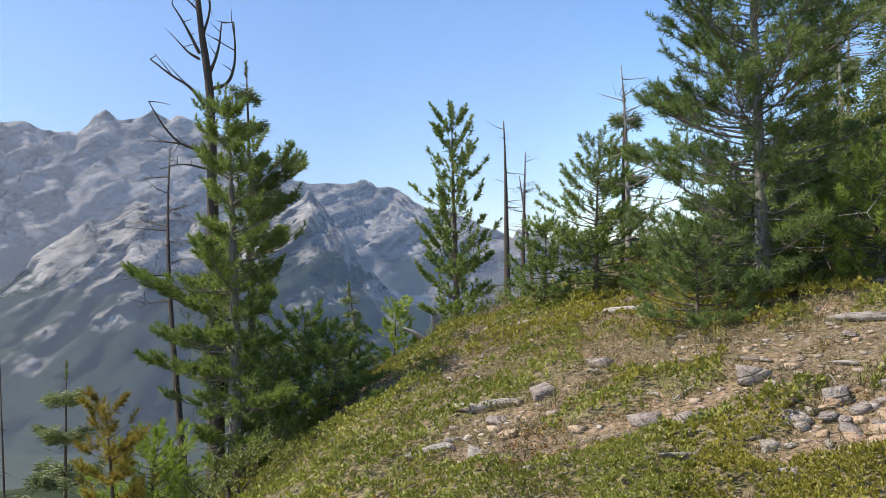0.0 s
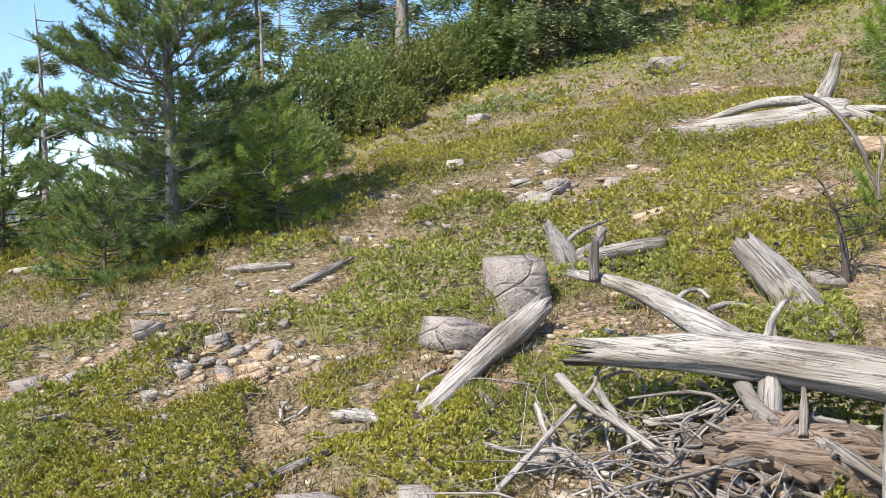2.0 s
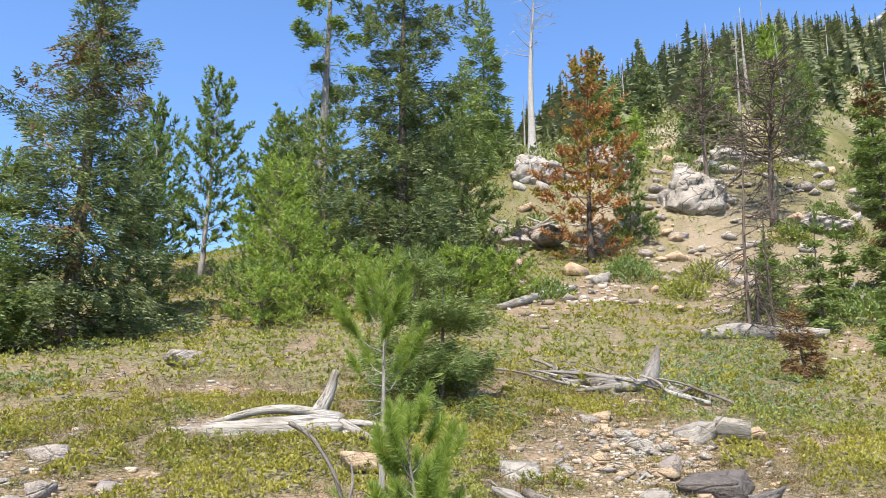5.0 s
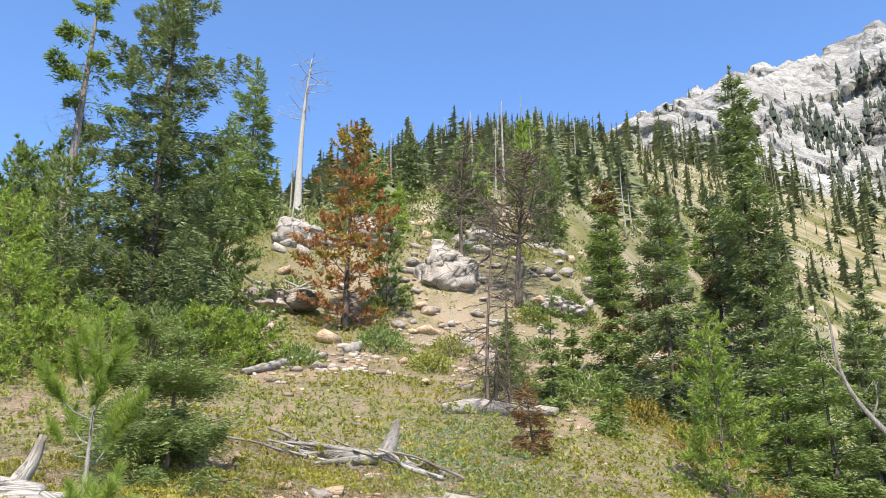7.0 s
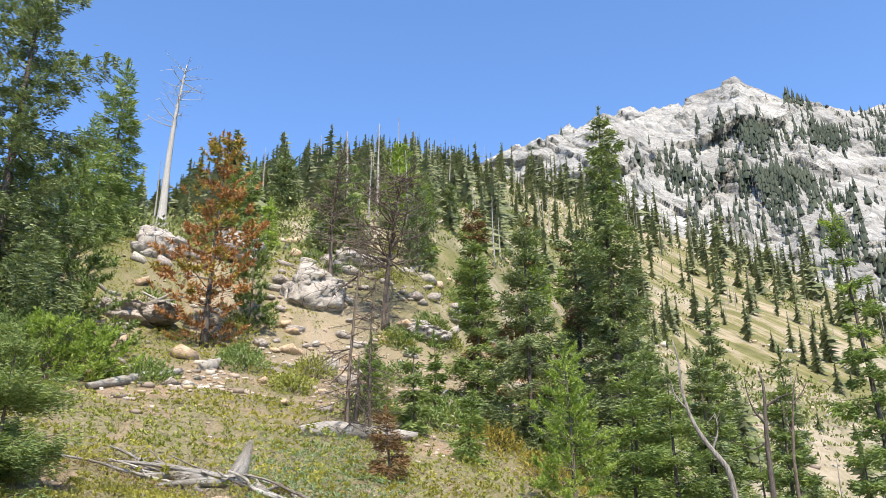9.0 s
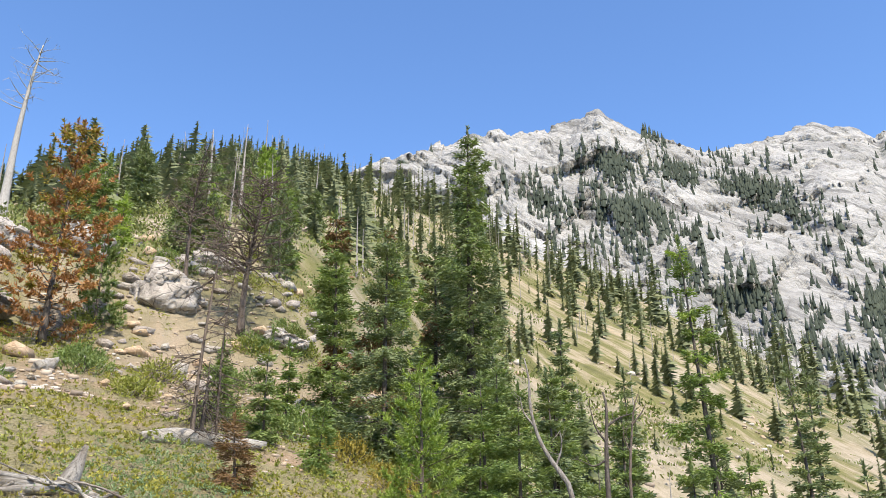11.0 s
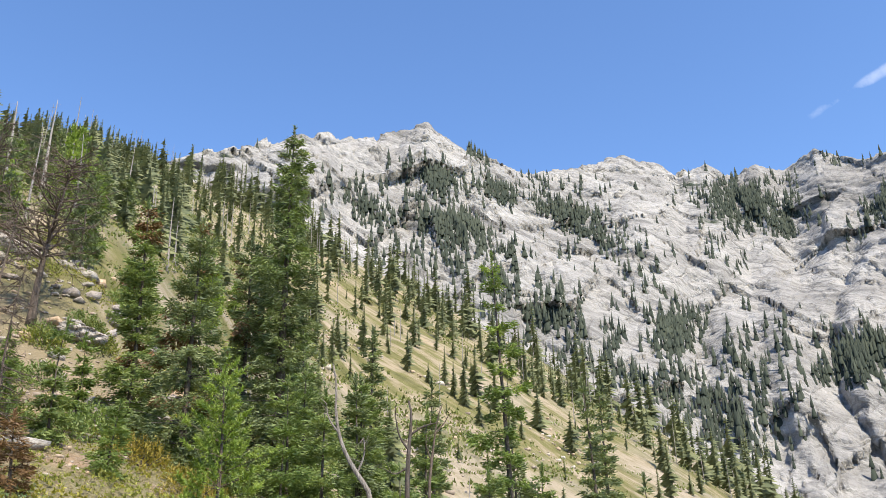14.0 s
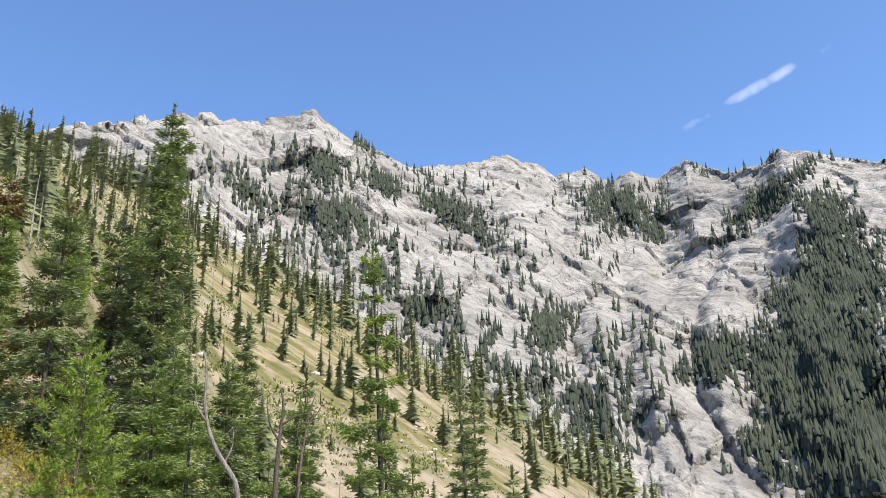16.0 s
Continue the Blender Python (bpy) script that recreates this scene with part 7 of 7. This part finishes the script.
# grey boughs round the root stump farther up
for i in range(22):
    cx, cy = 10.75 + rw.normal(0, 0.28), 2.65 + rw.normal(0, 0.55)
    wt, wl_ = rw.uniform(0.9, 2.2), rw.uniform(0.4, 1.3)
    ts = np.linspace(-0.5, 0.5, 5)
    px, py = cx + math.cos(wt) * wl_ * ts + rw.normal(0, 0.10, 5), cy + math.sin(wt) * wl_ * ts + rw.normal(0, 0.10, 5)
    pz = ground(px, py) + 0.03 + rw.uniform(0.0, 0.22) * np.linspace(0, 1, 5) + np.abs(rw.normal(0, 0.03, 5))
    wd = rw.uniform(0.010, 0.028)
    log("dead_branch", [(px[k], py[k], pz[k]) for k in range(5)], [wd, wd, wd * 0.8, wd * 0.5], (WOOD_GREY, WOOD_DARK, WOOD_SILVER)[i % 3], 1520 + i, "crooked grey bough beside the root stump", "branch", (), 7, 12, 0.2, 0.01, "boughs round the root stump")

# the jumble of roots and sticks under the fallen log
for i in range(46):
    cx, cy = 2.35 + rw.normal(0, 0.28), 2.05 + rw.normal(0, 0.42)
    wt, wl_ = rw.uniform(0, 6.28), rw.uniform(0.22, 0.75)
    n = 5
    ts = np.linspace(-0.5, 0.5, n)
    px, py = cx + math.cos(wt) * wl_ * ts + rw.normal(0, 0.045, n), cy + math.sin(wt) * wl_ * ts + rw.normal(0, 0.045, n)
    pz = ground(px, py) + 0.015 + rw.uniform(0.0, 0.16) * np.linspace(0, 1, n) + np.abs(rw.normal(0, 0.02, n))
    wd = rw.uniform(0.005, 0.015)
    log("stick", [(px[k], py[k], pz[k]) for k in range(n)], [wd, wd, wd * 0.8, wd * 0.5], (WOOD_SILVER, WOOD_GREY, WOOD_GREY, WOOD_DARK)[i % 4], 1450 + i, "crooked grey stick in the jumble under the log", "stick", (), 7, 12, 0.2, 0.01, "jumble of sticks under the log")


def rotten_mass(x, y, seed, long=0.30, wide=0.16, tall=0.16, count=60):
    """A collapsed rotten trunk: a lumpy core under split, crumbling slabs of wood."""
    rng = np.random.RandomState(seed)
    thing = empty("rotten_stump", x, y, gz(x, y), 0, "crumbling grey-brown rotten root plate", "stump")
    core, cf = CRAGS[seed % len(CRAGS)]
    ob = part("core", fast_mesh("core", core * np.array([long * 0.95, wide * 0.9, tall * 0.62]), [cf]), WOOD_ROT, thing, "brown crumbling rotten core")
    ob.matrix_basis = pose(0, 0, tall * 0.25, 0, 0, -62)
    for i in range(count):
        v, f = BLOCKS[rng.randint(len(BLOCKS))]
        s = np.array([rng.uniform(0.025, 0.10), rng.uniform(0.008, 0.026), rng.uniform(0.006, 0.018)])
        p, q = rng.normal(0, 0.55) * long, rng.normal(0, 0.6) * wide
        top = tall * 0.85 * max(0.1, 1 - 0.35 * (p / long) ** 2 - 0.45 * (q / wide) ** 2) * rng.uniform(0.45, 1.1)
        a = radians(-62)
        ob = part("chunk", fast_mesh("chunk", v * s, [f]), (WOOD_ROT, WOOD_GREY, WOOD_DARK, WOOD_GREY, WOOD_ROT, WOOD_DARK)[i % 6], thing)
        ob.matrix_basis = pose(p * math.cos(a) - q * math.sin(a), p * math.sin(a) + q * math.cos(a), top, rng.uniform(-50, 50), rng.uniform(-40, 40), rng.normal(-62, 40))
    return thing


rotten_mass(2.38, 1.98, 1030, 0.34, 0.18, 0.24, 130)
rotten_mass(2.62, 1.70, 1031, 0.26, 0.16, 0.18)
rotten_mass(2.20, 2.20, 1033, 0.20, 0.12, 0.10, 40)

# ---------------------------------------------------------------- turf, gravel, litter
def scatter(rng, n, r0, r1, a0, a1):
    az = np.radians(rng.uniform(a0, a1, n))
    r = np.sqrt(rng.uniform(r0 * r0, r1 * r1, n))
    return r * np.sin(az), r * np.cos(az)


def cover(name, mat, n, r0, r1, a0, a1, want, leaf, wide, per, seed, label, category, rise=0.10, upright=0.8, quads=True):
    """A mat of small leaves on short sprigs."""
    rng = np.random.RandomState(seed)
    x, y = scatter(rng, n, r0, r1, a0, a1)
    k = want(x, y, rng)
    x, y = x[k], y[k]
    mound = 0.012 + smooth(-0.01, 0.05, turf(x, y)) * rise * (0.25 + 2.3 * np.clip(fbm(x / 0.38, y / 0.38, 3, 161) - 0.32, 0, 1))
    z = ground(x, y) + mound * rng.uniform(0.45, 1.0, len(x))
    p = np.repeat(np.stack([x, y, z], 1), per, 0)
    m = len(p)
    w = np.stack([rng.normal(0, 1, m), rng.normal(0, 1, m), np.abs(rng.normal(0, 1, m)) * upright + 0.05], 1)
    p = p + unit(w) * leaf * rng.uniform(0, 0.9, m)[:, None]
    b = Build()
    ln = leaf * rng.uniform(0.7, 1.3, m)
    if quads:
        b.leaves(p, w, rng.normal(size=(m, 3)) * 0.6 + np.array([0, 0, 1.0]), ln, ln * wide)
    else:
        b.blades(p, w, ln, ln * wide, rng)
    return tagged(part(name, b.mesh(name), mat), label, category, kind="stuff")


def kind_noise(x, y):
    return fbm(x / 1.7, y / 1.7, 3, 131)


is_a = lambda x, y, g: (turf(x, y) > 0.0) & (kind_noise(x, y) < 0.53)
is_b = lambda x, y, g: (turf(x, y) > -0.01) & (kind_noise(x, y) >= 0.50)
is_rust = lambda x, y, g: (np.abs(turf(x, y)) < 0.10) & (fbm(x / 0.6, y / 0.6, 3, 141) > 0.52)
is_dry = lambda x, y, g: (turf(x, y) > -0.13) & ((turf(x, y) < 0.02) | (fbm(x / 0.5, y / 0.5, 3, 145) > 0.58))
is_sage = lambda x, y, g: (((x - 7.4) / 0.8) ** 2 + ((y - 9.6) / 0.7) ** 2 + g.normal(0, 0.2, len(x)) < 1) | (((x - 12.3) / 3.4) ** 2 + ((y - 1.2) / 1.5) ** 2 + g.normal(0, 0.3, len(x)) < 0.6)

cover("ground_cover", MAT_LEAF, 40000, 2.4, 5.2, -32, 92, is_a, 0.016, 0.38, 11, 1101, "glossy yellow-green bearberry mat", "ground cover", 0.10, 1.7, quads=False)
cover("ground_cover", MAT_LEAF_B, 36000, 2.4, 5.2, -32, 92, is_b, 0.018, 0.28, 11, 1102, "yellow-green creeping juniper mat", "ground cover", 0.14, 1.7, quads=False)
cover("ground_cover", MAT_LEAF, 50000, 5.2, 10.5, -25, 96, is_a, 0.027, 0.40, 6, 1103, "glossy yellow-green bearberry mat", "ground cover", 0.11, 1.7, quads=False)
cover("ground_cover", MAT_LEAF_B, 46000, 5.2, 10.5, -25, 96, is_b, 0.027, 0.36, 6, 1104, "yellow-green creeping juniper mat", "ground cover", 0.14, 1.7, quads=False)
cover("ground_cover", MAT_LEAF, 44000, 10.5, 34, 2, 112, is_a, 0.046, 0.36, 8, 1105, "glossy yellow-green bearberry mat", "ground cover", 0.16, 1.3, quads=False)
cover("ground_cover", MAT_LEAF_B, 44000, 10.5, 34, 2, 112, is_b, 0.046, 0.36, 8, 1106, "yellow-green creeping juniper mat", "ground cover", 0.18, 1.3, quads=False)
cover("ground_cover", MAT_RUST, 38000, 2.4, 12, -30, 96, is_rust, 0.022, 0.30, 4, 1107, "rust-red turning leaves in the turf", "ground cover", 0.05)
cover("dry_heather", MAT_DRY, 60000, 2.4, 12, -30, 96, is_dry, 0.040, 0.085, 5, 1108, "dry brown heather and dead stalks", "ground cover", 0.08, 1.6, False)
cover("dry_heather", MAT_DRY, 30000, 12, 34, 2, 112, is_dry, 0.07, 0.09, 4, 1109, "dry brown heather and dead stalks", "ground cover", 0.06, 1.0, False)
cover("juniper_mat", SAGE, 30000, 8, 17, 30, 92, is_sage, 0.035, 0.25, 5, 1110, "blue-green juniper mat", "ground cover", 0.14)


cover("ground_cover", MAT_LEAF, 22000, 0.5, 2.4, -32, 328, is_a, 0.022, 0.36, 4, 1113, "glossy yellow-green bearberry mat", "ground cover", 0.08, quads=False)
cover("ground_cover", MAT_LEAF_B, 9000, 2.4, 7.0, 92, 328, is_b, 0.045, 0.36, 3, 1114, "yellow-green creeping juniper mat", "ground cover", 0.10, quads=False)
cover("ground_cover", MAT_LEAF, 9000, 2.4, 7.0, 92, 328, is_a, 0.045, 0.36, 3, 1115, "glossy yellow-green bearberry mat", "ground cover", 0.10, quads=False)
is_bare = lambda x, y, g: turf(x, y) < 0.03
cover("leaf_litter", MAT_DRY, 45000, 2.4, 9, -30, 96, is_bare, 0.055, 0.05, 2, 1111, "brown needle litter and dry stalks on the soil", "litter", 0.02, 0.12, False)
cover("leaf_litter", GRASS, 14000, 2.4, 9, -30, 96, is_bare, 0.08, 0.025, 2, 1112, "bleached straw on the soil", "litter", 0.02, 0.2, False)


def grass():
    rng = np.random.RandomState(1120)
    b = Build()
    x, y = scatter(rng, 900, 2.6, 16, -26, 96)
    k = (turf(x, y) > -0.08) & (fbm(x / 1.5, y / 1.5, 2, 151) > 0.46)
    for px, py in zip(x[k], y[k]):
        n = rng.randint(6, 16)
        p = np.repeat(np.array([[px, py, gz(px, py)]]), n, 0) + rng.normal(0, 0.012, (n, 3)) * np.array([1, 1, 0])
        w = np.stack([rng.normal(0, 0.38, n), rng.normal(0, 0.38, n), np.ones(n)], 1)
        b.blades(p, w, rng.uniform(0.08, 0.24, n), 0.0028, rng)
    for px, py, s in ((4.55, 2.62, 0.30), (3.55, 1.75, 0.34), (3.40, 2.75, 0.30), (4.2, 2.2, 0.2), (1.9, 4.6, 0.25)):
        n = 26
        p = np.repeat(np.array([[px, py, gz(px, py)]]), n, 0)
        w = np.stack([rng.normal(0, 0.42, n), rng.normal(0, 0.42, n), np.ones(n)], 1)
        b.blades(p, w, rng.uniform(0.5, 1.1, n) * s, 0.0045, rng)
    return b.mesh("grass")


tagged(part("grass", grass(), GRASS), "thin dry-tipped grass tufts", "grass", kind="stuff")


def gravel():
    rng = np.random.RandomState(1130)
    b = Build()
    x, y = scatter(rng, 15000, 2.3, 13, -28, 96)
    x2, y2 = 8.0 + rng.normal(0, 1.3, 1500), 1.7 + rng.normal(0, 0.6, 1500)
    x3, y3 = scatter(rng, 5000, 13, 34, 60, 104)
    x, y = np.concatenate([x, x2, x3]), np.concatenate([y, y2, y3])
    k = turf(x, y) < -0.045
    x, y = x[k], y[k]
    z = ground(x, y)
    r = np.hypot(x, y)
    for i in range(len(x)):
        v, f = HULLS[rng.randint(24)]
        s = rng.uniform(0.008, 0.030) * (1 + (rng.rand() < 0.12)) * (1 if r[i] < 13 else 2.6)
        a = rng.uniform(0, 6.28)
        c, d = math.cos(a), math.sin(a)
        v = v * np.array([s, s * 0.8, s * 0.45])
        v = np.stack([v[:, 0] * c - v[:, 1] * d, v[:, 0] * d + v[:, 1] * c, v[:, 2]], 1) + np.array([x[i], y[i], z[i] + s * 0.15])
        b.add(v, f)
    return b.mesh("gravel")


tagged(part("gravel", gravel(), GRAVEL), "loose tan and grey gravel chips", "gravel", kind="stuff")


def litter():
    rng = np.random.RandomState(1140)
    b = Build()
    x, y = scatter(rng, 2600, 2.3, 12, -26, 96)
    k = turf(x, y) < 0.02
    for px, py in zip(x[k], y[k]):
        a, ln = rng.uniform(0, 6.28), rng.uniform(0.05, 0.22)
        t = np.linspace(-0.5, 0.5, 4)
        qx, qy = px + math.cos(a) * ln * t + rng.normal(0, 0.006, 4), py + math.sin(a) * ln * t + rng.normal(0, 0.006, 4)
        b.tube(np.stack([qx, qy, ground(qx, qy) + 0.012 + rng.uniform(0, 0.02)], 1), np.full(4, rng.uniform(0.0015, 0.004)), 3, 0, None, False)
    return b.mesh("twig_litter")


tagged(part("twig_litter", litter(), WOOD_SILVER), "bleached twigs and needles on the soil", "litter", kind="stuff")


def slope_stones():
    """Blocks and rubble over the open hillside farther up."""
    rng = np.random.RandomState(1150)
    b = Build()
    for _ in range(2600):
        az, r = rng.uniform(70, 126), math.sqrt(rng.uniform(30 ** 2, 130 ** 2))
        if r > np.interp(az, CREST_AZ, CREST_R):
            continue
        x, y = r * math.sin(radians(az)), r * math.cos(radians(az))
        if fbm(np.array([x / 9]), np.array([y / 9]), 3, 171)[0] < 0.48:
            continue
        v, f = HULLS[rng.randint(24)]
        s = rng.uniform(0.08, 0.22) * (1 + 0.7 * (rng.rand() < 0.06)) * (0.7 + r / 100)
        a = rng.uniform(0, 6.28)
        v = v * np.array([s, s * 0.8, s * 0.55])
        b.add(np.stack([v[:, 0] * math.cos(a) - v[:, 1] * math.sin(a), v[:, 0] * math.sin(a) + v[:, 1] * math.cos(a), v[:, 2]], 1) + np.array([x, y, gz(x, y) + s * 0.1]), f)
    return b.mesh("hillside_rubble")


tagged(part("hillside_rubble", slope_stones(), GRAVEL), "pale rubble strewn over the open hillside", "rubble", kind="stuff")
